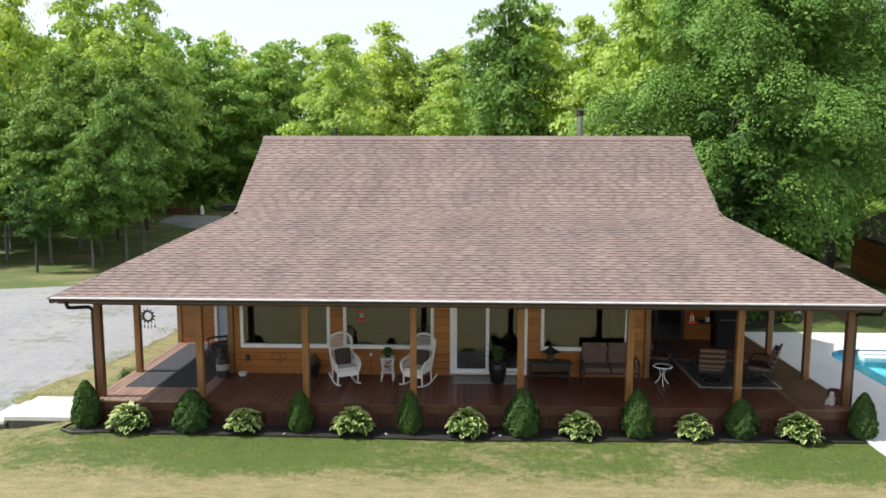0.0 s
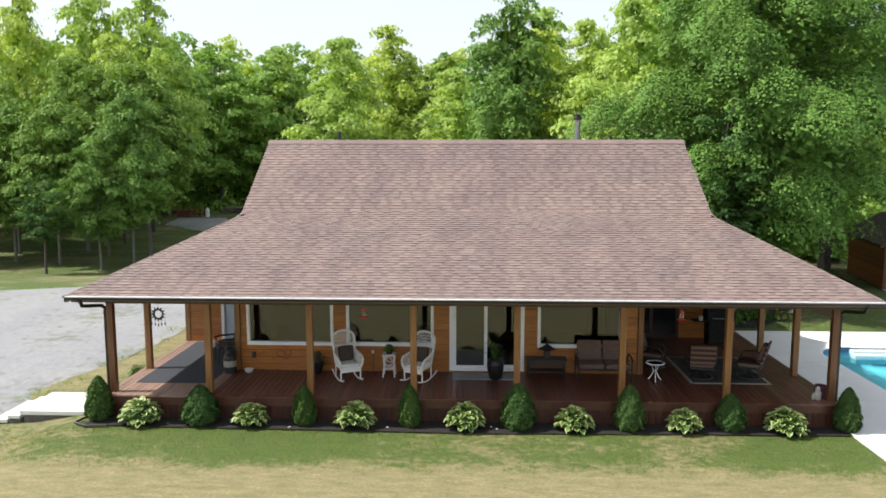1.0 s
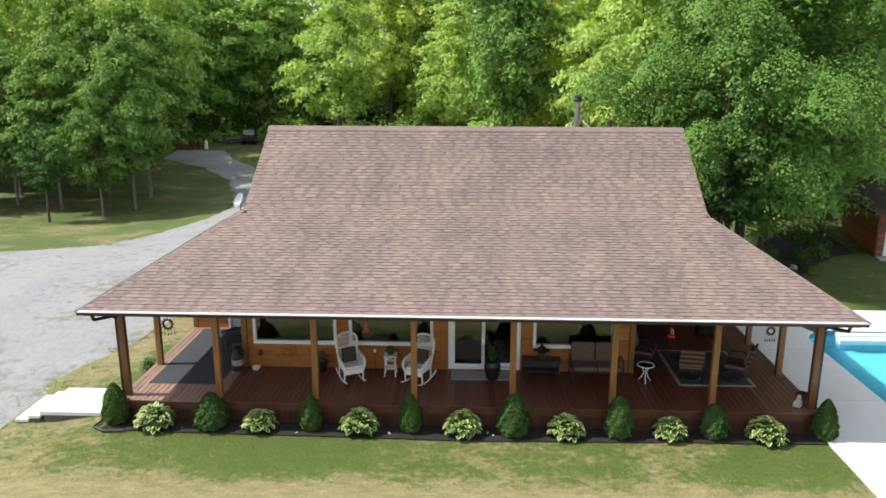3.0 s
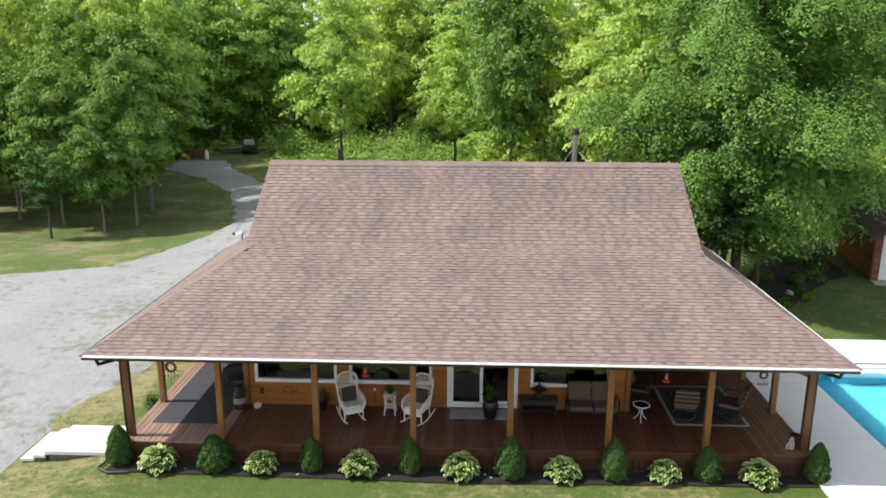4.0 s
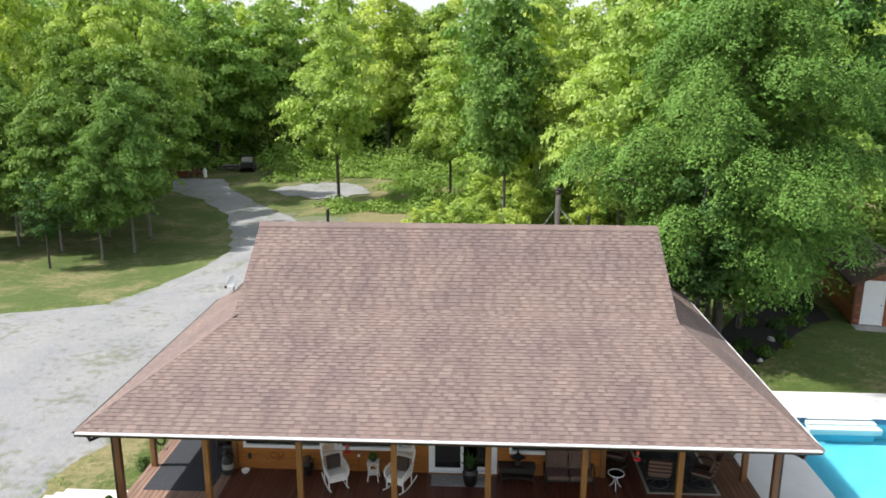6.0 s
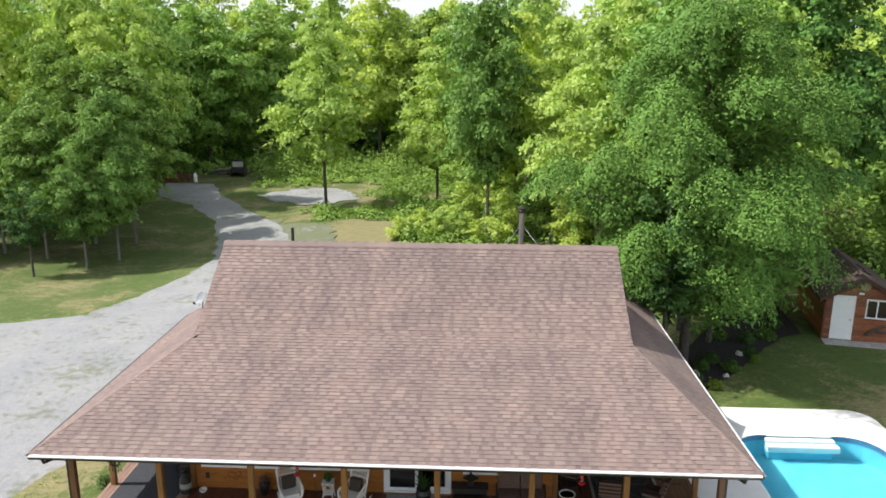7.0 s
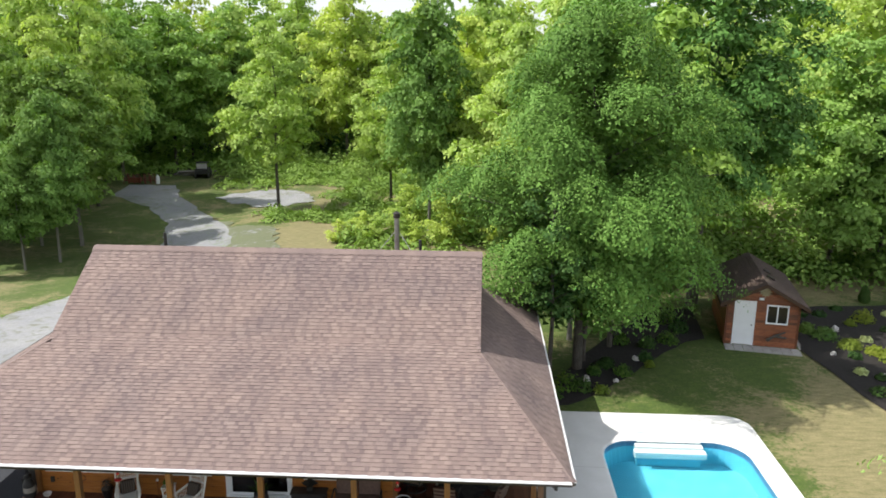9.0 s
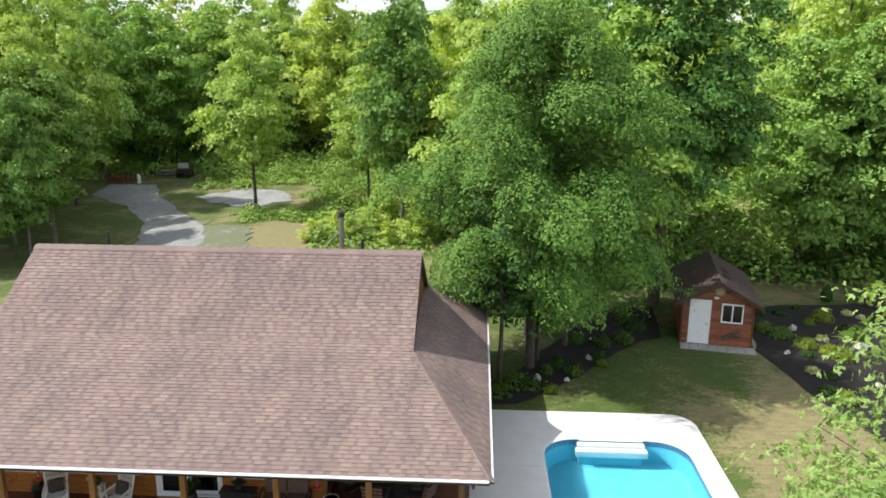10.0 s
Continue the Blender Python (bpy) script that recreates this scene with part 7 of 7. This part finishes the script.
gap = 0.032
clad(front, LX + 0.06, RX - 0.1, WALL_Y, [(W1[0] - gap, W1[1] + gap, SILL - 0.05, HEAD + 0.03), (W2[0] - gap, W2[1] + gap, SILL - 0.05, HEAD + 0.03), (W3[0] - gap, W3[1] + gap, SILL - 0.05, HEAD + 0.03), (DOOR[0], DOOR[1], 0.3, 2.68)])
clad(left_wall, WALL_Y + 0.02, 4.95, LX, [], axis="y", out=-1)
clad(room_wall, -8.48, LX, 5.0, [(-7.5, -6.62, 0.3, 2.6)])
# these planks hold the nook's shade in their tone
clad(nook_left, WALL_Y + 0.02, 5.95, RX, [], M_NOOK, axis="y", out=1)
clad(nook, RX, 8.01, 6.0, [(4.9, 6.6, 0.3, 2.66)])
clad(right_wall, 6.05, 14.4, 8.03, [], axis="y", out=1, z0=0.0)
clad(room_left, 5.06, LEFT_END - 0.3, -8.6, [], axis="y", out=-1, z0=0.0)

# deck boards
BOARD = 0.143


def board_mesh(length):
    return finish(prism([(0, 0), (0, 0.028), (0.005, 0.034), (BOARD - 0.011, 0.034), (BOARD - 0.006, 0.028), (BOARD - 0.006, 0)], (0, length), "y"), "board")


shared = {}
x = -8.62
while x < 8.6:
    ends = 5.0 if x < LX - 0.1 else WALL_Y if x < RX - 0.1 else 6.0 if x < 7.9 else 14.4
    # left boards carry the sun in their colour, right ones bounced light and sheen
    stain = M_WORN_SUNLIT if x < LX - 0.1 else M_FADED_SHEEN if x > 7.3 else M_DECK
    if (ends, stain) not in shared:
        shared[ends, stain] = board_mesh(ends + 0.3)
    part("board", shared[ends, stain], stain, deck).matrix_basis = pose(x, -0.3, DECK - 0.034)
    x += BOARD
# upright skirting boards under the deck edge
skirt = finish(boxed(0, 0.13, 0, 0.022, 0.0, 0.33), "skirting_board")
x = -8.56
while x < 8.5:
    part("skirting_board", skirt, M_SKIRT, deck).matrix_basis = pose(x, -0.232, 0.0)
    x += 0.143
skirt_y = finish(boxed(0, 0.022, 0, 0.13, 0.0, 0.33), "skirting_board")
y = -0.17
while y < 4.9:
    part("skirting_board", skirt_y, M_SKIRT, deck).matrix_basis = pose(-8.585, y, 0.0)
    part("skirting_board", skirt_y, M_SKIRT, deck).matrix_basis = pose(8.575, y, 0.0)
    y += 0.143


def shingle_corners(w, h, t=0.016, cut0=0.0, cut1=0.0):
    """Top and butt of one shingle in the plane's own axes, its upper corners cut back at a hip."""
    a, b, c, d = (0, 0, t), (w, 0, t), (w - cut1, h, 0.004), (cut0, h, 0.004)
    return [(a, b, c, d), ((0, 0, 0), (w, 0, 0), b, a)]


def shingle_plane(poly, rng, keep=None, thick=1.0):
    """Courses of shingles over a roof plane whose first two points are its eave. Returns the corners of those not kept as parts, and the kept places."""
    p0, p1 = Vector(poly[0]), Vector(poly[1])
    u = (p1 - p0).normalized()
    far = Vector(poly[2]) - p0
    v = (far - u * far.dot(u)).normalized()
    n = u.cross(v)
    flat = [((Vector(p) - p0).dot(u), (Vector(p) - p0).dot(v)) for p in poly]
    top = max(b for _, b in flat)

    def span(h):
        hits = []
        for (a, b), (c, d) in zip(flat, flat[1:] + flat[:1]):
            if (b <= h < d) or (d <= h < b):
                hits.append(a + (c - a) * (h - b) / (d - b))
        return (min(hits), max(hits)) if len(hits) > 1 else None

    out, kept, h, row = [], [], 0.0, 0
    step = 0.142
    while h < top - 0.02:
        s = span(h + 0.01)
        if s is None:
            break
        upper = span(min(h + step + 0.03, top - 0.001)) or s
        x = s[0] - rng.uniform(0, 0.2)
        tab = 0
        while x < s[1]:
            tab += 1
            w = rng.choice((0.17, 0.21, 0.26, 0.3)) if tab % 2 else rng.choice((0.1, 0.14, 0.18))
            a, b = max(x, s[0]), min(x + w, s[1])
            if b - a > 0.02:
                if keep and row in keep[0] and keep[1] <= (p0 + u * a).x <= keep[2]:
                    kept.append((a, h, b - a, tab % 2))
                else:
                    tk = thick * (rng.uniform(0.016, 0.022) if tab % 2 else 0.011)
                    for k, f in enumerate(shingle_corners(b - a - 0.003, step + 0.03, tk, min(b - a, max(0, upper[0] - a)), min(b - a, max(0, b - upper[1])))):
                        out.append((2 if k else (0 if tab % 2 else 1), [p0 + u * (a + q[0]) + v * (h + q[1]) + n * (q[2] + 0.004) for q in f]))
            x += w
        h += step
        row += 1
    return out, kept, (p0, u, v, n)


rng = random.Random(5)
loose = []
for plane in (P_FRONT, P_UPPER, P_RIGHT, P_LEFT):
    out, kept, (p0, u, v, n) = shingle_plane(plane, rng, (range(0, 6), -6.3, 6.3) if plane is P_FRONT else None, 0.45 if plane in (P_RIGHT, P_LEFT) else 1.0)
    loose += out
    shapes = {}
    for a, h, w, tab in kept[:300]:
        w = (round(w, 2), tab)
        if w not in shapes:
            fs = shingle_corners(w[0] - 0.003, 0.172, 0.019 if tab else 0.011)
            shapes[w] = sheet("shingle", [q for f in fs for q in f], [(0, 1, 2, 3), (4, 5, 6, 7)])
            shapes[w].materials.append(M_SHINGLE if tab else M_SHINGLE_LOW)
            shapes[w].materials.append(M_SHINGLE_EDGE)
            shapes[w].polygons[1].material_index = 1
        ob = part("shingle", shapes[w], None, roof)
        m = Matrix((u, v, n)).transposed().to_4x4()
        m.translation = p0 + u * a + v * h + n * 0.004
        ob.matrix_basis = m
    for a, h, w, tab in kept[300:]:
        for k, f in enumerate(shingle_corners(w - 0.003, 0.172, 0.019 if tab else 0.011)):
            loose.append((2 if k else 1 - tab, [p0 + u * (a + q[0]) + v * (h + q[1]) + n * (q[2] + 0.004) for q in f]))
shingles = quads("shingles", np.array([f for _, f in loose]))
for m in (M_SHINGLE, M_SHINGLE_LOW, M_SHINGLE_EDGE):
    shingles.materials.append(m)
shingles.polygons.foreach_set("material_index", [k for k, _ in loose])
rest = part("shingles", shingles, None, roof)
tagged(rest, "courses of brown and pinkish asphalt shingles", kind="stuff")
